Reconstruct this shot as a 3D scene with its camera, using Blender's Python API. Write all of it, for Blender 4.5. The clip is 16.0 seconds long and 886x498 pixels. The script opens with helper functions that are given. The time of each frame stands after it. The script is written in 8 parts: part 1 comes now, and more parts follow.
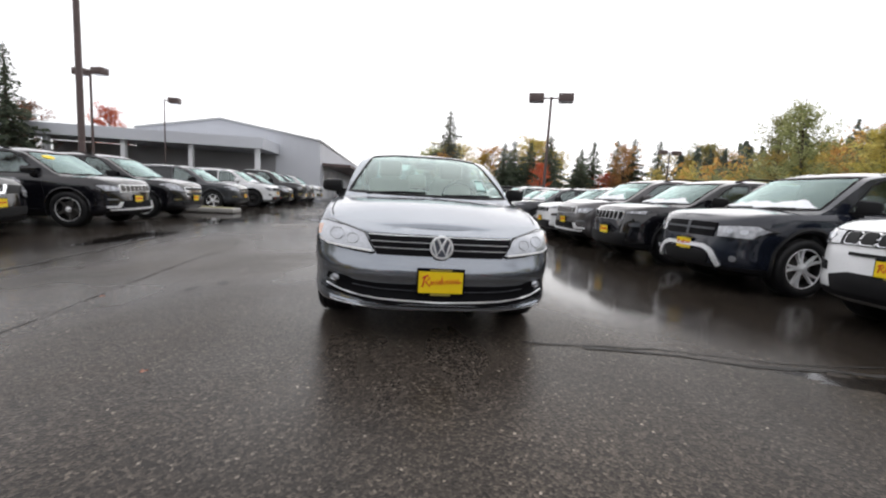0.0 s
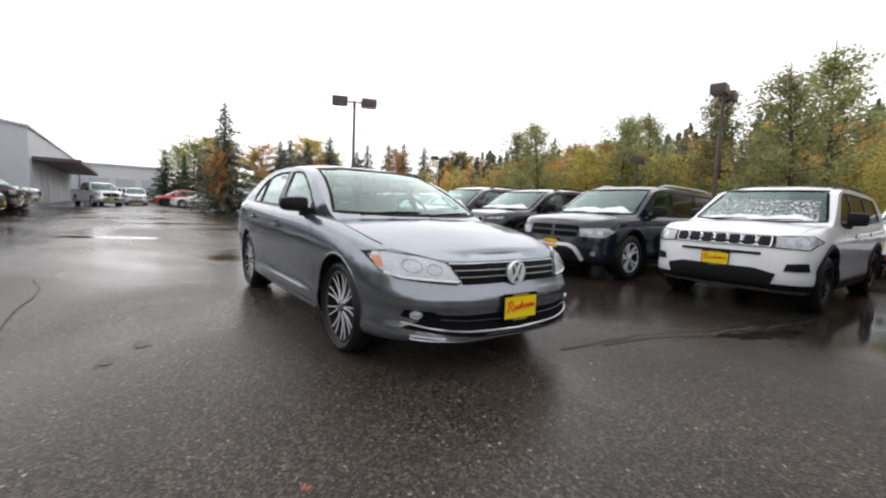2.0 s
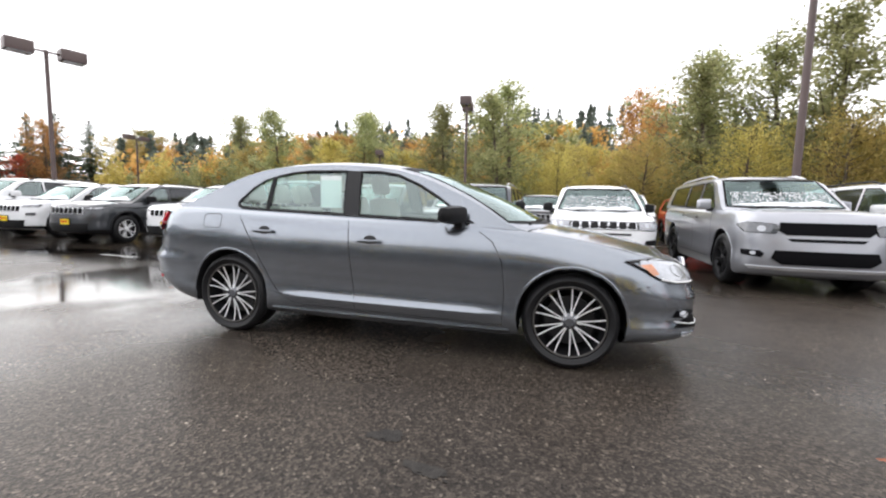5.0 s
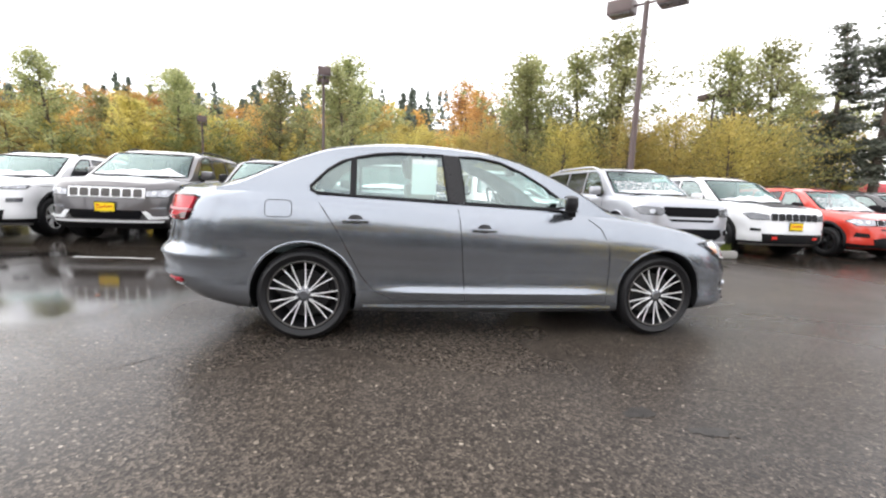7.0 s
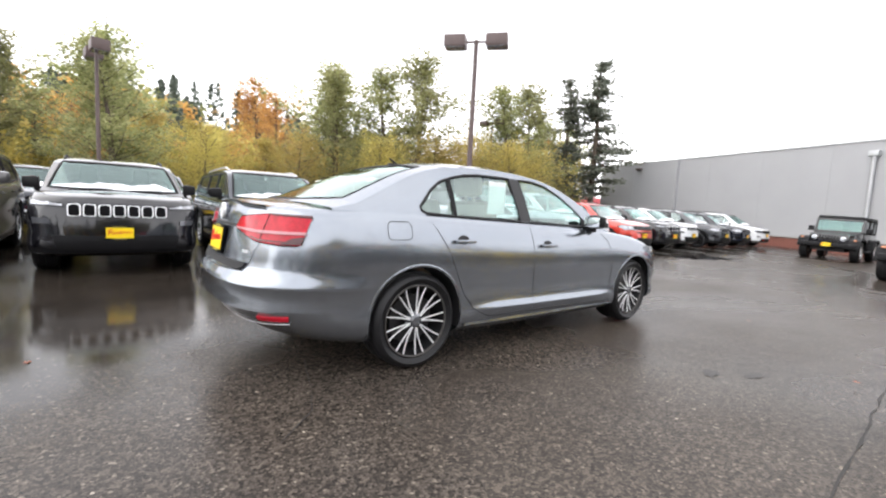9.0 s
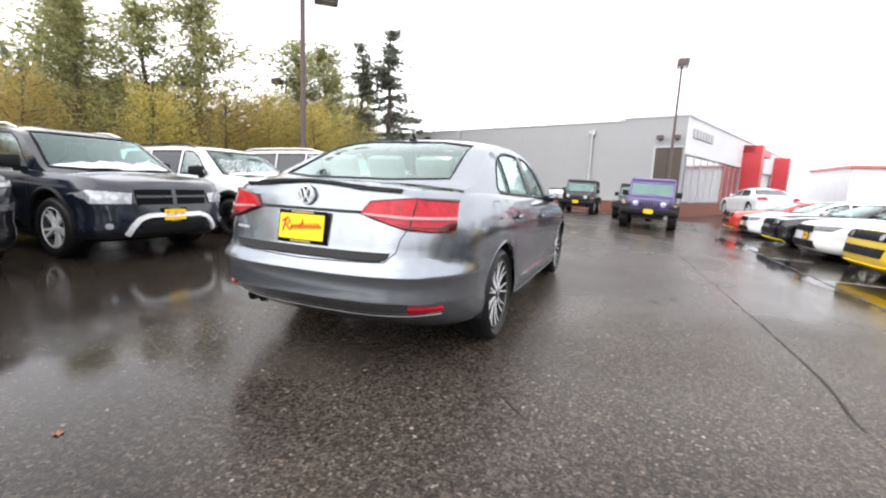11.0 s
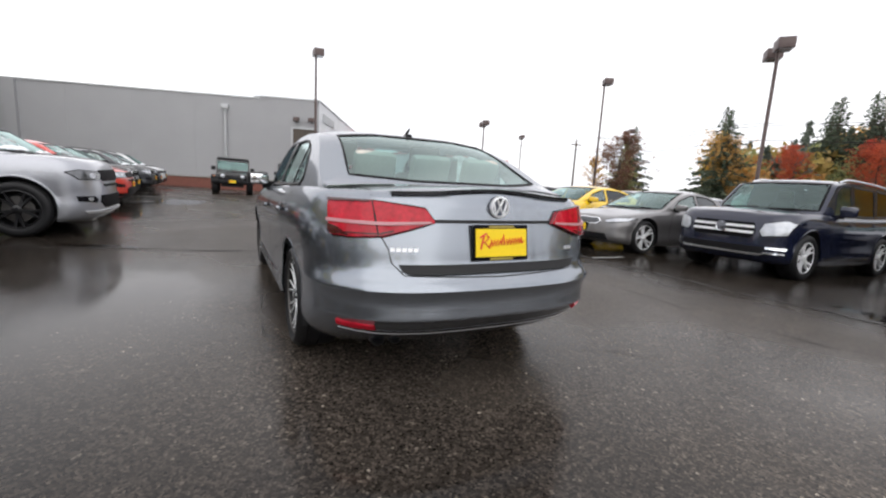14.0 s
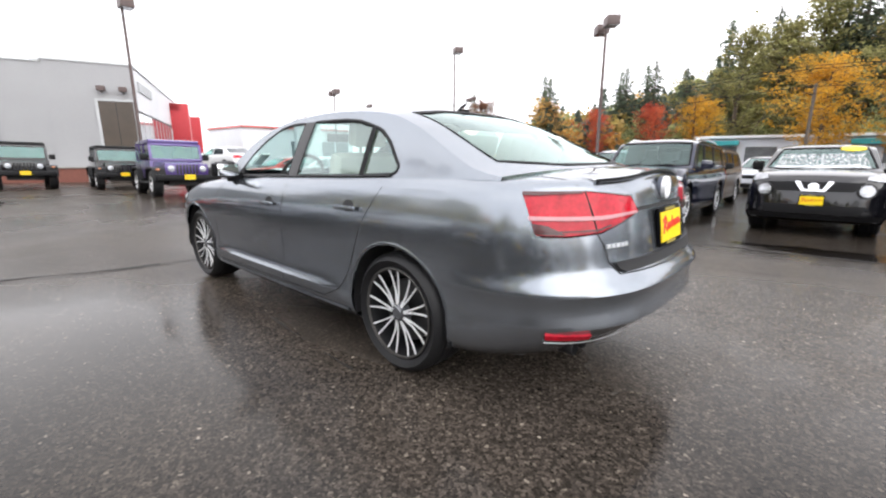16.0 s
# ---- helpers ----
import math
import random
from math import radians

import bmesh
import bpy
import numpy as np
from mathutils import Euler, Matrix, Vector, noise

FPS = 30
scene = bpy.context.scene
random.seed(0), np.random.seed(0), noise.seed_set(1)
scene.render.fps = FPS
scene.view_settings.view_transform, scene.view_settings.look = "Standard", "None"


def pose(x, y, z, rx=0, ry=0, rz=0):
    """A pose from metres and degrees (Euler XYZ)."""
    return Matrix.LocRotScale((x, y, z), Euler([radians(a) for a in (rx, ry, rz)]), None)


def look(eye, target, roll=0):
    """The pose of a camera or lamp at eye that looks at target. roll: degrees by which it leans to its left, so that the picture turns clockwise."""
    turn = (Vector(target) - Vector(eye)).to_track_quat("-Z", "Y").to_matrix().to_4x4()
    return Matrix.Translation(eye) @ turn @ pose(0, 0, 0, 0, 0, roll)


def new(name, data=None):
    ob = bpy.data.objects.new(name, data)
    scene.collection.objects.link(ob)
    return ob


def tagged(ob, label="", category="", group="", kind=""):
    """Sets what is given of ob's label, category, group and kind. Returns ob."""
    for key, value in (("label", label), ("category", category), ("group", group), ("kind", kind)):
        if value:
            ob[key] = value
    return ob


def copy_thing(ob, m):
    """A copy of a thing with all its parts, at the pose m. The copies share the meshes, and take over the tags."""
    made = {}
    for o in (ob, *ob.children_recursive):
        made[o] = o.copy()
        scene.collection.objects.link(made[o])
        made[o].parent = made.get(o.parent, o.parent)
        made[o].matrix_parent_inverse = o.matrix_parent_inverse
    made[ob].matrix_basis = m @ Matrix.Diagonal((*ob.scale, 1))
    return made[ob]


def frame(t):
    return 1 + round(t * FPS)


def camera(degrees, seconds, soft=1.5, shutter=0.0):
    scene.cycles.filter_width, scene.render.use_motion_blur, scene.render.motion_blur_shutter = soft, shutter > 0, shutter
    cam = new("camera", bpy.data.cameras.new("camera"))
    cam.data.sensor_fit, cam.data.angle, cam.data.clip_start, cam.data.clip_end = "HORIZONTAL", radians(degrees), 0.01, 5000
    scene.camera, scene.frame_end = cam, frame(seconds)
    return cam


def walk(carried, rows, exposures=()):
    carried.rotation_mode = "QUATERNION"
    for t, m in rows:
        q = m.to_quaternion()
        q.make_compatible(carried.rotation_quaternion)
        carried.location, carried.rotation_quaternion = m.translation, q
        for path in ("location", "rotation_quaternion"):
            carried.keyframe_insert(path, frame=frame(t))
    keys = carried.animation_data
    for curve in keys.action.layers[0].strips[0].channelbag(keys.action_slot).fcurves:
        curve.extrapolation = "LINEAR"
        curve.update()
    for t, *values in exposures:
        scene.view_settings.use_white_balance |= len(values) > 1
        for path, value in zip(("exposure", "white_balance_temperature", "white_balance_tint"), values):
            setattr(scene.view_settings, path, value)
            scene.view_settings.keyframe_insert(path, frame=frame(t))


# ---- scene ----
cam = camera(91.6, 16.0, soft=2.2)
PATH = [
    (0, (-0.314, -4.858, 0.962), (-0.078, -2.888, 0.717), 3.4),
    (0.5, (-0.707, -4.771, 0.963), (-0.26, -2.835, 0.731), 3.6),
    (1, (-1.155, -4.629, 0.972), (-0.395, -2.793, 0.747), 4.8),
    (1.5, (-1.612, -4.431, 0.995), (-0.607, -2.719, 0.754), 1.9),
    (2, (-2.026, -4.083, 1.028), (-0.836, -2.488, 0.836), 2.5),
    (2.5, (-2.466, -3.73, 1.045), (-1.063, -2.317, 0.864), 0.8),
    (3, (-2.796, -3.287, 1.049), (-1.222, -2.069, 0.845), 1.7),
    (3.5, (-3.134, -2.829, 1.051), (-1.412, -1.84, 0.819), 0.9),
    (4, (-3.365, -2.299, 1.063), (-1.579, -1.426, 0.846), 2.5),
    (4.2, (-3.462, -2.096, 1.051), (-1.64, -1.295, 0.861), 1.6),
    (6.3, (-3.866, 0.145, 1.091), (-1.884, 0.146, 0.818), 2.7),
    (6.5, (-3.866, 0.328, 1.076), (-1.886, 0.229, 0.811), 1.6),
    (7, (-3.817, 0.866, 1.067), (-1.861, 0.545, 0.797), 2.4),
    (7.5, (-3.688, 1.423, 1.075), (-1.773, 0.89, 0.854), 2.4),
    (8, (-3.603, 1.949, 1.085), (-1.762, 1.197, 0.871), 2.0),
    (8.2, (-3.475, 2.132, 1.075), (-1.683, 1.269, 0.865), 2.4),
    (10.3, (-2.286, 3.843, 1.056), (-1.171, 2.205, 0.788), 2.1),
    (10.5, (-2.059, 3.911, 1.06), (-1.034, 2.22, 0.761), 2.1),
    (11, (-1.602, 4.176, 1.058), (-0.836, 2.353, 0.758), 2.5),
    (11.5, (-1.121, 4.302, 1.056), (-0.661, 2.38, 0.752), 1.9),
    (12, (-0.641, 4.453, 1.061), (-0.513, 2.476, 0.788), 1.5),
    (12.5, (-0.176, 4.456, 1.063), (-0.329, 2.483, 0.774), 2.4),
    (13, (0.323, 4.4, 1.07), (-0.107, 2.468, 0.781), 2.7),
    (13.5, (0.793, 4.302, 1.071), (0.112, 2.445, 0.777), 3.7),
    (14, (1.219, 4.082, 1.086), (0.313, 2.327, 0.769), 3.2),
    (14.5, (1.614, 3.868, 1.09), (0.525, 2.232, 0.723), 1.8),
    (15, (1.89, 3.556, 1.099), (0.734, 1.981, 0.673), 1.6),
    (15.5, (2.149, 3.262, 1.104), (0.816, 1.835, 0.669), -0.7),
    (16, (2.22, 2.914, 1.116), (0.779, 1.595, 0.688), 0.1),
]
EXPOSURE = [(0.0, 0.52), (2.5, 0.55), (4.0, 0.8), (6.5, 1.58), (8.0, 1.58), (10.5, 1.5), (11.5, 1.42), (12.5, 1.02), (14.0, 0.75), (15.0, 1.05), (16.0, 1.48)]
walk(cam, [(t, look(eye, target, roll)) for t, eye, target, roll in PATH], EXPOSURE)

# ---- world, sun ----
SUN_EL, SUN_AZ = 36.0, 20.0
world = bpy.data.worlds.new("overcast")
scene.world = world
world.use_nodes = True
wn, wl = world.node_tree.nodes, world.node_tree.links
wn.clear()
w_out = wn.new("ShaderNodeOutputWorld")
w_bg = wn.new("ShaderNodeBackground")
w_sky = wn.new("ShaderNodeTexSky")
w_sky.sky_type, w_sky.sun_disc = "NISHITA", False
w_sky.sun_elevation, w_sky.sun_rotation = radians(SUN_EL), radians(SUN_AZ)
w_dim = wn.new("ShaderNodeVectorMath")
w_dim.operation = "SCALE"
w_dim.inputs["Scale"].default_value = 0.10
w_co = wn.new("ShaderNodeTexCoord")
w_map = wn.new("ShaderNodeMapping")
w_map.inputs["Scale"].default_value = (1.0, 1.0, 2.6)
w_noise = wn.new("ShaderNodeTexNoise")
w_noise.inputs["Scale"].default_value, w_noise.inputs["Detail"].default_value = 1.7, 5.0
w_ramp = wn.new("ShaderNodeValToRGB")
w_ramp.color_ramp.elements[0].position, w_ramp.color_ramp.elements[0].color = 0.30, (0.785, 0.79, 0.84, 1)
w_ramp.color_ramp.elements[1].position, w_ramp.color_ramp.elements[1].color = 0.58, (1.0, 0.982, 1.005, 1)
w_mix = wn.new("ShaderNodeMix")
w_mix.data_type = "RGBA"
w_mix.inputs["Factor"].default_value = 0.93
wl.new(w_sky.outputs["Color"], w_dim.inputs[0])
wl.new(w_co.outputs["Generated"], w_map.inputs["Vector"])
wl.new(w_map.outputs["Vector"], w_noise.inputs["Vector"])
wl.new(w_noise.outputs["Fac"], w_ramp.inputs["Fac"])
wl.new(w_dim.outputs["Vector"], w_mix.inputs["A"])
wl.new(w_ramp.outputs["Color"], w_mix.inputs["B"])
# the cloud is thinner round the hidden sun
w_toward = wn.new("ShaderNodeVectorMath")
w_toward.operation = "DOT_PRODUCT"
w_toward.inputs[1].default_value = (math.sin(radians(SUN_AZ)) * 0.95, math.cos(radians(SUN_AZ)) * 0.95, 0.05)
w_glow = wn.new("ShaderNodeMapRange")
w_glow.inputs["From Min"].default_value, w_glow.inputs["From Max"].default_value = -1.0, 1.0
w_glow.inputs["To Min"].default_value, w_glow.inputs["To Max"].default_value = 0.90, 1.10
w_lit = wn.new("ShaderNodeVectorMath")
w_lit.operation = "SCALE"
wl.new(w_co.outputs["Generated"], w_toward.inputs[0])
wl.new(w_toward.outputs["Value"], w_glow.inputs["Value"])
wl.new(w_mix.outputs["Result"], w_lit.inputs[0])
wl.new(w_glow.outputs["Result"], w_lit.inputs["Scale"])
wl.new(w_lit.outputs["Vector"], w_bg.inputs["Color"])
w_bg.inputs["Strength"].default_value = 1.0
wl.new(w_bg.outputs["Background"], w_out.inputs["Surface"])

sun_data = bpy.data.lights.new("sun", "SUN")
sun_data.energy, sun_data.angle, sun_data.color = 0.5, radians(75), (1.0, 0.98, 0.95)
sun = new("sun", sun_data)
sun.matrix_world = look((0, 0, 40), (-40 * math.sin(radians(SUN_AZ)) / math.tan(radians(SUN_EL)), -40 * math.cos(radians(SUN_AZ)) / math.tan(radians(SUN_EL)), 0))

# ---- materials ----
def ramp_node(n, stops):
    r = n.new("ShaderNodeValToRGB")
    e = r.color_ramp.elements
    while len(e) < len(stops):
        e.new(0.5)
    for k, (p, c) in enumerate(stops):
        e[k].position = p
        e[k].color = (*c, 1) if len(c) == 3 else c
    return r


def mat(name, color, rough=0.5, metal=0.0, coat=0.0, var=0.12, scale=6.0, bump=0.0, bscale=60.0, rvar=0.1, spec=0.5, rand=0.0):
    """A surface with colour, gloss and relief that vary at two scales."""
    m = bpy.data.materials.new(name)
    m.use_nodes = True
    n, l = m.node_tree.nodes, m.node_tree.links
    p = n["Principled BSDF"]
    co = n.new("ShaderNodeTexCoord")
    big, fine = n.new("ShaderNodeTexNoise"), n.new("ShaderNodeTexNoise")
    for t, s, d in ((big, scale, 3.0), (fine, bscale, 4.0)):
        t.inputs["Scale"].default_value, t.inputs["Detail"].default_value = s, d
        l.new(co.outputs["Object"], t.inputs["Vector"])
    avg = n.new("ShaderNodeMath")
    avg.operation = "MULTIPLY_ADD"
    l.new(fine.outputs["Fac"], avg.inputs[0])
    avg.inputs[1].default_value = 0.45
    half = n.new("ShaderNodeMath")
    half.operation = "MULTIPLY"
    half.inputs[1].default_value = 0.55
    l.new(big.outputs["Fac"], half.inputs[0])
    l.new(half.outputs[0], avg.inputs[2])
    lo, hi = (tuple(min(1.0, c * k) for c in color) for k in (1 - var, 1 + var))
    ramp = ramp_node(n, [(0.3, lo), (0.7, hi)])
    l.new(avg.outputs[0], ramp.inputs["Fac"])
    col = ramp.outputs["Color"]
    if rand:
        info = n.new("ShaderNodeObjectInfo")
        hsv = n.new("ShaderNodeHueSaturation")
        mr = n.new("ShaderNodeMapRange")
        mr.inputs["To Min"].default_value, mr.inputs["To Max"].default_value = 1 - rand, 1 + rand
        l.new(info.outputs["Random"], mr.inputs["Value"])
        l.new(mr.outputs["Result"], hsv.inputs["Value"])
        l.new(col, hsv.inputs["Color"])
        col = hsv.outputs["Color"]
    l.new(col, p.inputs["Base Color"])
    rr = n.new("ShaderNodeMapRange")
    rr.inputs["To Min"].default_value, rr.inputs["To Max"].default_value = max(0.02, rough - rvar), min(1, rough + rvar)
    l.new(avg.outputs[0], rr.inputs["Value"])
    l.new(rr.outputs["Result"], p.inputs["Roughness"])
    p.inputs["Metallic"].default_value = metal
    p.inputs["Coat Weight"].default_value = coat
    p.inputs["Coat Roughness"].default_value = 0.04
    p.inputs["Specular IOR Level"].default_value = spec
    if bump:
        b = n.new("ShaderNodeBump")
        b.inputs["Strength"].default_value, b.inputs["Distance"].default_value = bump, 0.004
        l.new(fine.outputs["Fac"], b.inputs["Height"])
        l.new(b.outputs["Normal"], p.inputs["Normal"])
    return m


def paint(name, color, metal=0.35, rough=0.32, coat=1.0):
    """Wet car paint: flakes under a clear coat, with fine water beads."""
    return mat(name, color, rough, metal, coat=coat, var=0.05, scale=2.5, bscale=40.0, rvar=0.04)


def glass(name, tint, ior=1.5, gloss=0.02, power=4.0, cast=(0.86, 1.0, 0.97)):
    m = bpy.data.materials.new(name)
    m.use_nodes = True
    n, l = m.node_tree.nodes, m.node_tree.links
    n.clear()
    out, mix = n.new("ShaderNodeOutputMaterial"), n.new("ShaderNodeMixShader")
    tr, gl, lw = n.new("ShaderNodeBsdfTransparent"), n.new("ShaderNodeBsdfGlossy"), n.new("ShaderNodeLayerWeight")
    pw, fr = n.new("ShaderNodeMath"), n.new("ShaderNodeMapRange")
    pw.operation = "POWER"
    pw.inputs[1].default_value = power
    lw.inputs["Blend"].default_value = 0.5
    l.new(lw.outputs["Facing"], pw.inputs[0])
    l.new(pw.outputs[0], fr.inputs["Value"])
    fr.inputs["To Min"].default_value, fr.inputs["To Max"].default_value = 2 * ((ior - 1) / (ior + 1)) ** 2, 1.0
    co, no, bu = n.new("ShaderNodeTexCoord"), n.new("ShaderNodeTexNoise"), n.new("ShaderNodeBump")
    no.inputs["Scale"].default_value, no.inputs["Detail"].default_value = 90.0, 3.0
    bu.inputs["Strength"].default_value, bu.inputs["Distance"].default_value = 0.06, 0.003
    l.new(co.outputs["Object"], no.inputs["Vector"])
    l.new(no.outputs["Fac"], bu.inputs["Height"])
    l.new(bu.outputs["Normal"], gl.inputs["Normal"])
    tr.inputs["Color"].default_value = (*tint, 1)
    gl.inputs["Roughness"].default_value = gloss
    gl.inputs["Color"].default_value = (*cast, 1)
    l.new(fr.outputs["Result"], mix.inputs["Fac"])
    l.new(tr.outputs["BSDF"], mix.inputs[1])
    l.new(gl.outputs["BSDF"], mix.inputs[2])
    l.new(mix.outputs["Shader"], out.inputs["Surface"])
    return m


def asphalt_material():
    """Old wet asphalt: stones in the wearing course, darker patches, and a water film that gathers in hollows."""
    m = bpy.data.materials.new("wet_asphalt")
    m.use_nodes = True
    n, l = m.node_tree.nodes, m.node_tree.links
    p = n["Principled BSDF"]
    geo = n.new("ShaderNodeNewGeometry")

    def noise_at(scale, detail=4.0, stretch=None, dist=0.0):
        t = n.new("ShaderNodeTexNoise")
        t.inputs["Scale"].default_value, t.inputs["Detail"].default_value = scale, detail
        t.inputs["Distortion"].default_value = dist
        src = geo.outputs["Position"]
        if stretch:
            mp = n.new("ShaderNodeMapping")
            mp.inputs["Scale"].default_value = stretch
            l.new(src, mp.inputs["Vector"])
            src = mp.outputs["Vector"]
        l.new(src, t.inputs["Vector"])
        return t.outputs["Fac"]

    stones = n.new("ShaderNodeTexVoronoi")
    stones.inputs["Scale"].default_value = 78.0
    l.new(geo.outputs["Position"], stones.inputs["Vector"])
    grit = noise_at(120.0, 4.0)
    patch = noise_at(0.55, 5.0, dist=0.6)
    pool = noise_at(0.26, 4.0, (1.0, 0.75, 1.0), 0.8)
    streak = noise_at(0.9, 4.0, (1.0, 0.22, 1.0))
    stone_col = ramp_node(n, [(0.0, (0.018, 0.0155, 0.0135)), (0.5, (0.052, 0.044, 0.037)), (0.86, (0.112, 0.094, 0.078)), (0.95, (0.22, 0.19, 0.155)), (1.0, (0.58, 0.51, 0.43))])
    l.new(stones.outputs["Color"], stone_col.inputs["Fac"])
    mixg = n.new("ShaderNodeMix")
    mixg.data_type, mixg.blend_type = "RGBA", "MULTIPLY"
    mixg.inputs["Factor"].default_value = 0.75
    grit_col = ramp_node(n, [(0.35, (0.45, 0.45, 0.45)), (0.68, (1.45, 1.42, 1.38))])
    l.new(grit, grit_col.inputs["Fac"])
    l.new(stone_col.outputs["Color"], mixg.inputs["A"])
    l.new(grit_col.outputs["Color"], mixg.inputs["B"])
    mixp = n.new("ShaderNodeMix")
    mixp.data_type, mixp.blend_type = "RGBA", "MULTIPLY"
    mixp.inputs["Factor"].default_value = 1.0
    patch_col = ramp_node(n, [(0.32, (0.70, 0.70, 0.71)), (0.7, (1.10, 1.085, 1.06))])
    l.new(patch, patch_col.inputs["Fac"])
    l.new(mixg.outputs["Result"], mixp.inputs["A"])
    l.new(patch_col.outputs["Color"], mixp.inputs["B"])
    # the parking bays on both sides are darker and hold more water
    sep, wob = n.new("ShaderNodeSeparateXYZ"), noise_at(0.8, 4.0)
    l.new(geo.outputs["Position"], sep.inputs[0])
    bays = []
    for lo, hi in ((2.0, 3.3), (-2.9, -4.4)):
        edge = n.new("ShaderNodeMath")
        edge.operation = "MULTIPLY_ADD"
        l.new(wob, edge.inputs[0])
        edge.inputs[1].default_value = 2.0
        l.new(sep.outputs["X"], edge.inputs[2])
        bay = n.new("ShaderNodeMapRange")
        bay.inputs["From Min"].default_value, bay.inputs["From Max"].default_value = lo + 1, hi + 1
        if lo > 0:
            # behind the saloon that darker band reaches further into the lane
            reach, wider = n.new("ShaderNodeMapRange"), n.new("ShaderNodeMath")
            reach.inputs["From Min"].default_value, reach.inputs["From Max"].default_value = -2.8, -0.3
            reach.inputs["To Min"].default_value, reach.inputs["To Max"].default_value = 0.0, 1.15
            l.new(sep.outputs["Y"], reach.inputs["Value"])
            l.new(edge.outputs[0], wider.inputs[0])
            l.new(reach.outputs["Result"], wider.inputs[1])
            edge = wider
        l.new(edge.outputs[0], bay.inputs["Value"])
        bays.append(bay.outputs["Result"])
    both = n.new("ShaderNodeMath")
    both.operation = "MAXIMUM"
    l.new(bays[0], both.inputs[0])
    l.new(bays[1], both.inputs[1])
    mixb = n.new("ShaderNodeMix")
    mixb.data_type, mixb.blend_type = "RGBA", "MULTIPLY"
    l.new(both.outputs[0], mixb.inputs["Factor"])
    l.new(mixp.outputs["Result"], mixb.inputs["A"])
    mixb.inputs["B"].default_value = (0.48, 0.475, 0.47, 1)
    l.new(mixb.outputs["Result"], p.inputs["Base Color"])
    wet = ramp_node(n, [(0.30, (0.62, 0.62, 0.62)), (0.48, (0.28, 0.28, 0.28)), (0.62, (0.0, 0.0, 0.0))])
    l.new(pool, wet.inputs["Fac"])
    addw = n.new("ShaderNodeMath")
    addw.operation = "MULTIPLY_ADD"
    l.new(streak, addw.inputs[0])
    addw.inputs[1].default_value = 0.5
    # a shallow hollow behind the middle bay that keeps a film of water
    off = n.new("ShaderNodeVectorMath")
    off.operation = "SUBTRACT"
    off.inputs[1].default_value = (0.7, 4.0, 0.0)
    l.new(geo.outputs["Position"], off.inputs[0])
    dist = n.new("ShaderNodeVectorMath")
    dist.operation = "LENGTH"
    l.new(off.outputs["Vector"], dist.inputs[0])
    ragged = n.new("ShaderNodeMath")
    ragged.operation = "MULTIPLY_ADD"
    l.new(wob, ragged.inputs[0])
    ragged.inputs[1].default_value = 2.4
    l.new(dist.outputs["Value"], ragged.inputs[2])
    hollow = n.new("ShaderNodeMapRange")
    hollow.inputs["From Min"].default_value, hollow.inputs["From Max"].default_value = 2.1, 3.0
    hollow.inputs["To Min"].default_value, hollow.inputs["To Max"].default_value = 0.75, 0.0
    l.new(ragged.outputs[0], hollow.inputs["Value"])
    addb = n.new("ShaderNodeMath")
    addb.operation = "MULTIPLY_ADD"
    l.new(both.outputs[0], addb.inputs[0])
    addb.inputs[1].default_value = 0.31
    l.new(wet.outputs["Color"], addb.inputs[2])
    pooled = n.new("ShaderNodeMath")
    pooled.operation = "ADD"
    l.new(addb.outputs[0], pooled.inputs[0])
    l.new(hollow.outputs["Result"], pooled.inputs[1])
    # soaked asphalt is darker under its film of water
    soaked = n.new("ShaderNodeMix")
    soaked.data_type, soaked.blend_type = "RGBA", "MULTIPLY"
    l.new(hollow.outputs["Result"], soaked.inputs["Factor"])
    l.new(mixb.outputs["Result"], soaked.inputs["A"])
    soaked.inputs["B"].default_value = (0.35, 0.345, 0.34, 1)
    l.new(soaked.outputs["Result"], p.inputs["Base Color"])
    l.new(pooled.outputs[0], addw.inputs[2])
    rough = n.new("ShaderNodeMapRange")
    rough.inputs["From Min"].default_value, rough.inputs["From Max"].default_value = 0.15, 1.05
    rough.inputs["To Min"].default_value, rough.inputs["To Max"].default_value = 0.40, 0.08
    l.new(addw.outputs[0], rough.inputs["Value"])
    l.new(rough.outputs["Result"], p.inputs["Roughness"])
    strength = n.new("ShaderNodeMapRange")
    strength.inputs["From Min"].default_value, strength.inputs["From Max"].default_value = 0.2, 1.0
    strength.inputs["To Min"].default_value, strength.inputs["To Max"].default_value = 0.42, 0.02
    l.new(addw.outputs[0], strength.inputs["Value"])
    bump = n.new("ShaderNodeBump")
    bump.inputs["Distance"].default_value = 0.004
    l.new(strength.outputs["Result"], bump.inputs["Strength"])
    l.new(stones.outputs["Distance"], bump.inputs["Height"])
    l.new(bump.outputs["Normal"], p.inputs["Normal"])
    p.inputs["IOR"].default_value = 1.33
    gleam = n.new("ShaderNodeMapRange")
    gleam.inputs["From Min"].default_value, gleam.inputs["From Max"].default_value = 0.25, 0.95
    gleam.inputs["To Min"].default_value, gleam.inputs["To Max"].default_value = 0.16, 0.34
    l.new(addw.outputs[0], gleam.inputs["Value"])
    l.new(gleam.outputs["Result"], p.inputs["Specular IOR Level"])
    return m


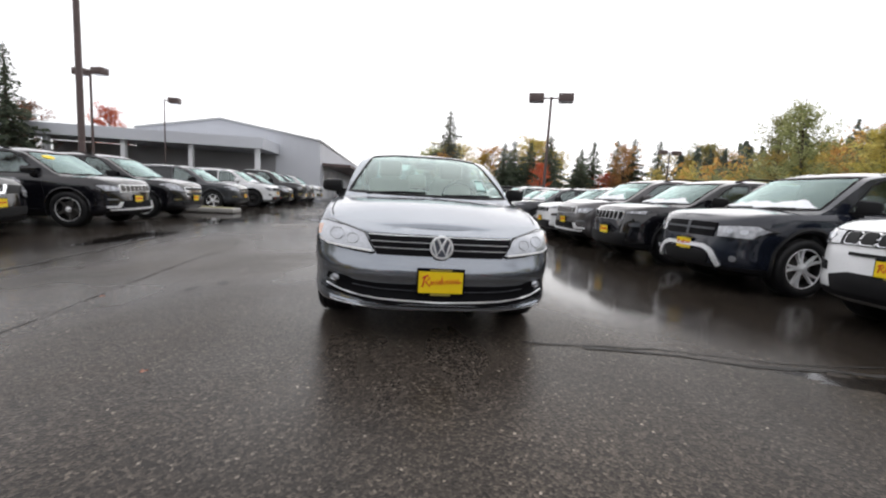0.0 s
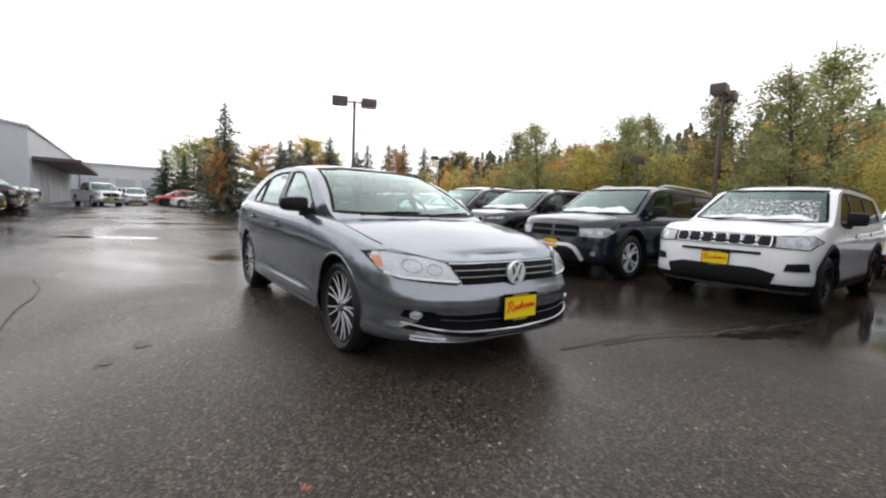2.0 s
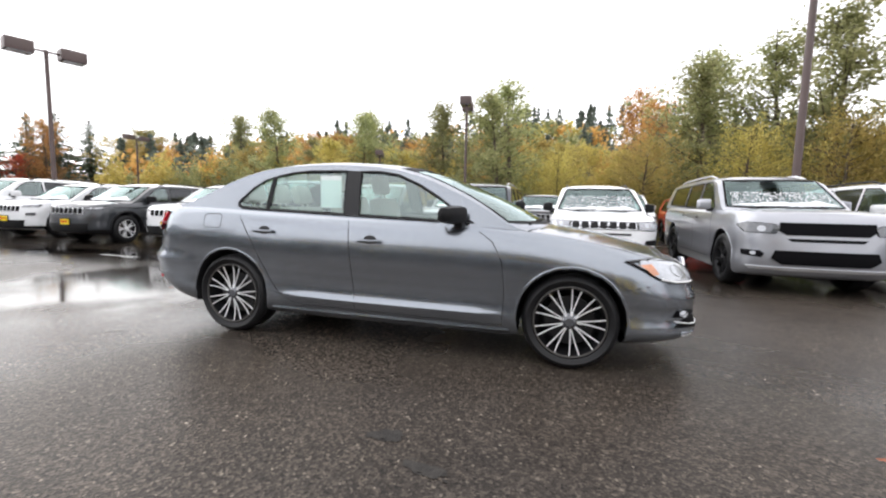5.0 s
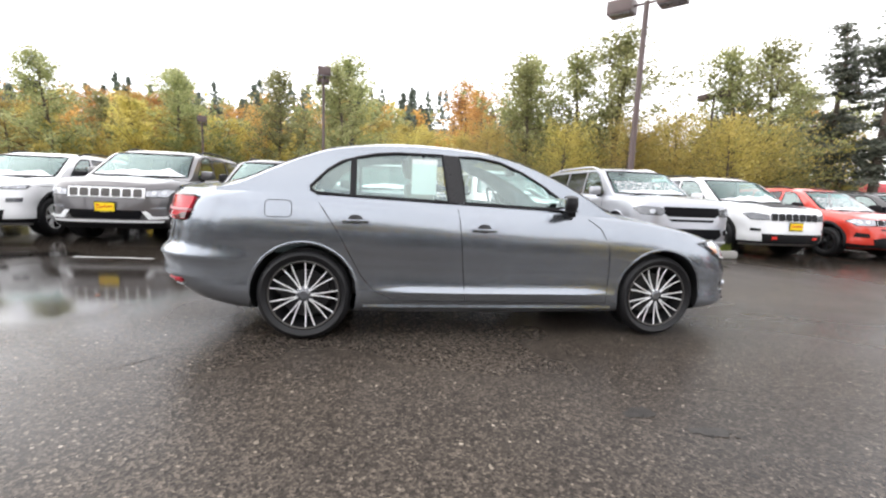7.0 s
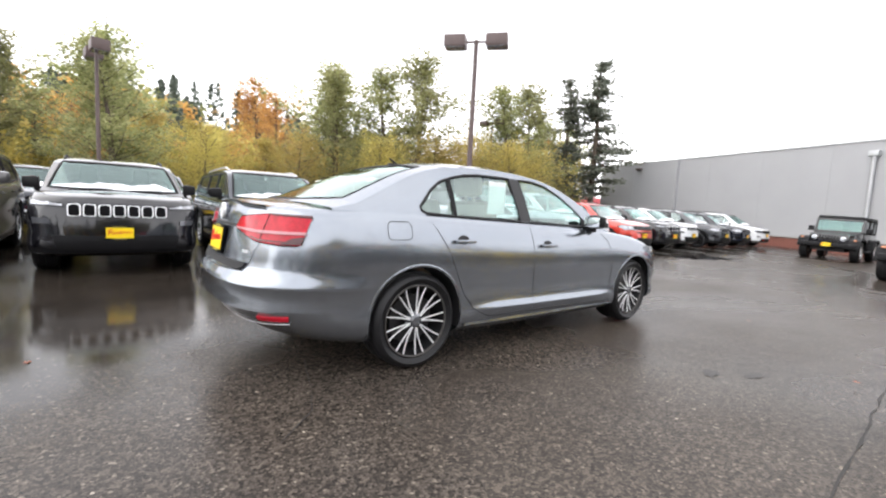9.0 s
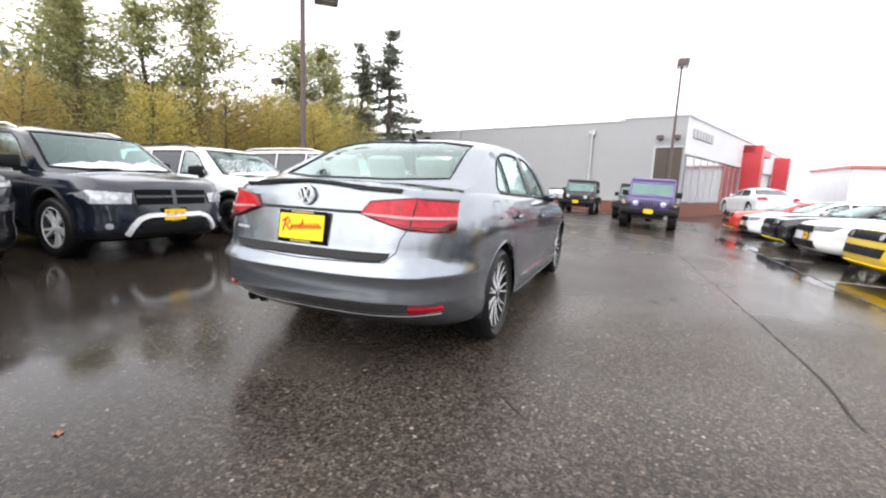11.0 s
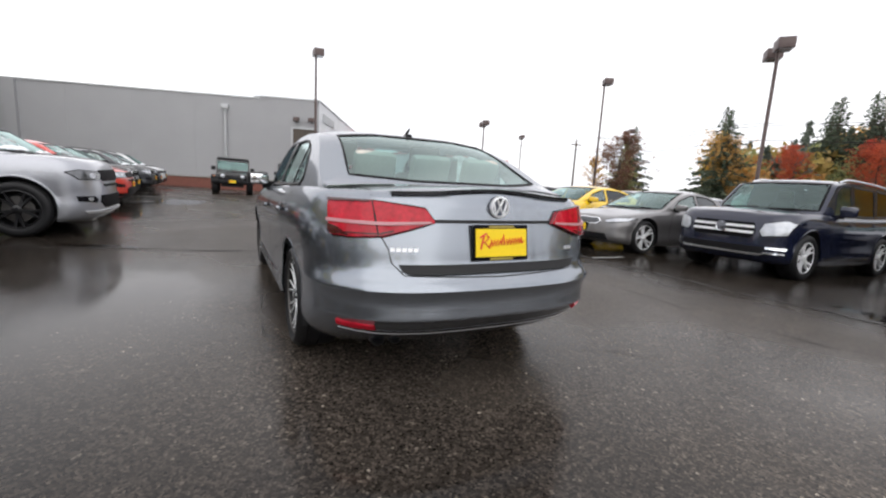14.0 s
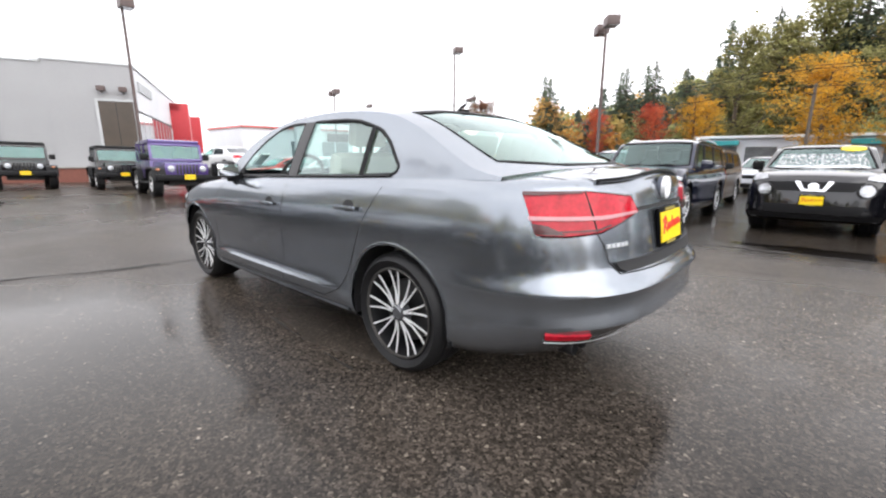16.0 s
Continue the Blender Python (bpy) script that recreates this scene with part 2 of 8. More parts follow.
M = {}
M["asphalt"] = asphalt_material()
M["rubber"] = mat("tyre_rubber", (0.011, 0.011, 0.012), 0.5, spec=0.3, bump=0.2, bscale=120)
M["black"] = mat("black_plastic", (0.008, 0.008, 0.009), 0.5, bump=0.1, bscale=200, spec=0.2)
M["gloss_black"] = mat("gloss_black", (0.008, 0.008, 0.009), 0.22, spec=0.3)
M["grille_black"] = mat("grille_black", (0.004, 0.004, 0.005), 0.5, spec=0.06)
M["bright_alloy"] = mat("bright_alloy", (0.86, 0.87, 0.88), 0.3, 0.35, var=0.03)
M["gap"] = mat("panel_gap", (0.012, 0.012, 0.013), 0.7)
M["chrome"] = mat("chrome", (0.82, 0.83, 0.85), 0.08, 1.0, var=0.03, rvar=0.03)
M["silver"] = mat("machined_alloy", (0.72, 0.73, 0.75), 0.32, 0.75, var=0.06)
M["darkrim"] = mat("black_alloy", (0.010, 0.010, 0.011), 0.35, 0.1)
M["steel"] = mat("brake_steel", (0.10, 0.095, 0.09), 0.5, 0.7)
M["lamp"] = mat("lamp_lens", (0.34, 0.35, 0.37), 0.12, 0.5, coat=0.6, var=0.45, scale=14, bump=0.25, bscale=22, rvar=0.05)
M["lamp_clear"] = mat("clear_lamp", (0.46, 0.48, 0.51), 0.12, 0.35, coat=0.6, var=0.25, scale=9)
M["lamp_dark"] = mat("smoked_lamp", (0.10, 0.105, 0.115), 0.1, 0.4, coat=1.0, var=0.3, scale=18)
M["amber"] = mat("amber_lens", (0.58, 0.24, 0.12), 0.12, coat=1.0, var=0.25, scale=25)
M["red_lens"] = mat("red_lens", (0.44, 0.008, 0.022), 0.06, coat=0.12, var=0.35, scale=22, spec=0.3)
M["dark_red"] = mat("dark_red_lens", (0.055, 0.003, 0.005), 0.15, coat=0.3)
M["white_lens"] = mat("white_lens", (0.50, 0.24, 0.26), 0.2)
M["yellow_plate"] = mat("yellow_plate", (0.86, 0.62, 0.005), 0.45, var=0.05)
M["plate_bar"] = mat("plate_bar", (0.34, 0.27, 0.06), 0.5)
M["badge_dark"] = mat("badge_ground", (0.09, 0.10, 0.13), 0.3)
M["red_ink"] = mat("red_ink", (0.62, 0.03, 0.02), 0.5)
M["white_ink"] = mat("white_print", (0.8, 0.8, 0.8), 0.5, var=0.03)
M["paper"] = mat("window_sticker", (0.78, 0.85, 0.84), 0.6, var=0.05)
M["seat"] = mat("ivory_seat", (0.52, 0.49, 0.43), 0.6, bump=0.15, bscale=90)
M["dark_seat"] = mat("dark_cloth", (0.05, 0.05, 0.055), 0.8, bump=0.2, bscale=160)
M["dash"] = mat("dash_plastic", (0.03, 0.03, 0.032), 0.55, bump=0.1, bscale=160)
M["glass"] = glass("clear_tinted_glass", (0.76, 0.88, 0.84), 1.8)
M["screen_glass"] = glass("windscreen_glass", (0.50, 0.72, 0.69), 1.55, power=4.5, cast=(0.80, 1.0, 0.97))
M["back_glass"] = glass("rear_screen_glass", (0.47, 0.62, 0.60), 1.45, power=4.5)
M["sedan_glass"] = glass("saloon_windscreen_glass", (0.55, 0.70, 0.67), 1.5, power=4.5)
M["dark_trim"] = mat("dark_trim", (0.07, 0.074, 0.083), 0.35, 0.3)
M["privacy"] = glass("privacy_glass", (0.05, 0.058, 0.062), 1.42, cast=(0.95, 0.98, 1.0))


def slush_material():
    m = mat("melting_frost", (0.80, 0.83, 0.85), 0.7, var=0.1, bump=0.5, bscale=60)
    n, l = m.node_tree.nodes, m.node_tree.links
    co, no = n.new("ShaderNodeTexCoord"), n.new("ShaderNodeTexNoise")
    no.inputs["Scale"].default_value, no.inputs["Detail"].default_value = 34.0, 7.0
    r = ramp_node(n, [(0.46, (0, 0, 0)), (0.64, (0.75, 0.75, 0.75))])
    l.new(co.outputs["Object"], no.inputs["Vector"])
    l.new(no.outputs["Fac"], r.inputs["Fac"])
    l.new(r.outputs["Color"], n["Principled BSDF"].inputs["Alpha"])
    return m


M["slush"] = slush_material()
M["slush_low"] = mat("frost_band", (0.80, 0.83, 0.85), 0.7, var=0.1, bump=0.5, bscale=60)

# ---- mesh tools ----
def mesh_from(bm, name, material, smooth=38):
    bmesh.ops.recalc_face_normals(bm, faces=bm.faces)
    me = bpy.data.meshes.new(name)
    bm.to_mesh(me)
    bm.free()
    for one in material if isinstance(material, (list, tuple)) else [material]:
        me.materials.append(one)
    if smooth:
        me.polygons.foreach_set("use_smooth", [True] * len(me.polygons))
        me.set_sharp_from_angle(angle=radians(smooth))
    return me


def part(name, bm, material, parent=None, label="", smooth=38):
    ob = new(name, mesh_from(bm, name, material, smooth))
    ob.parent = parent
    return tagged(ob, label)


def fall(x, y):
    """Height of the lot: level round the saloon, draining gently towards the opposite row and the block building."""
    d = 0.030 * (x + 1.5) + 0.012 * (y + 1.0)
    soft = 0.05
    low = d if d < -soft else 0.0 if d > soft else -((soft - d) ** 2) / (4 * soft)
    return -0.35 + math.log(1 + math.exp(min(30.0, (low + 0.35) * 25))) / 25 if low < -0.1 else low


def settle(m, lean=False):
    """A pose set down on the ground at its place, level or with the ground's slope."""
    x, y, z = m.translation
    drop = Matrix.Translation((0, 0, fall(x, y)))
    if lean:
        normal = Vector((fall(x - 1, y) - fall(x + 1, y), fall(x, y - 1) - fall(x, y + 1), 2.0))
        tilt = Vector((0, 0, 1)).rotation_difference(normal).to_matrix().to_4x4()
        return drop @ Matrix.Translation((x, y, z)) @ tilt @ Matrix.Translation((-x, -y, -z)) @ m
    return drop @ m


def thing(name, label, category, group="", at=None, kind="", lean=False):
    ob = tagged(new(name), label, category, group, kind)
    ob.empty_display_size = 0.3
    if at is not None:
        ob.matrix_world = settle(at, lean)
    return ob


def structure(name, bm, material, label="", category="", smooth=0):
    return tagged(part(name, bm, material, None, "", smooth), label, category, "", "structure")


def add_box(bm, x0, x1, y0, y1, z0, z1, bevel=0.0, turn=None):
    ret = bmesh.ops.create_cube(bm, size=1.0)
    vs = ret["verts"]
    for v in vs:
        v.co = Vector(((x0 + x1) / 2 + v.co.x * (x1 - x0), (y0 + y1) / 2 + v.co.y * (y1 - y0), (z0 + z1) / 2 + v.co.z * (z1 - z0)))
    if turn is not None:
        bmesh.ops.transform(bm, matrix=turn, verts=vs)
    if bevel:
        es = list({e for v in vs for e in v.link_edges})
        bmesh.ops.bevel(bm, geom=es, offset=bevel, segments=2, affect="EDGES", profile=0.6)
    return bm


def box(*a, **k):
    return add_box(bmesh.new(), *a, **k)


def add_tube(bm, pts, radius, sides=8, caps=True):
    """A swept round bar through the points; radius may be a list."""
    pts = [Vector(p) for p in pts]
    rad = radius if isinstance(radius, (list, tuple)) else [radius] * len(pts)
    rings, up = [], None
    for k, p in enumerate(pts):
        d = (pts[min(k + 1, len(pts) - 1)] - pts[max(k - 1, 0)]).normalized()
        if up is None:
            up = d.orthogonal().normalized()
        up = (up - d * up.dot(d)).normalized()
        side = d.cross(up)
        rings.append([bm.verts.new(p + rad[k] * (math.cos(a) * up + math.sin(a) * side))
                      for a in (2 * math.pi * i / sides for i in range(sides))])
    for a, b in zip(rings, rings[1:]):
        for i in range(sides):
            bm.faces.new((a[i], a[(i + 1) % sides], b[(i + 1) % sides], b[i]))
    if caps:
        bm.faces.new(rings[0])
        bm.faces.new(rings[-1])
    return bm


def tube(*a, **k):
    return add_tube(bmesh.new(), *a, **k)


def add_lathe(bm, profile, n=32, axis="X", close=False):
    """Turns (radius, along) pairs round the axis."""
    rings = []
    for k in range(n):
        c, s = math.cos(2 * math.pi * k / n), math.sin(2 * math.pi * k / n)
        rings.append([bm.verts.new((h, r * c, r * s) if axis == "X" else (r * c, r * s, h)) for r, h in profile])
    for k in range(n):
        a, b = rings[k], rings[(k + 1) % n]
        for i in range(len(profile) - (0 if close else 1)):
            j = (i + 1) % len(profile)
            bm.faces.new((a[i], a[j], b[j], b[i]))
    bmesh.ops.remove_doubles(bm, verts=bm.verts, dist=1e-5)
    return bm


def curve_at(pts, y):
    """A smooth monotone curve through sorted (y, value) pairs."""
    if y <= pts[0][0]:
        return pts[0][1]
    if y >= pts[-1][0]:
        return pts[-1][1]
    k = next(i for i in range(len(pts) - 1) if pts[i + 1][0] >= y)
    (x0, a), (x1, b) = pts[k], pts[k + 1]
    h = x1 - x0
    s = (b - a) / h

    def slope(i):
        if i <= 0 or i >= len(pts) - 1:
            j = 0 if i <= 0 else len(pts) - 2
            return (pts[j + 1][1] - pts[j][1]) / (pts[j + 1][0] - pts[j][0])
        d0 = (pts[i][1] - pts[i - 1][1]) / (pts[i][0] - pts[i - 1][0])
        d1 = (pts[i + 1][1] - pts[i][1]) / (pts[i + 1][0] - pts[i][0])
        return 0.0 if d0 * d1 <= 0 else 2 * d0 * d1 / (d0 + d1)

    m0, m1, t = slope(k), slope(k + 1), (y - x0) / h
    return (a * (2 * t**3 - 3 * t**2 + 1) + m0 * h * (t**3 - 2 * t**2 + t) + b * (3 * t**2 - 2 * t**3) + m1 * h * (t**3 - t**2))


def inside(poly, u, v):
    hit = False
    for (a, b), (c, d) in zip(poly, poly[1:] + poly[:1]):
        if (b > v) != (d > v) and u < (c - a) * (v - b) / (d - b) + a:
            hit = not hit
    return hit


def cut(bm, poly, ax, keep):
    """Cuts the kept faces along the polygon's outline, seen along the axis, and gives the faces inside it."""
    iu, iv = [i for i in range(3) if i != ax]
    u0, u1 = min(p[0] for p in poly), max(p[0] for p in poly)
    v0, v1 = min(p[1] for p in poly), max(p[1] for p in poly)

    def near(f):
        us, vs = [v.co[iu] for v in f.verts], [v.co[iv] for v in f.verts]
        return max(us) > u0 and min(us) < u1 and max(vs) > v0 and min(vs) < v1

    for (a, b), (c, d) in zip(poly, poly[1:] + poly[:1]):
        faces = [f for f in bm.faces if keep(f) and near(f)]
        geom = faces + list({e for f in faces for e in f.edges}) + list({v for f in faces for v in f.verts})
        co, no = Vector((0, 0, 0)), Vector((0, 0, 0))
        co[iu], co[iv], no[iu], no[iv] = a, b, d - b, a - c
        if no.length > 1e-9:
            bmesh.ops.bisect_plane(bm, geom=geom, dist=1e-5, plane_co=co, plane_no=no.normalized())
    out = []
    for f in bm.faces:
        if keep(f):
            m = f.calc_center_median()
            if inside(poly, m[iu], m[iv]):
                out.append(f)
    return out


def take(bm, faces, push=0.0, thick=0.0):
    """Moves faces out into a bmesh of their own."""
    out, made = bmesh.new(), {}
    for f in faces:
        vs = []
        for v in f.verts:
            if v not in made:
                made[v] = out.verts.new(v.co + v.normal * push)
            vs.append(made[v])
        out.faces.new(vs)
    bmesh.ops.delete(bm, geom=list(faces), context="FACES")
    if thick:
        out.normal_update()
        bmesh.ops.solidify(out, geom=list(out.faces), thickness=thick)
    return out


from mathutils.bvhtree import BVHTree


def onto(tree, ax, sign, u, v):
    """Where a ray along the axis, from outside, meets the surface."""
    iu, iv = [i for i in range(3) if i != ax]
    o, d = Vector((0, 0, 0)), Vector((0, 0, 0))
    o[iu], o[iv], o[ax], d[ax] = u, v, 9.0 * sign, -sign
    place, normal, _, _ = tree.ray_cast(o, d)
    if place is None:
        o[ax] = 0.9 * sign
        place, normal, _, _ = tree.find_nearest(o)
    return place, (normal if normal.dot(d) < 0 else -normal)


def decal(tree, poly, ax, sign, off=0.004, thick=0.012, step=0.06, clip=None):
    """A shaped piece that follows the surface under it. clip: (plane point, normal) past which it is cut off."""
    bm = bmesh.new()
    iu, iv = [i for i in range(3) if i != ax]

    def spot(u, v):
        p = Vector((0, 0, 0))
        p[iu], p[iv] = u, v
        return p

    bm.faces.new([bm.verts.new(spot(*p)) for p in poly])
    for i, k in ((iu, 0), (iv, 1)):
        lo, hi = min(p[k] for p in poly), max(p[k] for p in poly)
        for s in range(1, int((hi - lo) / step) + 1):
            co, no = Vector((0, 0, 0)), Vector((0, 0, 0))
            co[i], no[i] = lo + s * step, 1
            bmesh.ops.bisect_plane(bm, geom=list(bm.faces) + list(bm.edges) + list(bm.verts), dist=1e-5, plane_co=co, plane_no=no)
    for v in bm.verts:
        p, nrm = onto(tree, ax, sign, v.co[iu], v.co[iv])
        v.co = p + nrm * (off + thick)
    if clip:
        bmesh.ops.bisect_plane(bm, geom=list(bm.faces) + list(bm.edges) + list(bm.verts), dist=1e-5, plane_co=clip[0], plane_no=clip[1], clear_outer=True)
    low = {}
    for v in bm.verts:
        p, nrm, _, _ = tree.find_nearest(v.co)
        low[v] = p - (v.co - p).normalized() * 0.004 if (v.co - p).length > 1e-4 else p
    edge = [e for e in bm.edges if e.is_boundary]
    made = {}
    for e in edge:
        for v in e.verts:
            if v not in made:
                made[v] = bm.verts.new(low[v])
    for e in edge:
        a, b = e.verts
        bm.faces.new((a, b, made[b], made[a]))
    return bm


def ribbon(tree, pts, ax, sign, width, off=0.0015, closed=False, step=0.05, thick=0.0):
    """A narrow strip along a line on the surface."""
    if closed:
        pts = pts + pts[:1]
    line = []
    for (a, b), (c, d) in zip(pts, pts[1:]):
        k = max(1, int(math.hypot(c - a, d - b) / step))
        line += [(a + (c - a) * i / k, b + (d - b) * i / k) for i in range(k)]
    line.append(pts[-1])
    bm, rows = bmesh.new(), []
    for i, (u, v) in enumerate(line):
        if closed:
            p, q = line[(i - 1) % (len(line) - 1)], line[(i + 1) % (len(line) - 1)]
        else:
            p, q = line[max(i - 1, 0)], line[min(i + 1, len(line) - 1)]
        dx, dy = q[0] - p[0], q[1] - p[1]
        s = math.hypot(dx, dy) or 1.0
        nx, ny = -dy / s * width / 2, dx / s * width / 2
        row = []
        for k in (-1, 1):
            at, nrm = onto(tree, ax, sign, u + k * nx, v + k * ny)
            row.append(bm.verts.new(at + nrm * off))
        if thick:
            at, nrm = onto(tree, ax, sign, u, v)
            row.insert(1, bm.verts.new(at + nrm * (off + thick)))
        rows.append(row)
    for a, b in zip(rows, rows[1:]):
        for i in range(len(a) - 1):
            bm.faces.new((a[i], a[i + 1], b[i + 1], b[i]))
    return bm


def mirrored(poly):
    return [(-u, v) for u, v in reversed(poly)]


def joined(*bms):
    out = bmesh.new()
    for b in bms:
        me = bpy.data.meshes.new("tmp")
        b.to_mesh(me)
        b.free()
        out.from_mesh(me)
        bpy.data.meshes.remove(me)
    return out

# ---- vehicles: a shared builder ----
def car_shell(s):
    """The lower body: rings stacked from sill to shoulder, then the bonnet, belt and boot across."""
    nf, df, nr, dr = s["nose"][0], s["nose"][1], s["tail"][0], s["tail"][1]
    rows = []
    for h, w, f, r in s["levels"]:
        row = []
        for k in range(17):
            a = math.pi / 2 * k / 16
            row.append((w * math.sin(a) ** (2 / nf), -f + df * (1 - math.cos(a) ** (2 / nf))))
        side = max(6, int((r - dr + f - df) / 0.14))
        row += [(w, -f + df + (r - dr + f - df) * k / side) for k in range(1, side)]
        for k in range(15):
            a = math.pi / 2 * (1 - k / 14)
            row.append((w * math.sin(a) ** (2 / nr), r - dr * (1 - math.cos(a) ** (2 / nr))))
        out = []
        for x, y in row:
            lo, hi = curve_at(s["bot"], y), curve_at(s["top"], y)
            q = max(0.0, (y - 0.6) / 1.7)
            x *= 1 - s.get("tail_in", 0.0) * q * q
            for h0, up, down, amount, ya, yb in s.get("crease", ()):
                # a pressed edge along the doors, sharp above and soft below, that runs out towards the wheels
                run = max(0.0, min(1.0, (y - ya) / 0.12, (yb - y) / 0.12))
                rise = max(0.0, 1 - (h - h0) / up if h > h0 else 1 - (h0 - h) / down)
                x += amount * run * rise * min(1.0, x / w)
            out.append((x, y, lo + (hi - lo) * h))
        rows.append(out)
    n = min(len(r) for r in rows)
    rows = [r[: n // 2] + r[len(r) - (n - n // 2):] for r in rows]
    rows.insert(0, [(0.0, y, z) for x, y, z in rows[0]])
    last = rows[-1]
    for t in (0.93, 0.8, 0.6, 0.4, 0.2, 0.0):
        rows.append([(x * t, y, z + curve_at(s["crown"], y) * (1 - t * t) * min(1.0, x / 0.35)) for x, y, z in last])
    bm = bmesh.new()
    for sx in (1, -1):
        grid = [[bm.verts.new((x * sx, y, z)) for x, y, z in row] for row in rows]
        for a, b in zip(grid, grid[1:]):
            for i in range(n - 1):
                bm.faces.new((a[i], a[i + 1], b[i + 1], b[i]) if sx > 0 else (b[i], b[i + 1], a[i + 1], a[i]))
    bmesh.ops.remove_doubles(bm, verts=bm.verts, dist=0.0008)
    bmesh.ops.dissolve_degenerate(bm, dist=0.0005, edges=bm.edges)
    bmesh.ops.recalc_face_normals(bm, faces=bm.faces)
    return bm


def greenhouse(s):
    """Roof, pillars and glass area as one skin, before the windows are cut out."""
    dense = []
    y0, y1 = s["roof"][0][0], s["roof"][-1][0]
    for k in range(401):
        y = y0 + (y1 - y0) * k / 400
        dense.append((y, curve_at(s["roof"], y)))
    total, acc = 0.0, [0.0]
    for a, b in zip(dense, dense[1:]):
        total += math.hypot(b[0] - a[0], b[1] - a[1])
        acc.append(total)
    stations, j = [], 0
    for k in range(41):
        want = total * k / 40
        while j < 400 and acc[j] < want:
            j += 1
        stations.append(dense[j])
    wb, wr, zr = s["belt_w"], s["roof_w"], max(z for _, z in s["roof"])
    rows = []
    for y, top in stations:
        zb = curve_at(s["top"], y) - 0.012
        lean = max(-1.0, min(1.0, (y - s["mid"]) / (y0 - s["mid"]) if y < s["mid"] else -(y - s["mid"]) / (y1 - s["mid"])))
        wy = wb - s.get("taper", (0.0, 0.0))[0 if lean > 0 else 1] * lean * lean
        if s.get("flush"):
            h_, w_, f_, r_ = s["levels"][-1]
            q_ = max(0.0, (y - 0.6) / 1.7)
            into = max(0.0, (y - r_ + s["tail"][1]) / s["tail"][1])
            wy = min(wy, w_ * (1 - min(1.0, into) ** s["tail"][0]) ** (1 / s["tail"][0]) * (1 - s.get("tail_in", 0.0) * q_ * q_) - s["flush"])
        top = max(top, zb + 0.001)
        edge = top - min(s.get("edge", 0.06), 0.5 * (top - zb))

        def half(z):
            q = max(0.0, (z - zb) / max(0.05, zr - zb))
            return wy - (wy - wr) * (0.75 * q + 0.25 * q * q)

        pts = [(half(zb + (edge - zb) * t), zb + (edge - zb) * t) for t in (0, 0.2, 0.4, 0.6, 0.8, 1.0)]
        we = pts[-1][0]
        for t in (0.97, 0.9, 0.78, 0.6, 0.4, 0.2, 0.0):
            pts.append((we * t, edge + (top - edge) * (1 - t**3.2)))
        bow = s["bow"][0] * max(0, lean) ** 2 if lean > 0 else -s["bow"][1] * max(0, -lean) ** 2
        rows.append([(x, y - bow * (1 - (x / wb) ** 2), z) for x, z in pts])
    bm = bmesh.new()
    for sx in (1, -1):
        grid = [[bm.verts.new((x * sx, y, z)) for x, y, z in row] for row in rows]
        for a, b in zip(grid, grid[1:]):
            for i in range(len(a) - 1):
                bm.faces.new((a[i], b[i], b[i + 1], a[i + 1]) if sx > 0 else (a[i + 1], b[i + 1], b[i], a[i]))
    bmesh.ops.remove_doubles(bm, verts=bm.verts, dist=0.0008)
    bmesh.ops.dissolve_degenerate(bm, dist=0.0005, edges=bm.edges)
    bmesh.ops.recalc_face_normals(bm, faces=bm.faces)
    return bm


WHEELS = {}


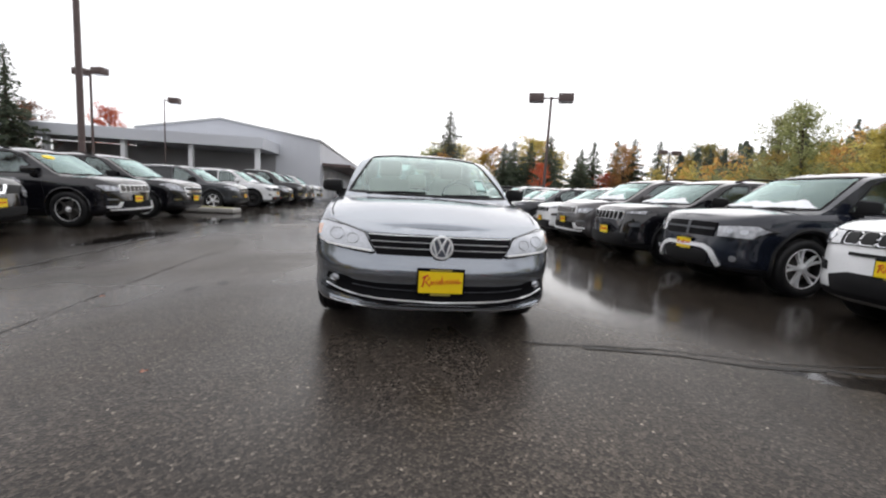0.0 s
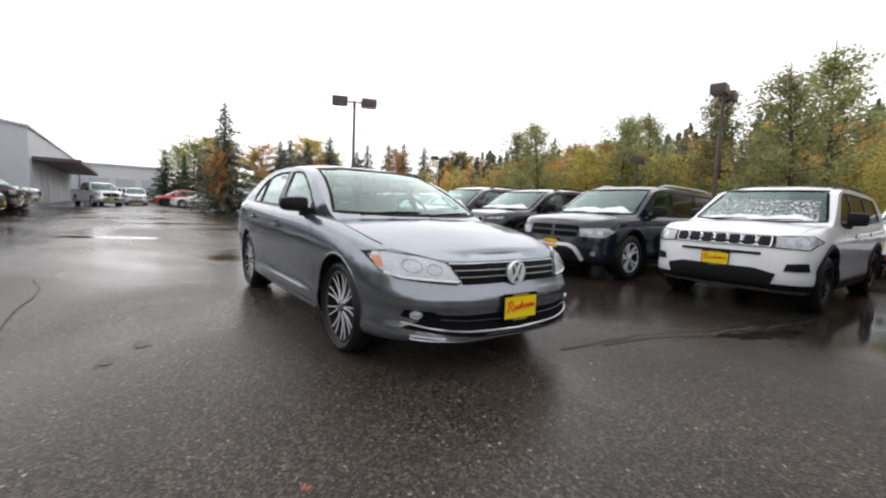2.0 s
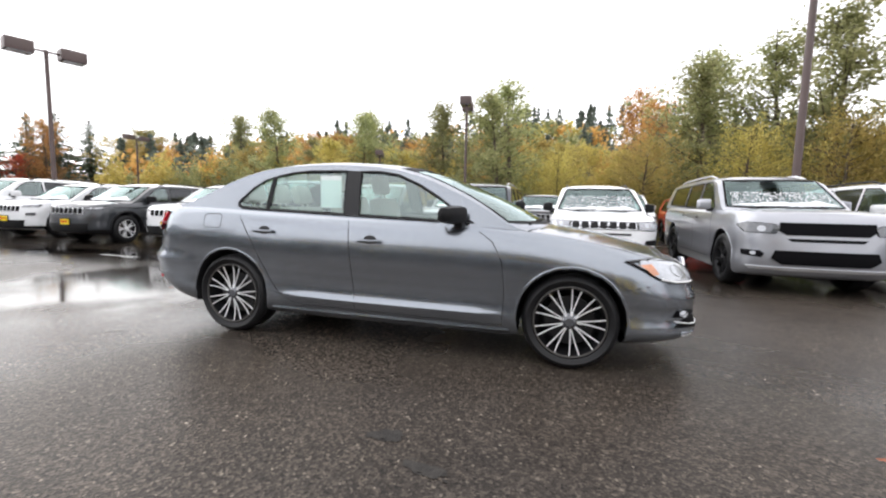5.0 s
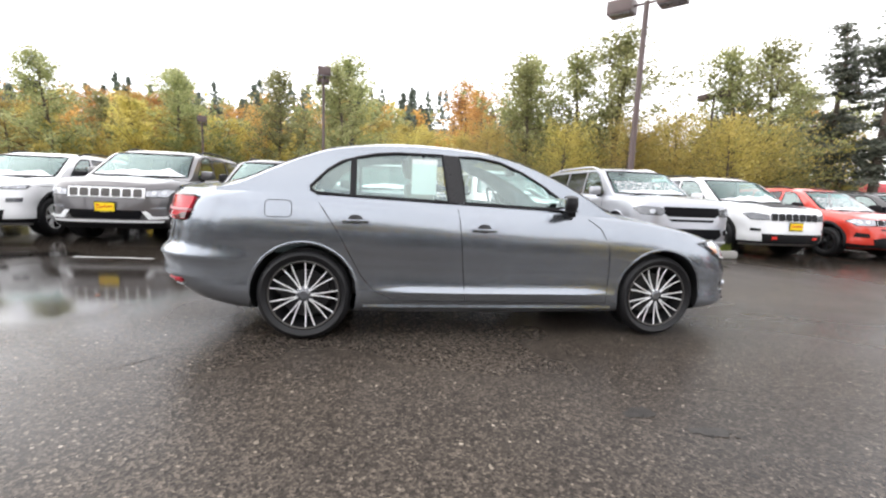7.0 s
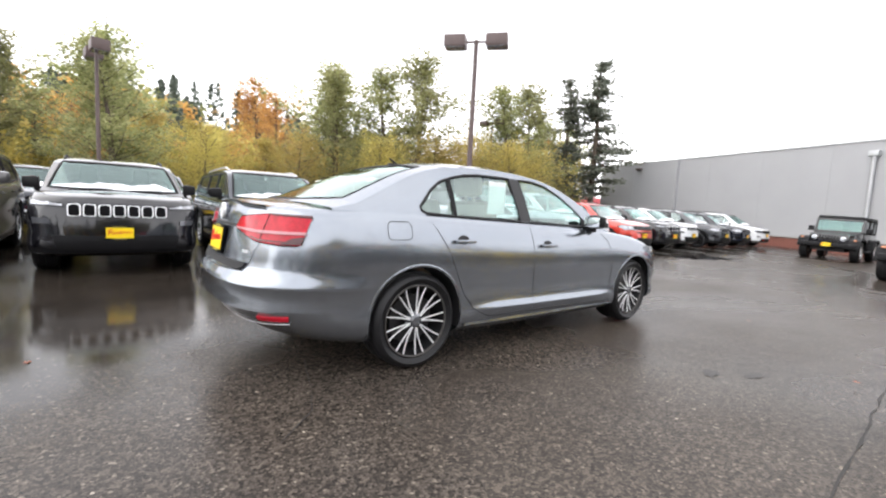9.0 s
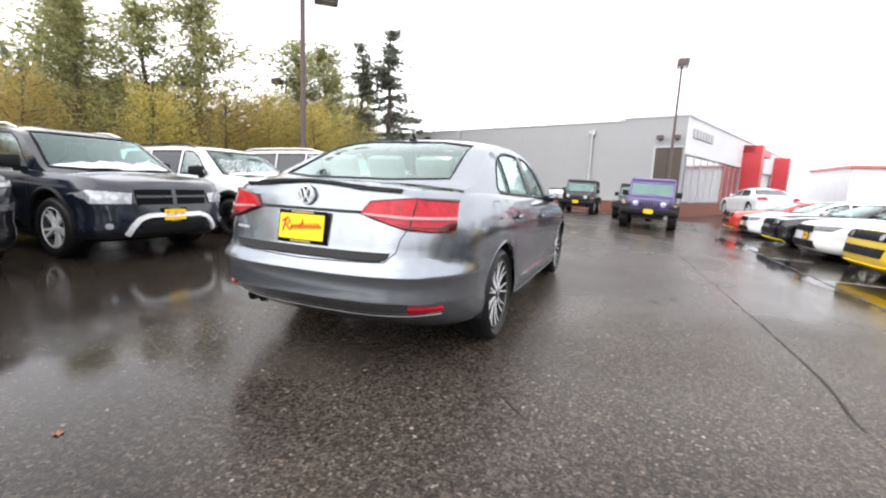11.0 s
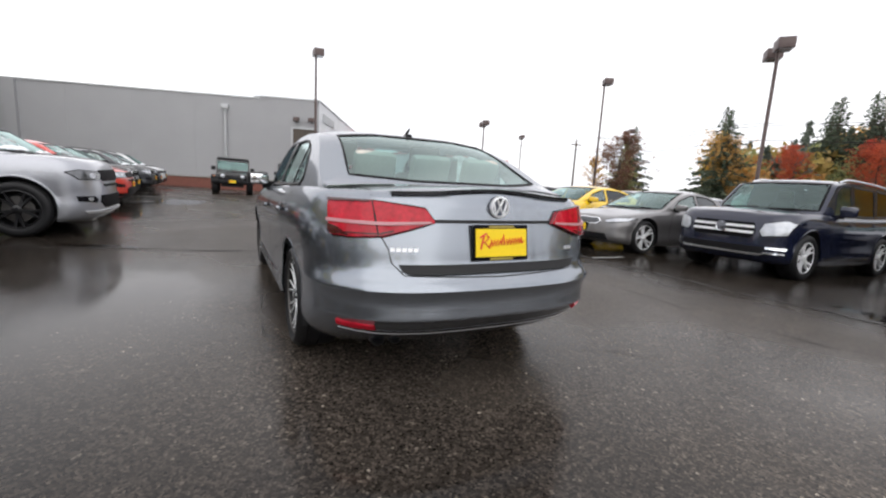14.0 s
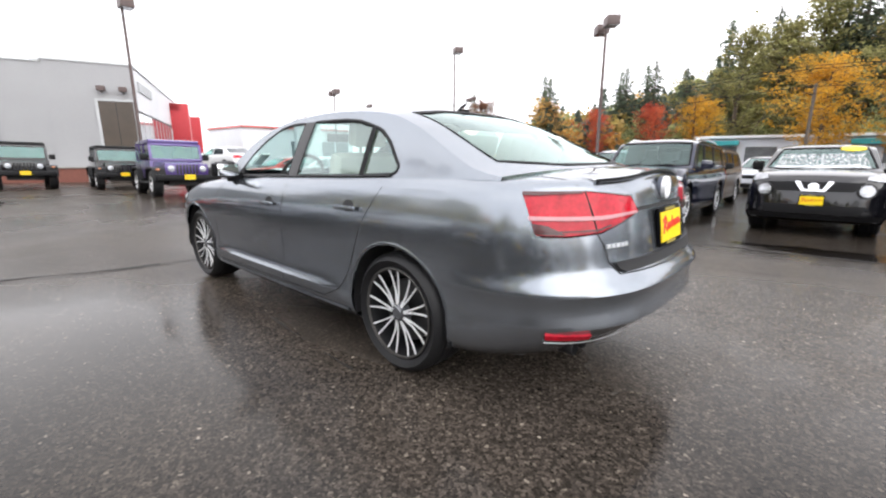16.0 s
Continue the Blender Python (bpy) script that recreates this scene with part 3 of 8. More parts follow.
def wheel_meshes(style, radius, rim, width):
    key = (style, radius, rim, width)
    if key in WHEELS:
        return WHEELS[key]
    r, w, q = radius, width, rim
    tyre = add_lathe(bmesh.new(), [(q - 0.008, -0.012), (q + 0.012, 0.006), (q + 0.03, 0.014), ((q + r) / 2, 0.02), (r - 0.028, 0.012), (r - 0.010, -0.004),
                                   (r - 0.002, -0.03), (r - 0.009, -0.034), (r - 0.009, -0.044), (r, -0.048), (r, -w / 2 + 0.006), (r - 0.009, -w / 2 + 0.003), (r - 0.009, -w / 2 - 0.003), (r, -w / 2 - 0.006),
                                   (r, -w + 0.04), (r - 0.01, -w), (q + 0.02, -w - 0.01), (q - 0.01, -w + 0.01)], 44, close=True)
    rim_m, spoke_m = (M["black"], M["bright_alloy"]) if style == "multi" else (M["darkrim"], M["darkrim"]) if style.startswith("dark") else (M["darkrim"], M["bright_alloy"])
    barrel = add_lathe(bmesh.new(), [(q + 0.004, 0.002), (q - 0.002, 0.006), (q - 0.012, 0.003), (q - 0.016, -0.012), (q - 0.03, -0.06), (q - 0.035, -w + 0.03), (0.06, -w + 0.02)], 44)
    lip = add_lathe(bmesh.new(), [(q + 0.001, 0.004), (q - 0.005, 0.008), (q - 0.012, 0.006), (q - 0.014, -0.004)], 44)
    spokes = bmesh.new()

    def spoke(a0, a1, w0, w1, face0, face1, depth):
        rows = []
        for t in (0.0, 0.35, 0.75, 1.0):
            a, rr = a0 + (a1 - a0) * t, 0.045 + (q - 0.012 - 0.045) * t
            hw, x = w0 + (w1 - w0) * t, face0 + (face1 - face0) * t - 0.012 * math.sin(math.pi * t)
            c, d = Vector((0, math.cos(a), math.sin(a))), Vector((0, -math.sin(a), math.cos(a)))
            p = c * rr + Vector((x, 0, 0))
            rows.append([spokes.verts.new(p + d * k * hw + Vector((g, 0, 0))) for k, g in ((-1, -depth), (-0.8, 0), (0.8, 0), (1, -depth))])
        for a, b in zip(rows, rows[1:]):
            for i in range(4):
                spokes.faces.new((a[i], a[(i + 1) % 4], b[(i + 1) % 4], b[i]))

    if style == "multi":
        for k in range(9):
            a = 2 * math.pi * k / 9
            spoke(a - 0.07, a - 0.14, 0.0050, 0.0046, -0.005, -0.002, 0.006)
            spoke(a + 0.07, a + 0.14, 0.0050, 0.0046, -0.005, -0.002, 0.006)
    else:
        count = 5 if "five" in style else 6 if "six" in style else 7
        for k in range(count):
            a = 2 * math.pi * k / count + 0.3
            if "twin" in style:
                spoke(a - 0.08, a - 0.2, 0.02, 0.016, -0.01, -0.004, 0.035)
                spoke(a + 0.08, a + 0.2, 0.02, 0.016, -0.01, -0.004, 0.035)
            else:
                spoke(a, a + 0.05, 0.036, 0.03, -0.012, -0.005, 0.035)
    hub = add_lathe(bmesh.new(), [(0.0, 0.004), (0.028, 0.003), (0.034, -0.004), (0.06, -0.012), (0.066, -0.04)], 24)
    disc = add_lathe(bmesh.new(), [(0.0, -0.075), (q * 0.68, -0.075), (q * 0.68, -0.095), (0.0, -0.095)], 28)
    WHEELS[key] = [("wheel", mesh_from(barrel, "wheel", rim_m)), ("tyre", mesh_from(tyre, "tyre", M["rubber"])), ("rim_lip", mesh_from(lip, "rim_lip", M["steel"] if style == "multi" else spoke_m)),
                   ("spokes", mesh_from(spokes, "spokes", spoke_m)), ("hub_cap", mesh_from(hub, "hub_cap", M["lamp_dark"] if style == "multi" else spoke_m)), ("brake_disc", mesh_from(disc, "brake_disc", M["darkrim"] if style == "multi" else M["steel"]))]
    return WHEELS[key]


def add_wheels(root, s):
    for y in (-s["wb"] / 2, s["wb"] / 2):
        for sx in (1, -1):
            base = None
            for name, me in wheel_meshes(*s["wheel"]):
                ob = new(name, me)
                if base is None:
                    ob.parent, base = root, ob
                    ob.matrix_basis = pose(sx * s["track"], y, s["wheel"][1], 17 if sx > 0 else 40, 0, 0 if sx > 0 else 180)
                else:
                    ob.parent = base


def plate_parts(root, x, y, z, sign, w=0.305, h=0.152, tilt=0.0):
    """A yellow dealer plate with its lettering as plain bars, in a dark frame. sign -1: on the nose."""
    base = part("plate_frame", box(-w / 2 - 0.007, w / 2 + 0.007, -0.008, 0.006, -h / 2 - 0.012, h / 2 + 0.012, 0.003), M["grille_black"], root)
    base.matrix_basis = pose(x, y, z, tilt if sign < 0 else -tilt, 0, 0 if sign < 0 else 180)
    part("plate", box(-w / 2 + 0.004, w / 2 - 0.004, -0.012, -0.004, -h / 2 + 0.008, h / 2 - 0.008), M["yellow_plate"], base, "plain yellow plate")
    # one red slanted stroke in the manner of handwriting, not letters
    pts = [(-0.40, -0.20), (-0.34, 0.26), (-0.42, 0.16), (-0.30, 0.30), (-0.25, 0.16), (-0.33, 0.02), (-0.24, -0.16)]
    for k in range(11):
        u = -0.22 + k * 0.058
        tall = 0.22 if k in (4,) else 0.07
        pts += [(u + 0.022, tall + 0.008 * k), (u + 0.030, -0.10 + 0.008 * k)]
    pts.append((0.44, 0.06))
    part("red_stroke", tube([(u * w, -0.0125, v * h) for u, v in pts], 0.0052, 5), M["red_ink"], base)
    for zz, hw in ((h * 0.5 + 0.002, 0.24), (-h * 0.5 - 0.002, 0.22)):
        part("small_bar", box(-w * hw, w * hw, -0.0105, -0.006, zz - 0.0055, zz + 0.0055), M["plate_bar"], base)


def seat_block(bm, x, y, z, w=0.5, back=0.62, lean=0.22):
    """A whole seat in one moulded piece: cushion, back and headrest."""
    out = [(-0.28, -0.08, 1), (-0.30, 0.02, 1), (-0.26, 0.08, 1), (0.16, 0.05, 1), (0.20, 0.12, 1), (0.22 + lean * back * 0.9, back * 0.92, 0.92), (0.23 + lean * back, back + 0.02, 0.5),
           (0.20 + lean * (back + 0.1), back + 0.07, 0.48), (0.20 + lean * (back + 0.2), back + 0.20, 0.44), (0.26 + lean * (back + 0.2), back + 0.24, 0.40), (0.32 + lean * (back + 0.2), back + 0.20, 0.44), (0.32 + lean * (back + 0.05), back + 0.03, 0.48), (0.36 + lean * back, back - 0.05, 0.85), (0.36, 0.05, 1), (0.28, -0.08, 1)]
    ends = [[bm.verts.new((x + k * w / 2 * q, y + dy, z + dz)) for dy, dz, q in out] for k in (-1, 1)]
    n = len(out)
    for i in range(n):
        bm.faces.new((ends[0][i], ends[0][(i + 1) % n], ends[1][(i + 1) % n], ends[1][i]))
    for e in ends:
        bm.faces.new(e)


def seat_parts(root, x, y, z, material, w=0.5, back=0.62, lean=0.22):
    base = part("seat", box(x - w / 2, x + w / 2, y - 0.28, y + 0.24, z - 0.08, z + 0.08, 0.05), material, root)
    t = Matrix.Translation((x, y + 0.26, z)) @ Matrix.Rotation(-lean, 4, "X")
    part("backrest", box(-w / 2, w / 2, -0.07, 0.07, 0.0, back, 0.055, turn=t), material, base)
    head = box(-0.135, 0.135, -0.05, 0.05, back + 0.04, back + 0.23, 0.045, turn=t)
    for dx in (-0.05, 0.05):
        add_box(head, dx - 0.007, dx + 0.007, -0.007, 0.007, back - 0.03, back + 0.08, 0, t)
    part("headrest", head, material, base)


def build_car(name, label, category, s, body_paint, group="", at=None):
    root = thing(name, label, category, group, at, lean=True)
    shell, gh = car_shell(s), greenhouse(s)
    tree, gtree = BVHTree.FromBMesh(shell), BVHTree.FromBMesh(gh)
    w = s["half"]
    s["front_y"], s["rear_y"] = -max(r[2] for r in s["levels"]), max(r[3] for r in s["levels"])
    # open the cabin under the roof
    gy0, gy1 = s["roof"][0][0] + s.get("cowl", 0.10), s["roof"][-1][0] - 0.08
    hole = [f for f in shell.faces if f.normal.z > 0.7 and gy0 < f.calc_center_median().y < gy1 and abs(f.calc_center_median().x) < s["belt_w"] * 0.94
            and f.calc_center_median().z > curve_at(s["top"], f.calc_center_median().y) - 0.1]
    bmesh.ops.delete(shell, geom=hole, context="FACES")
    # wheel arches
    ra = s["arch"]
    for y in (-s["wb"] / 2, s["wb"] / 2):
        ring = [(y + ra * math.cos(2 * math.pi * k / 24), s["wheel"][1] + 0.01 + ra * math.sin(2 * math.pi * k / 24)) for k in range(24)]
        gone = cut(shell, ring, 0, lambda f: abs(f.calc_center_median().x) > w * 0.6 and abs(f.normal.z) < 0.9)
        gone += [f for f in shell.faces if f not in set(gone) and abs(f.calc_center_median().x) > w * 0.45 and f.normal.z < -0.5 and abs(f.calc_center_median().y - y) < ra * 0.9]
        bmesh.ops.delete(shell, geom=list(set(gone)), context="FACES")
    keep_side = lambda f: abs(f.normal.x) > 0.5
    if s.get("clad"):
        low = cut(shell, [(-9, -1), (9, -1), (9, s["clad"]), (-9, s["clad"])], 0, lambda f: f.calc_center_median().z < s["clad"] + 0.3 and f.normal.z > -0.8)
        if low:
            part("cladding", take(shell, low), M[s.get("clad_mat", "black")], root)
    liner = bmesh.new()
    for y in (-s["wb"] / 2, s["wb"] / 2):
        for sx in (1, -1):
            prev = None
            for k in range(-1, 14):
                a = math.pi * k / 12
                yy, zz = y + (ra + 0.012) * math.cos(a), s["wheel"][1] + 0.01 + (ra + 0.012) * math.sin(a)
                pair = [liner.verts.new((sx * x, yy, zz)) for x in (w * 0.42, w - 0.045)]
                if prev:
                    liner.faces.new((prev[0], prev[1], pair[1], pair[0]))
                prev = pair
            lip_pts = []
            for k in range(0, 25):
                a = math.pi * (k / 24 * 1.1 - 0.05)
                u, v = y + (ra + 0.01) * math.cos(a), s["wheel"][1] + 0.01 + (ra + 0.01) * math.sin(a)
                lip_pts.append((u, v))
            if s.get("flare"):
                off = s["flare"] / 2
                pts = [(y + (ra + off) * math.cos(math.pi * (k / 24 * 1.16 - 0.08)), s["wheel"][1] + 0.01 + (ra + off) * math.sin(math.pi * (k / 24 * 1.16 - 0.08))) for k in range(25)]
                part("fender_flare", ribbon(tree, pts, 0, sx, s["flare"], 0.003, thick=s.get("flare_out", 0.018)), M[s.get("flare_mat", "black")] if s.get("flare_mat") != "paint" else body_paint, root)
            else:
                part("arch_lip", ribbon(tree, lip_pts, 0, sx, s.get("lip", 0.03), 0.0, thick=s.get("lip", 0.03) * 0.22), body_paint, root)
    add_box(liner, -w * 0.42, w * 0.42, -s["wb"] / 2 - 0.55, s["wb"] / 2 + 0.6, s["bot"][0][1] + 0.0, s["bot"][0][1] + 0.32)
    part("underbody", liner, M["gap"], root)
    # glass
    for poly, m in s["windows"]:
        faces = cut(gh, poly, 0, keep_side)
        for sx in (1, -1):
            some = [f for f in faces if f.is_valid and f.calc_center_median().x * sx > 0]
            if not some:
                continue
            if s.get("open_window") == (poly[0], sx):
                bmesh.ops.delete(gh, geom=some, context="FACES")
            else:
                part("side_window", take(gh, some, -0.006), M[m], root)
        for sx in (1, -1):
            part("window_seal", ribbon(gtree, poly, 0, sx, s.get("seal", 0.022), 0.001, True, thick=0.006), M["black"], root)
    for nm, poly, sign in (("windscreen", s["screen"], -1), ("rear_window", s["back"], 1)):
        faces = cut(gh, poly, 1, lambda f: f.normal.y * sign > 0.12)
        part(nm, take(gh, faces, -0.004), M[s.get("screen_mat", "screen_glass") if sign < 0 else s.get("back_mat", "privacy")], root)
        part("screen_seal", ribbon(gtree, poly, 1, sign, s.get("frit", 0.03) * (1.0 if sign < 0 else s.get("back_frit", 0.7)), 0.001, True, thick=0.004), M["grille_black"], root)
    part("body", shell, body_paint, root)
    part("roof", gh, M["gloss_black"] if s.get("black_roof") else body_paint, root)
    # applied pieces
    for nm, poly, m, off, both in s.get("front", ()):
        for p in [poly] + ([mirrored(poly)] if both else []):
            part(nm, decal(tree, p, 1, -1, off, step=s.get("fine", 0.06), clip=s.get("head_clip", (Vector((0, s["front_y"] + 0.5, 0)), Vector((0, 1, 0))))), M[m] if m != "paint" else body_paint, root)
            if nm == "headlight" and m == "lamp":
                cu, cv = sum(q[0] for q in p) / len(p), sum(q[1] for q in p) / len(p)
                long = max(q[0] for q in p) - min(q[0] for q in p)
                rad = min(0.034, 0.26 * (max(q[1] for q in p) - min(q[1] for q in p)))
                bulbs = [decal(tree, [(cu + d * long + rad * math.cos(a), cv + rad * math.sin(a)) for a in (k * math.pi / 6 for k in range(12))], 1, -1, off + 0.004) for d in (-0.17, 0.14)]
                part("lamp_bowl", joined(*bulbs), M["lamp_clear"], root)
            if nm == "headlight":
                part("lamp_edge", ribbon(tree, p, 1, -1, 0.012, off + 0.010, True, thick=0.004), M["gloss_black"], root)
    for nm, poly, m, off, both in s.get("rear", ()):
        for p in [poly] + ([mirrored(poly)] if both else []):
            part(nm, decal(tree, p, 1, 1, off, step=s.get("fine", 0.06), clip=s.get("tail_clip", (Vector((0, s["rear_y"] - 0.32, 0)), Vector((0, -1, 0))))), M[m] if m != "paint" else body_paint, root)
    for nm, poly, m, off in s.get("side", ()):
        for sx in (1, -1):
            part(nm, decal(tree, poly, 0, sx, off, 0.01), M[m] if m != "paint" else body_paint, root)
    for line in s.get("seams", ()):
        for sx in (1, -1):
            part("door_gap", ribbon(tree, line, 0, sx, s.get("seam_w", 0.008), 0.0012), M["gap"], root)
    for line in s.get("hood_seams", ()):
        for p in (line, [(-u, v) for u, v in line]):
            part("bonnet_gap", ribbon(tree, p, 2, 1, 0.009, 0.0012), M["gap"], root)
    for k, poly in enumerate(s.get("slush", ())):
        xs, zs = [u for u, _ in poly], [v for _, v in poly]
        part("frost", frost_band(gtree, min(xs) * 0.98, max(xs) * 0.98, min(zs) + 0.005, (max(zs) - min(zs)) * s.get("frost", 1.05), len(name) + k), M["slush_low"], root, "melting frost along the wiper line")
        if s.get("speckle"):
            part("frost_specks", ribbon_fill(gtree, poly, -1), M["slush"], root, "scattered melting frost")
    # handles, mirrors, rails
    for y, z in s.get("handles", ()):
        for sx in (1, -1):
            p, nrm = onto(tree, 0, sx, y, z)
            h = box(-0.012, 0.012, -0.088, 0.088, -0.013, 0.013, 0.009)
            ob = part("door_handle", h, M[s["handle_mat"]] if s.get("handle_mat") else body_paint, root)
            ob.matrix_basis = Matrix.Translation(p + Vector((sx * 0.024, 0, 0)))
            for dy in (-0.07, 0.07):
                part("handle_foot", box(-0.035, 0.0, dy - 0.012, dy + 0.012, -0.009, 0.009, 0.003), M["black"], ob).matrix_basis = pose(0, 0, 0, 0, 0, 0 if sx > 0 else 180)
            part("handle_cup", decal(tree, [(y + 0.05 * math.cos(a), z + 0.008 + 0.032 * math.sin(a)) for a in (k * math.pi / 8 for k in range(16))], 0, sx, 0.0005, 0.001), M["gap"], root)
    if s.get("mirror"):
        my, mz, mw, mh = s["mirror"]
        for sx in (1, -1):
            p, _ = onto(gtree, 0, sx, my - 0.02, mz - 0.02)
            px = abs(p.x)
            hb = box(0, mw, -0.07, 0.06, -mh / 2, mh / 2, 0.045)
            for v in hb.verts:
                v.co.y += 0.10 * (v.co.x / mw) * (1 if v.co.y < 0 else 0.6)
                v.co.z *= 1 - 0.18 * (v.co.x / mw)
            ob = part("door_mirror", hb, M[s.get("mirror_mat", "black")] if s.get("mirror_mat") != "paint" else body_paint, root)
            ob.matrix_basis = Matrix.Translation((sx * (px + 0.05), my, mz + 0.02)) @ Matrix.Diagonal((sx, 1, 1, 1))
            part("mirror_glass", box(0.02, mw - 0.03, 0.058, 0.068, -mh / 2 + 0.02, mh / 2 - 0.025, 0.003), M["chrome"], ob).matrix_basis = pose(0, 0.045, 0)
            part("mirror_arm", box(-0.09, 0.06, -0.03, 0.03, -mh / 2 - 0.03, -mh / 2 + 0.04, 0.01), M["black"], ob)
    if s.get("rails"):
        y0, y1 = s["rails"]
        for sx in (1, -1):
            pts = []
            for k in range(9):
                y = y0 + (y1 - y0) * k / 8
                p, _ = onto(gtree, 2, 1, sx * (s["roof_w"] - 0.07), y)
                pts.append(p + Vector((0, 0, 0.045 if 0 < k < 8 else 0.0)))
            part("roof_rail", tube(pts, 0.016, 8), M[s.get("rail_mat", "black")], root)
    if s.get("plate"):
        px, pz = s["plate"]
        p, _ = onto(tree, 1, -1, px, pz)
        plate_parts(root, px, p.y - 0.018, pz, -1, w=s.get("plate_w", 0.300))
    if s.get("rear_plate"):
        px, pz = s["rear_plate"]
        p, _ = onto(tree, 1, 1, px, pz)
        plate_parts(root, px, p.y + 0.014, pz, 1, tilt=s.get("rear_tilt", 0))
    # wipers
    if s.get("wipers", True):
        y0 = s["roof"][0][0]
        wp = bmesh.new()
        for x0, x1 in ((0.02, 0.55), (-0.55, -0.05)):
            p, _ = onto(gtree, 1, -1, x0, curve_at(s["top"], y0) + 0.05)
            q, _ = onto(gtree, 1, -1, x1, curve_at(s["top"], y0) + 0.075)
            add_tube(wp, [p + Vector((0, -0.012, 0)), (p + q) / 2 + Vector((0, -0.03, 0.008)), q + Vector((0, -0.012, 0))], 0.008, 5)
        part("wiper", wp, M["black"], root)
    # interior
    sz, sy = s["seat"]
    trim = bmesh.new()
    yb, yf = s["roof"][-1][0] - 0.25, s["roof"][0][0] + 0.15
    add_box(trim, -s["belt_w"] + 0.10, s["belt_w"] - 0.10, yf, yb, sz - 0.22, sz - 0.10)
    add_box(trim, -s["belt_w"] + 0.06, s["belt_w"] - 0.06, yf - 0.12, yf + 0.42, sz - 0.1, curve_at(s["top"], yf) - 0.02, 0.05)
    part("dashboard", trim, M["dash"], root)
    cloth = M[s.get("seat_mat", "dark_seat")]
    if s.get("fine_seats"):
        for x in (-0.37, 0.37):
            seat_parts(root, x, sy, sz, cloth)
        for x in (-0.38, 0.0, 0.38):
            seat_parts(root, x, sy + 0.86, sz + 0.03, cloth, 0.46 if x else 0.28, 0.50, 0.36)
    else:
        for x in (-0.37, 0.37):
            one = bmesh.new()
            seat_block(one, x, sy, sz)
            part("seat", one, cloth, root)
    wheel_bm = bmesh.new()
    t = Matrix.Translation((0.37, yf + 0.5, sz + 0.42)) @ Matrix.Rotation(radians(65), 4, "X")
    ringpts = [t @ Vector((0.185 * math.cos(a), 0.185 * math.sin(a), 0)) for a in (2 * math.pi * k / 20 for k in range(21))]
    add_tube(wheel_bm, ringpts, 0.014, 6, False)
    for a in (0.2, 2.94, 4.71):
        add_tube(wheel_bm, [t @ Vector((0, 0, -0.02)), t @ Vector((0.18 * math.cos(a), 0.18 * math.sin(a), 0))], 0.016, 6)
    part("steering_wheel", wheel_bm, M["dash"], root)
    add_wheels(root, s)
    root_trees[root.name] = (tree, gtree)
    return root


root_trees = {}


def frost_band(tree, x0, x1, z0, h, seed):
    """A ragged white band across the foot of the windscreen."""
    rng = random.Random(seed)
    bm, rows = bmesh.new(), []
    wave = [rng.uniform(0, 6.28) for _ in range(6)]
    for k in range(61):
        t = k / 60
        x = x0 + (x1 - x0) * t
        edge = min(1.0, 5 * t, 5 * (1 - t))
        r = 0.62 + 0.16 * math.sin(5 * t + wave[0]) + 0.12 * math.sin(13 * t + wave[1]) + 0.05 * math.sin(37 * t + wave[2]) + rng.uniform(-0.03, 0.03)
        z_low = z0 + 0.02 * (2 * t - 1) ** 2
        row = []
        for q, off in ((0.0, 0.003), (0.5, 0.005), (0.85, 0.004), (1.0, 0.0015)):
            p, nrm = onto(tree, 1, -1, x, z_low + h * max(0.08, r * edge) * q)
            row.append(bm.verts.new(p + nrm * off))
        rows.append(row)
    for a, b in zip(rows, rows[1:]):
        for i in range(3):
            bm.faces.new((a[i], b[i], b[i + 1], a[i + 1]))
    return bm


def ribbon_fill(tree, poly, sign, off=0.002):
    """A thin layer on the windscreen."""
    return decal(tree, poly, 1, sign, off, 0.002, 0.08)


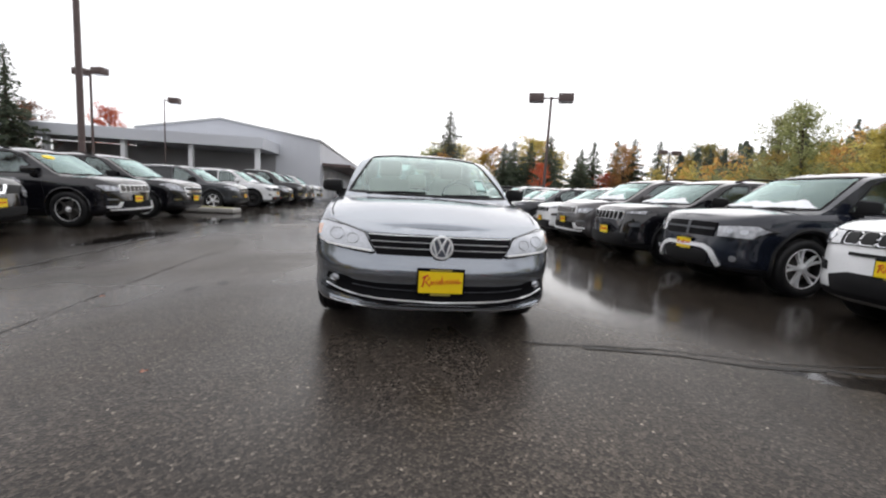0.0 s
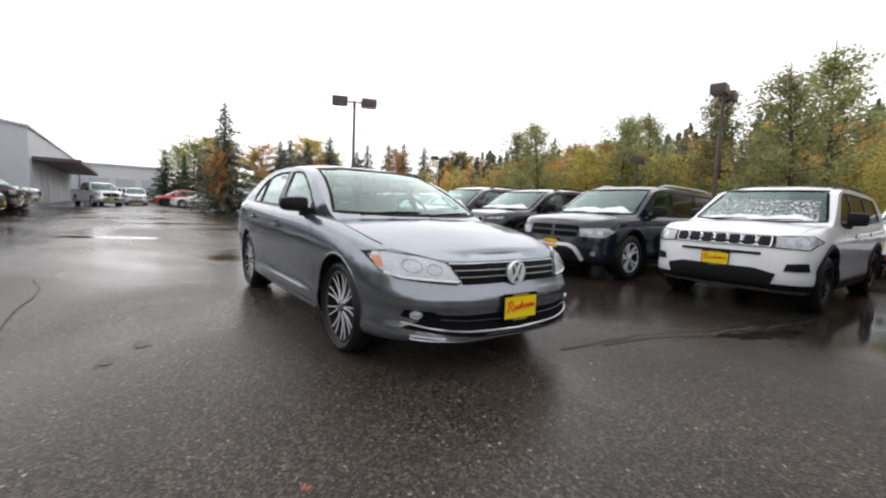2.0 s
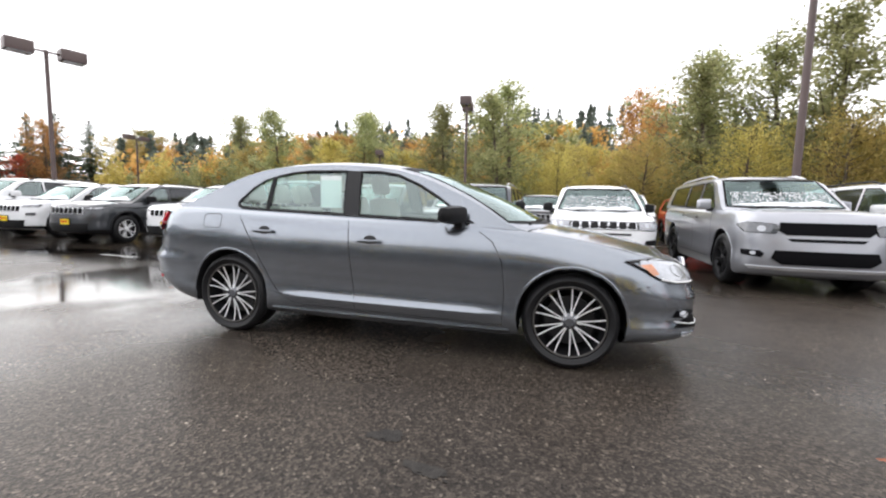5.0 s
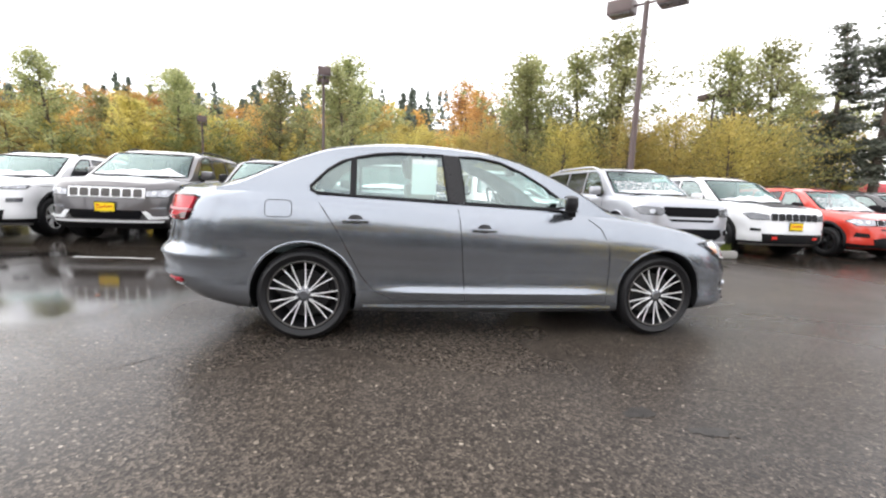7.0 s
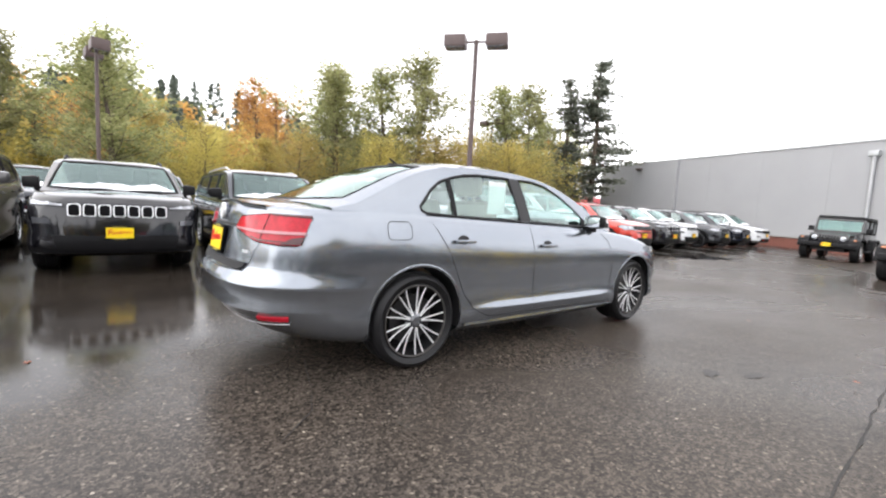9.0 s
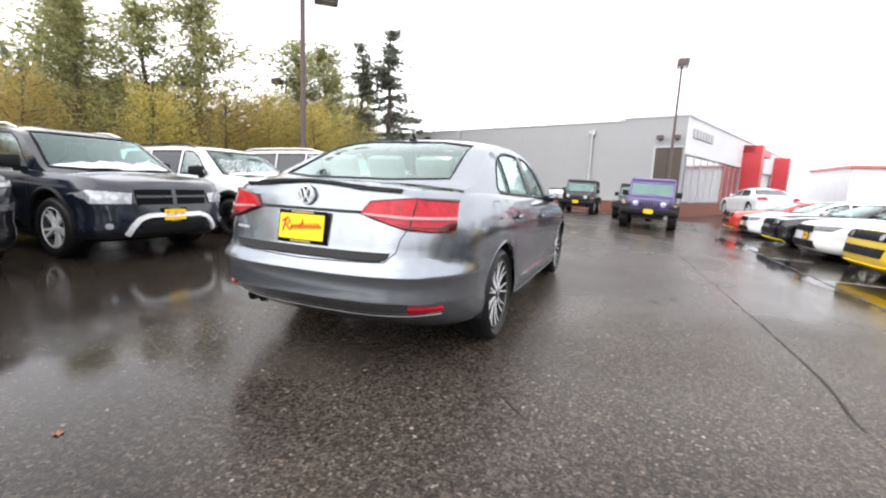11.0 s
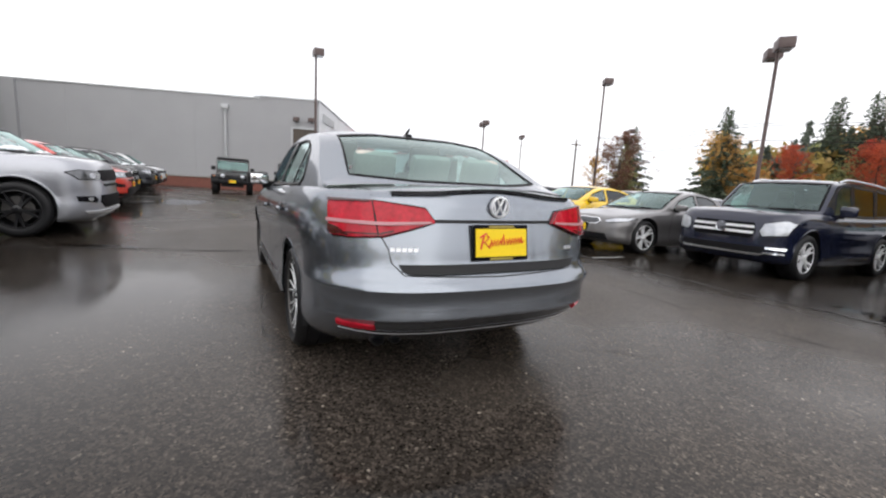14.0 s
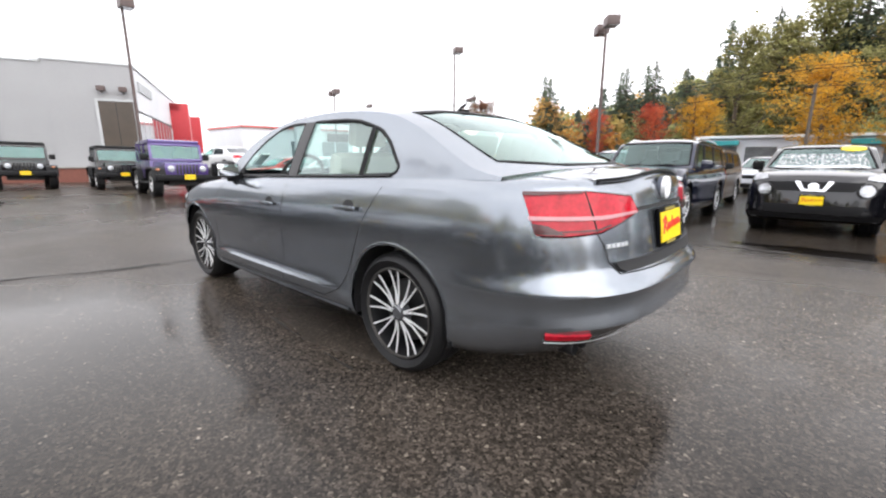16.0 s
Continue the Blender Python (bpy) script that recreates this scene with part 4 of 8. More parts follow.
def suv(L, W, H, wb, fo, clear=0.22, nosez=0.92, hood=1.05, belt=1.08, wsb=None, wst=None, tail_lean=0.16, roof_in=0.22, nose=(3.3, 0.60), **extra):
    """The measures of an upright estate car, from its length, width, height, wheelbase and front overhang."""
    f, r, h = wb / 2 + fo, L - wb / 2 - fo, W / 2
    b0 = -f + 1.12 if wsb is None else wsb
    b1 = b0 + 0.78 if wst is None else wst
    s = dict(half=h, wb=wb, nose=nose, tail=(3.6, 0.42), mid=(b1 + r - 0.6) / 2, bow=(0.17, 0.08), belt_w=h - 0.075, roof_w=h - roof_in, track=h - 0.035)
    s["levels"] = [(0.0, h - 0.07, f - 0.14, r - 0.10), (0.06, h - 0.03, f - 0.05, r - 0.04), (0.18, h - 0.012, f - 0.01, r - 0.01), (0.30, h - 0.015, f, r), (0.40, h - 0.028, f - 0.005, r - 0.005),
                   (0.52, h - 0.012, f - 0.015, r - 0.015), (0.66, h, f - 0.03, r - 0.03), (0.80, h - 0.006, f - 0.045, r - 0.05), (0.90, h - 0.022, f - 0.06, r - 0.07), (0.96, h - 0.04, f - 0.085, r - 0.09), (1.0, h - 0.068, f - 0.14, r - 0.11)]
    s["top"] = [(-f, nosez - 0.02), (-f + 0.2, nosez + 0.03), (-f + 0.6, nosez + (hood - nosez) * 0.72), (b0, hood - 0.02), (b0 + 0.35, belt - 0.01), (0.6, belt), (r - 0.4, belt + 0.04), (r, belt + 0.04)]
    s["bot"] = [(-f, clear + 0.03), (-wb / 2, clear), (wb / 2, clear), (r, clear + 0.08)]
    s["crown"] = [(-f, 0.0), (-f + 0.3, 0.03), (-f + 0.8, 0.05), (b0, 0.035), (b0 + 0.4, 0.0), (r, 0.0)]
    s["roof"] = [(b0, hood), ((b0 * 2 + b1) / 3, hood + (H - 0.09 - hood) * 0.36), ((b0 + b1 * 2) / 3, hood + (H - 0.09 - hood) * 0.71), (b1, H - 0.08), (b1 + 0.4, H - 0.015), (b1 + 0.9, H), (r - 0.9, H - 0.025), (r - 0.40, H - 0.06),
                 (r - 0.20 - tail_lean * 0.3, H - 0.16), (r - 0.10, belt + 0.22), (r - 0.035, belt + 0.03)]
    zt, zl = H - 0.13, belt + 0.03
    hx = h - 0.075
    s["windows"] = [([(b0 + 0.42, zl), (0.02, zl), (0.02, zt), (b1 + 0.16, zt - 0.01), (b1 - 0.02, zt - 0.10)], "glass"),
                    ([(0.10, zl), (0.92, zl + 0.01), (0.92, zt - 0.01), (0.10, zt)], "privacy"),
                    ([(1.00, zl + 0.02), (r - 0.42, zl + 0.06), (r - 0.56, zt - 0.04), (1.00, zt - 0.01)], "privacy")]
    zs0, zs1 = hood + 0.045, H - 0.115
    s["screen"] = [(-hx + 0.075, zs0), (-hx * 0.5, zs0 - 0.02), (hx * 0.5, zs0 - 0.02), (hx - 0.075, zs0), (s["roof_w"] - 0.055, zs1), (-s["roof_w"] + 0.055, zs1)]
    s["back"] = [(-hx + 0.12, belt + 0.09), (hx - 0.12, belt + 0.09), (s["roof_w"] - 0.08, H - 0.17), (-s["roof_w"] + 0.08, H - 0.17)]
    s["seams"] = [[(b0 + 0.36, belt - 0.03), (b0 + 0.30, 0.75), (b0 + 0.34, clear + 0.18)], [(0.06, belt), (0.06, clear + 0.16)], [(0.96, belt), (0.98, 0.85), (wb / 2 - 0.42, 0.62), (wb / 2 - 0.5, clear + 0.16)],
                  [(b0 + 0.34, clear + 0.16), (wb / 2 - 0.5, clear + 0.16)]]
    s["hood_seams"] = [[(hx - 0.06, b0 + 0.1), (hx - 0.05, -f + 0.55), (hx - 0.12, -f + 0.28)]]
    s["handles"] = [(-0.12, belt - 0.14), (0.80, belt - 0.12)]
    s["mirror"] = (b0 + 0.50, belt + 0.07, 0.20, 0.19)
    s["rails"] = (b1 + 0.25, r - 0.45)
    s["seat"] = (clear + 0.42, 0.0)
    s["wheel"] = ("five", 0.37, 0.25, 0.24)
    s["arch"] = 0.44
    s["slush"] = [[(-hx + 0.11, zs0 + 0.012), (-hx * 0.5, zs0 - 0.008), (hx * 0.5, zs0 - 0.008), (hx - 0.11, zs0 + 0.012), (hx * 0.82, zs0 + (zs1 - zs0) * 0.36), (0, zs0 + (zs1 - zs0) * 0.30), (-hx * 0.82, zs0 + (zs1 - zs0) * 0.36)]]
    s["rear"] = [("tail_light", [(h - 0.30, belt - 0.22), (h - 0.03, belt - 0.22), (h - 0.05, belt + 0.02), (h - 0.26, belt + 0.0)], "red_lens", 0.004, True)]
    s["rear_plate"] = None
    s.update(extra)
    return s


def saloon(L, W, H, wb, fo, clear=0.17, nosez=0.70, hood=0.92, belt=0.96, deck=1.02, wsb=-0.95, wst=0.0, roof_end=0.95, deck_start=1.75, nose=(3.2, 0.75), **extra):
    """The measures of a low car with a boot."""
    s = suv(L, W, H, wb, fo, clear, nosez, hood, belt, wsb, wst, roof_in=0.29, nose=nose)
    f, r, h = wb / 2 + fo, L - wb / 2 - fo, W / 2
    s["top"] = [(-f, nosez - 0.02), (-f + 0.25, nosez + 0.02), (-f + 0.7, nosez + (hood - nosez) * 0.55), (wsb, hood - 0.015), (wsb + 0.4, belt - 0.015), (0.6, belt + 0.015), (deck_start, deck - 0.02), (r - 0.1, deck - 0.02), (r, deck - 0.05)]
    s["crown"] = [(-f, 0.0), (-f + 0.4, 0.035), (-f + 0.9, 0.05), (wsb, 0.03), (wsb + 0.4, 0.0), (deck_start - 0.4, 0.0), (deck_start, 0.035), (r, 0.02)]
    s["roof"] = [(wsb, hood), ((wsb * 2 + wst) / 3, hood + (H - 0.07 - hood) * 0.40), ((wsb + wst * 2) / 3, hood + (H - 0.07 - hood) * 0.75), (wst, H - 0.055), (wst + 0.3, H - 0.008), (wst + 0.5, H), (roof_end, H - 0.05),
                 ((roof_end * 2 + deck_start) / 3, H - 0.05 - (H - 0.05 - deck) * 0.30), ((roof_end + deck_start * 2) / 3, H - 0.05 - (H - 0.05 - deck) * 0.68), (deck_start, deck + 0.005)]
    zt, zl = H - 0.115, belt + 0.03
    s["windows"] = [([(wsb + 0.42, zl), (0.25, zl + 0.015), (0.25, zt), (wst + 0.12, zt - 0.015), ((wsb + wst) / 2 + 0.18, (zl + zt) / 2 + 0.02)], "glass"),
                    ([(0.34, zl + 0.015), (roof_end + 0.22, zl + 0.04), (roof_end + 0.10, zt - 0.08), (roof_end - 0.12, zt - 0.015), (0.34, zt)], "privacy")]
    hx = h - 0.075
    zs0, zs1 = hood + 0.04, H - 0.085
    s["screen"] = [(-hx + 0.08, zs0), (-hx * 0.5, zs0 - 0.015), (hx * 0.5, zs0 - 0.015), (hx - 0.08, zs0), (s["roof_w"] - 0.05, zs1), (-s["roof_w"] + 0.05, zs1)]
    s["back"] = [(-hx + 0.13, deck + 0.05), (hx - 0.13, deck + 0.05), (s["roof_w"] - 0.07, H - 0.10), (-s["roof_w"] + 0.07, H - 0.10)]
    s["seams"] = [[(wsb + 0.36, belt - 0.04), (wsb + 0.28, 0.7), (wsb + 0.30, clear + 0.14)], [(0.30, belt), (0.28, clear + 0.12)], [(wsb + 0.30, clear + 0.14), (0.28, clear + 0.12)]]
    s["handles"] = [(0.12, belt - 0.13)]
    s["mirror"] = (wsb + 0.46, belt + 0.05, 0.20, 0.14)
    s["rails"], s["slush"] = None, []
    s["seat"] = (clear + 0.33, 0.05)
    s["wheel"], s["arch"] = ("five", 0.345, 0.25, 0.24), 0.40
    s["rear"] = [("tail_light", [(h - 0.42, deck - 0.22), (h - 0.04, deck - 0.22), (h - 0.06, deck - 0.06), (h - 0.40, deck - 0.06)], "red_lens", 0.004, True)]
    s["wipers"] = True
    s.update(extra)
    return s


def slots(count, half, z0, z1, gap=0.28, lean=0.0):
    """Upright grille slots side by side."""
    out, step = [], 2 * half / count
    for k in range(count):
        a, b = -half + step * (k + gap / 2), -half + step * (k + 1 - gap / 2)
        q = (z1 - z0) * 0.12
        out.append([(a + q, z0), (b - q, z0), (b, z0 + q), (b, z1 - q), (b - q, z1), (a + q, z1), (a, z1 - q), (a, z0 + q)])
    return out


def parked(proto, m, label, body_paint=None, old_paint=None, bare=False):
    """Another vehicle of the same make-up, in its own colour."""
    ob = copy_thing(proto, settle(m, True))
    tagged(ob, label)
    if bare:
        # no frost on the glass, dark alloy wheels
        for o in list(ob.children_recursive):
            if o.name.startswith("frost"):
                bpy.data.objects.remove(o)
            elif o.name.startswith("spokes"):
                o.material_slots[0].link = "OBJECT"
                o.material_slots[0].material = M["steel"]
    if body_paint:
        for o in ob.children_recursive:
            for slot in o.material_slots:
                if slot.material == old_paint:
                    slot.link = "OBJECT"
                    slot.material = body_paint
    return ob

# ---- the grey saloon in the middle of the lot ----
SEDAN = dict(
    half=0.882, wb=2.651, fine=0.03, tail_in=0.06, nose=(3.05, 0.86), tail=(3.0, 0.64), mid=0.55, bow=(0.20, 0.12), belt_w=0.80, roof_w=0.600, track=0.835, edge=0.05, cowl=0.22, taper=(0.055, 0.0), flush=0.004, lip=0.014, seam_w=0.006, frit=0.022, back_frit=0.55, plate_w=0.288,
    levels=[(0.0, 0.815, 2.12, 2.12), (0.04, 0.846, 2.19, 2.20), (0.09, 0.860, 2.212, 2.262), (0.14, 0.866, 2.21, 2.312), (0.18, 0.867, 2.20, 2.346), (0.20, 0.867, 2.20, 2.360), (0.215, 0.866, 2.197, 2.370), (0.235, 0.865, 2.195, 2.396), (0.26, 0.864, 2.19, 2.398), (0.30, 0.862, 2.19, 2.392), (0.36, 0.862, 2.19, 2.392),
            (0.405, 0.864, 2.195, 2.404), (0.425, 0.866, 2.197, 2.410), (0.440, 0.867, 2.20, 2.406), (0.474, 0.869, 2.20, 2.384), (0.515, 0.872, 2.20, 2.358), (0.56, 0.877, 2.195, 2.345), (0.62, 0.880, 2.175, 2.337), (0.70, 0.882, 2.155, 2.325), (0.76, 0.879, 2.145, 2.316), (0.82, 0.871, 2.135, 2.307), (0.88, 0.860, 2.12, 2.299),
            (0.93, 0.848, 2.10, 2.292), (0.97, 0.832, 2.06, 2.285), (1.0, 0.808, 1.99, 2.268)],
    crease=[(0.20, 0.045, 0.09, 0.017, -0.86, 0.82), (0.428, 0.10, 0.17, 0.015, 1.62, 9.0)],
    top=[(-2.22, 0.712), (-2.05, 0.728), (-1.85, 0.765), (-1.5, 0.83), (-1.15, 0.885), (-0.85, 0.912), (-0.64, 0.928), (0.2, 0.955), (1.0, 0.985), (1.3, 1.0), (1.7, 1.012), (2.1, 1.012), (2.4, 1.0)],
    bot=[(-2.22, 0.222), (-1.6, 0.20), (0.0, 0.19), (1.6, 0.22), (2.4, 0.27)],
    crown=[(-2.2, 0.01), (-1.9, 0.035), (-1.5, 0.055), (-1.0, 0.045), (-0.5, 0.0), (1.3, 0.0), (1.7, 0.05), (2.1, 0.045), (2.4, 0.03)],
    roof=[(-0.98, 0.925), (-0.69, 1.105), (-0.5, 1.205), (-0.18, 1.335), (0.05, 1.388), (0.30, 1.412), (0.55, 1.420), (0.82, 1.410), (1.08, 1.380), (1.31, 1.312), (1.52, 1.215), (1.72, 1.118), (1.88, 1.055)],
    windows=[([(-0.62, 0.952), (0.22, 0.982), (0.26, 1.312), (0.10, 1.310), (-0.05, 1.285), (-0.22, 1.215), (-0.37, 1.13), (-0.53, 1.02)], "glass"),
             ([(0.34, 0.985), (0.995, 1.005), (0.995, 1.268), (0.85, 1.300), (0.70, 1.314), (0.38, 1.316)], "glass"),
             ([(1.02, 1.006), (1.25, 1.018), (1.285, 1.035), (1.29, 1.06), (1.18, 1.175), (1.09, 1.235), (1.02, 1.262)], "glass")],
    screen=[(-0.715, 0.962), (-0.35, 0.952), (0.35, 0.952), (0.715, 0.962), (0.548, 1.338), (0.3, 1.362), (-0.3, 1.362), (-0.548, 1.338)],
    back=[(-0.615, 1.088), (-0.3, 1.070), (0.3, 1.070), (0.615, 1.088), (0.540, 1.335), (0.3, 1.362), (-0.3, 1.362), (-0.540, 1.335)],
    screen_mat="sedan_glass", back_mat="back_glass", seat_mat="seat", fine_seats=True, seal=0.02,
    seams=[[(1.26, 1.0), (1.10, 0.76), (0.95, 0.47), (0.86, 0.36), (0.70, 0.285)], [(0.28, 0.97), (0.24, 0.6), (0.21, 0.275)], [(-0.66, 0.925), (-0.80, 0.83), (-0.87, 0.7), (-0.89, 0.5), (-0.88, 0.265)],
           [(0.70, 0.285), (-0.88, 0.265)], [(-1.66, 0.56), (-1.80, 0.585)]],
    hood_seams=[[(0.755, -0.92), (0.775, -1.3), (0.765, -1.58), (0.735, -1.72)], [(0.60, 1.78), (0.60, 2.10)]],
    handles=[(0.09, 0.80), (0.985, 0.84)],
    mirror=(-0.56, 0.985, 0.20, 0.13), seat=(0.52, 0.12), wheel=("multi", 0.318, 0.241, 0.225), arch=0.352, plate=(0.0, 0.42), rear_plate=(0.0, 0.795), rear_tilt=8,
    front=[("headlight", [(-0.83, 0.735), (-0.795, 0.64), (-0.74, 0.605), (-0.44, 0.578), (-0.415, 0.59), (-0.485, 0.69), (-0.62, 0.725), (-0.72, 0.748)], "lamp_clear", 0.004, True),
           ("grille", [(-0.405, 0.572), (0.405, 0.572), (0.475, 0.698), (-0.475, 0.698)], "grille_black", -0.008, False),
           ("lower_intake", [(-0.74, 0.318), (-0.45, 0.275), (-0.2, 0.256), (0.2, 0.256), (0.45, 0.275), (0.74, 0.318), (0.58, 0.405), (0.40, 0.395), (-0.40, 0.395), (-0.58, 0.405)], "grille_black", -0.008, False),
           ("fog_surround", [(-0.735, 0.385), (-0.60, 0.355), (-0.555, 0.405), (-0.60, 0.422), (-0.72, 0.428)], "grille_black", -0.008, True)],
    rear=[("tail_light", [(0.345, 0.885), (0.575, 0.818), (0.70, 0.808), (0.86, 0.815), (0.87, 0.94), (0.80, 0.962), (0.60, 0.968), (0.39, 0.946)], "red_lens", 0.006, True),
          ("tail_light_bar", [(0.360, 0.880), (0.57, 0.864), (0.85, 0.866), (0.85, 0.880), (0.57, 0.879), (0.372, 0.889)], "white_lens", 0.014, True),
          ("tail_light_lower", [(0.53, 0.838), (0.585, 0.823), (0.85, 0.822), (0.85, 0.828), (0.59, 0.829), (0.53, 0.845)], "dark_red", 0.013, True),
          ("tail_light_shade", [(0.70, 0.812), (0.86, 0.818), (0.86, 0.862), (0.79, 0.862), (0.74, 0.845)], "dark_red", 0.012, True),
          ("tail_light_shade", [(0.62, 0.962), (0.80, 0.955), (0.86, 0.935), (0.86, 0.945), (0.80, 0.962), (0.62, 0.968)], "dark_red", 0.012, True),
          ("boot_edge", [(-0.46, 0.650), (0.46, 0.650), (0.50, 0.665), (0.515, 0.694), (-0.515, 0.694), (-0.50, 0.665)], "gap", 0.002, False),
          ],
)
SEDAN["head_clip"] = (Vector((0, -1.735, 0)), Vector((0, 1, 0)))
SEDAN["tail_clip"] = (Vector((0, 2.03, 0.93)), Vector((0, -1, -0.45)))
SEDAN["open_window"] = (SEDAN["windows"][0][0][0], 1)
M["sedan_paint"] = paint("platinum_grey_paint", (0.252, 0.274, 0.303), 0.85, 0.21, 0.75)
M["sedan_paint"].node_tree.nodes["Principled BSDF"].inputs["Specular Tint"].default_value = (0.50, 0.51, 0.535, 1)
sedan = build_car("sedan", "wet metallic grey four-door saloon with an open driver's window", "car", SEDAN, M["sedan_paint"])
s_tree, s_gtree = root_trees["sedan"]


def bar_on_nose(name, pts, width, thick, material, sign=-1, off=0.006, parent=None, label=""):
    return part(name, ribbon(s_tree, pts, 1, sign, width, off, thick=thick), material, parent or sedan, label)


for k, z in enumerate((0.690, 0.652, 0.614)):
    half = 0.465 - (0.690 - z) * 0.52
    bar_on_nose("grille_bar", [(-half, z), (half, z)], 0.0045, 0.003, M["bright_alloy"], off=0.006)
bar_on_nose("chrome_strip", [(-0.73, 0.352), (-0.62, 0.326), (-0.50, 0.308), (-0.39, 0.297), (0.0, 0.286), (0.39, 0.297), (0.50, 0.308), (0.62, 0.326), (0.73, 0.352)], 0.009, 0.005, M["bright_alloy"], off=0.006)
bar_on_nose("intake_bar", [(-0.55, 0.376), (-0.40, 0.362), (0.0, 0.352), (0.40, 0.362), (0.55, 0.376)], 0.005, 0.004, M["dark_trim"], off=0.006)
bar_on_nose("splitter", [(-0.70, 0.276), (-0.40, 0.251), (0.0, 0.243), (0.40, 0.251), (0.70, 0.276)], 0.020, 0.010, M["sedan_paint"], off=0.002)
bar_on_nose("splitter_edge", [(-0.70, 0.261), (-0.40, 0.238), (0.0, 0.230), (0.40, 0.238), (0.70, 0.261)], 0.005, 0.005, M["silver"], off=0.004)
for sx in (1, -1):
    p, _ = onto(s_tree, 1, -1, sx * 0.655, 0.395)
    q, nrm = onto(s_tree, 1, -1, sx * 0.668, 0.401)
    fog = add_lathe(bmesh.new(), [(0.0, 0.010), (0.010, 0.008), (0.016, 0.002), (0.020, 0.008), (0.024, -0.02)], 24)
    bmesh.ops.scale(fog, vec=(1.0, 1.75, 1.0), verts=fog.verts)
    part("fog_light", fog, M["lamp_clear"], sedan, "clear oval fog lamp").matrix_basis = Matrix.Translation(q + nrm * 0.012) @ nrm.to_track_quat("X", "Z").to_matrix().to_4x4()
    part("amber_corner", decal(s_tree, [(sx * 0.815, 0.715), (sx * 0.778, 0.718), (sx * 0.782, 0.660), (sx * 0.803, 0.652)][::sx], 1, -1, 0.012, 0.005, 0.015, clip=SEDAN["head_clip"]), M["amber"], sedan)
    # two reflector bowls behind the lens, with their bright rims, and the strip below them
    for u, v, rad in ((0.665, 0.672, 0.034), (0.560, 0.652, 0.028)):
        ring_pts = [(sx * (u + 1.35 * rad * math.cos(a)), v + rad * math.sin(a)) for a in (k * math.pi / 9 for k in range(18))][::sx]
        part("lamp_bowl", decal(s_tree, ring_pts, 1, -1, 0.010, 0.006, 0.02), M["lamp_clear"], sedan)
        part("bowl_rim", ribbon(s_tree, ring_pts, 1, -1, 0.003, 0.0185, True, 0.02, 0.002), M["lamp"], sedan)
    part("light_strip", ribbon(s_tree, [(sx * 0.785, 0.630), (sx * 0.72, 0.608), (sx * 0.44, 0.586)], 1, -1, 0.013, 0.017, thick=0.004), M["white_ink"], sedan)
    part("lamp_edge", ribbon(s_tree, [(sx * 0.77, 0.742), (sx * 0.62, 0.722), (sx * 0.49, 0.690), (sx * 0.425, 0.596)], 1, -1, 0.005, 0.0165, thick=0.003), M["grille_black"], sedan)
    # side skirts with a bright edge
    part("sill", ribbon(s_tree, [(-0.93, 0.232), (0.93, 0.245)], 0, sx, 0.03, 0.002, thick=0.009), M["sedan_paint"], sedan)
    part("window_bar", ribbon(s_gtree, [(-0.62, 0.945), (0.28, 0.975), (1.25, 1.010)], 0, sx, 0.014, 0.005, thick=0.006), M["gloss_black"], sedan)
    part("pillar_cover", decal(s_gtree, [(0.225, 0.985), (0.335, 0.985), (0.375, 1.318), (0.265, 1.315)], 0, sx, 0.001, 0.004), M["gloss_black"], sedan)
    part("window_bar", ribbon(s_gtree, [(1.007, 1.005), (1.007, 1.265)], 0, sx, 0.026, 0.001, thick=0.005), M["black"], sedan)
    part("mirror_corner", decal(s_gtree, [(-0.66, 0.945), (-0.50, 0.95), (-0.50, 1.02), (-0.53, 1.025)], 0, sx, 0.001, 0.004), M["black"], sedan)


def round_badge(root, tree, x, z, r, sign):
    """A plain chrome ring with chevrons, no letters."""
    p, nrm = onto(tree, 1, sign, x, z)
    base = part("badge", add_lathe(bmesh.new(), [(0.0, 0.0), (r * 0.86, 0.0), (r * 0.88, 0.012), (r, 0.010), (r, -0.02)], 36), M["badge_dark"], root)
    base.matrix_basis = Matrix.Translation(p + nrm * (0.026 if sign < 0 else 0.010)) @ Vector((0, sign, 0.0)).to_track_quat("X", "Z").to_matrix().to_4x4()
    part("badge_ring", add_lathe(bmesh.new(), [(r * 0.82, 0.006), (r * 0.86, 0.018), (r, 0.016), (r * 1.02, 0.0)], 36), M["bright_alloy"], base)
    v = bmesh.new()
    for k in (1, -1):
        add_tube(v, [(0.010, k * r * 0.36, r * 0.78), (0.010, 0.0, -r * 0.02)], r * 0.115, 6)
        add_tube(v, [(0.010, k * r * 0.74, r * 0.42), (0.010, k * r * 0.40, -r * 0.72), (0.010, 0.0, r * 0.04)], r * 0.115, 6)
    part("badge_emblem", v, M["bright_alloy"], base)


round_badge(sedan, s_tree, 0.0, 0.626, 0.074, -1)
round_badge(sedan, s_tree, 0.0, 0.965, 0.052, 1)
part("fuel_flap_gap", ribbon(s_tree, [(1.42, 0.85), (1.40, 0.87), (1.40, 0.94), (1.42, 0.96), (1.55, 0.96), (1.57, 0.94), (1.57, 0.87), (1.55, 0.85), (1.42, 0.85)], 0, -1, 0.005, 0.0012), M["gap"], sedan)
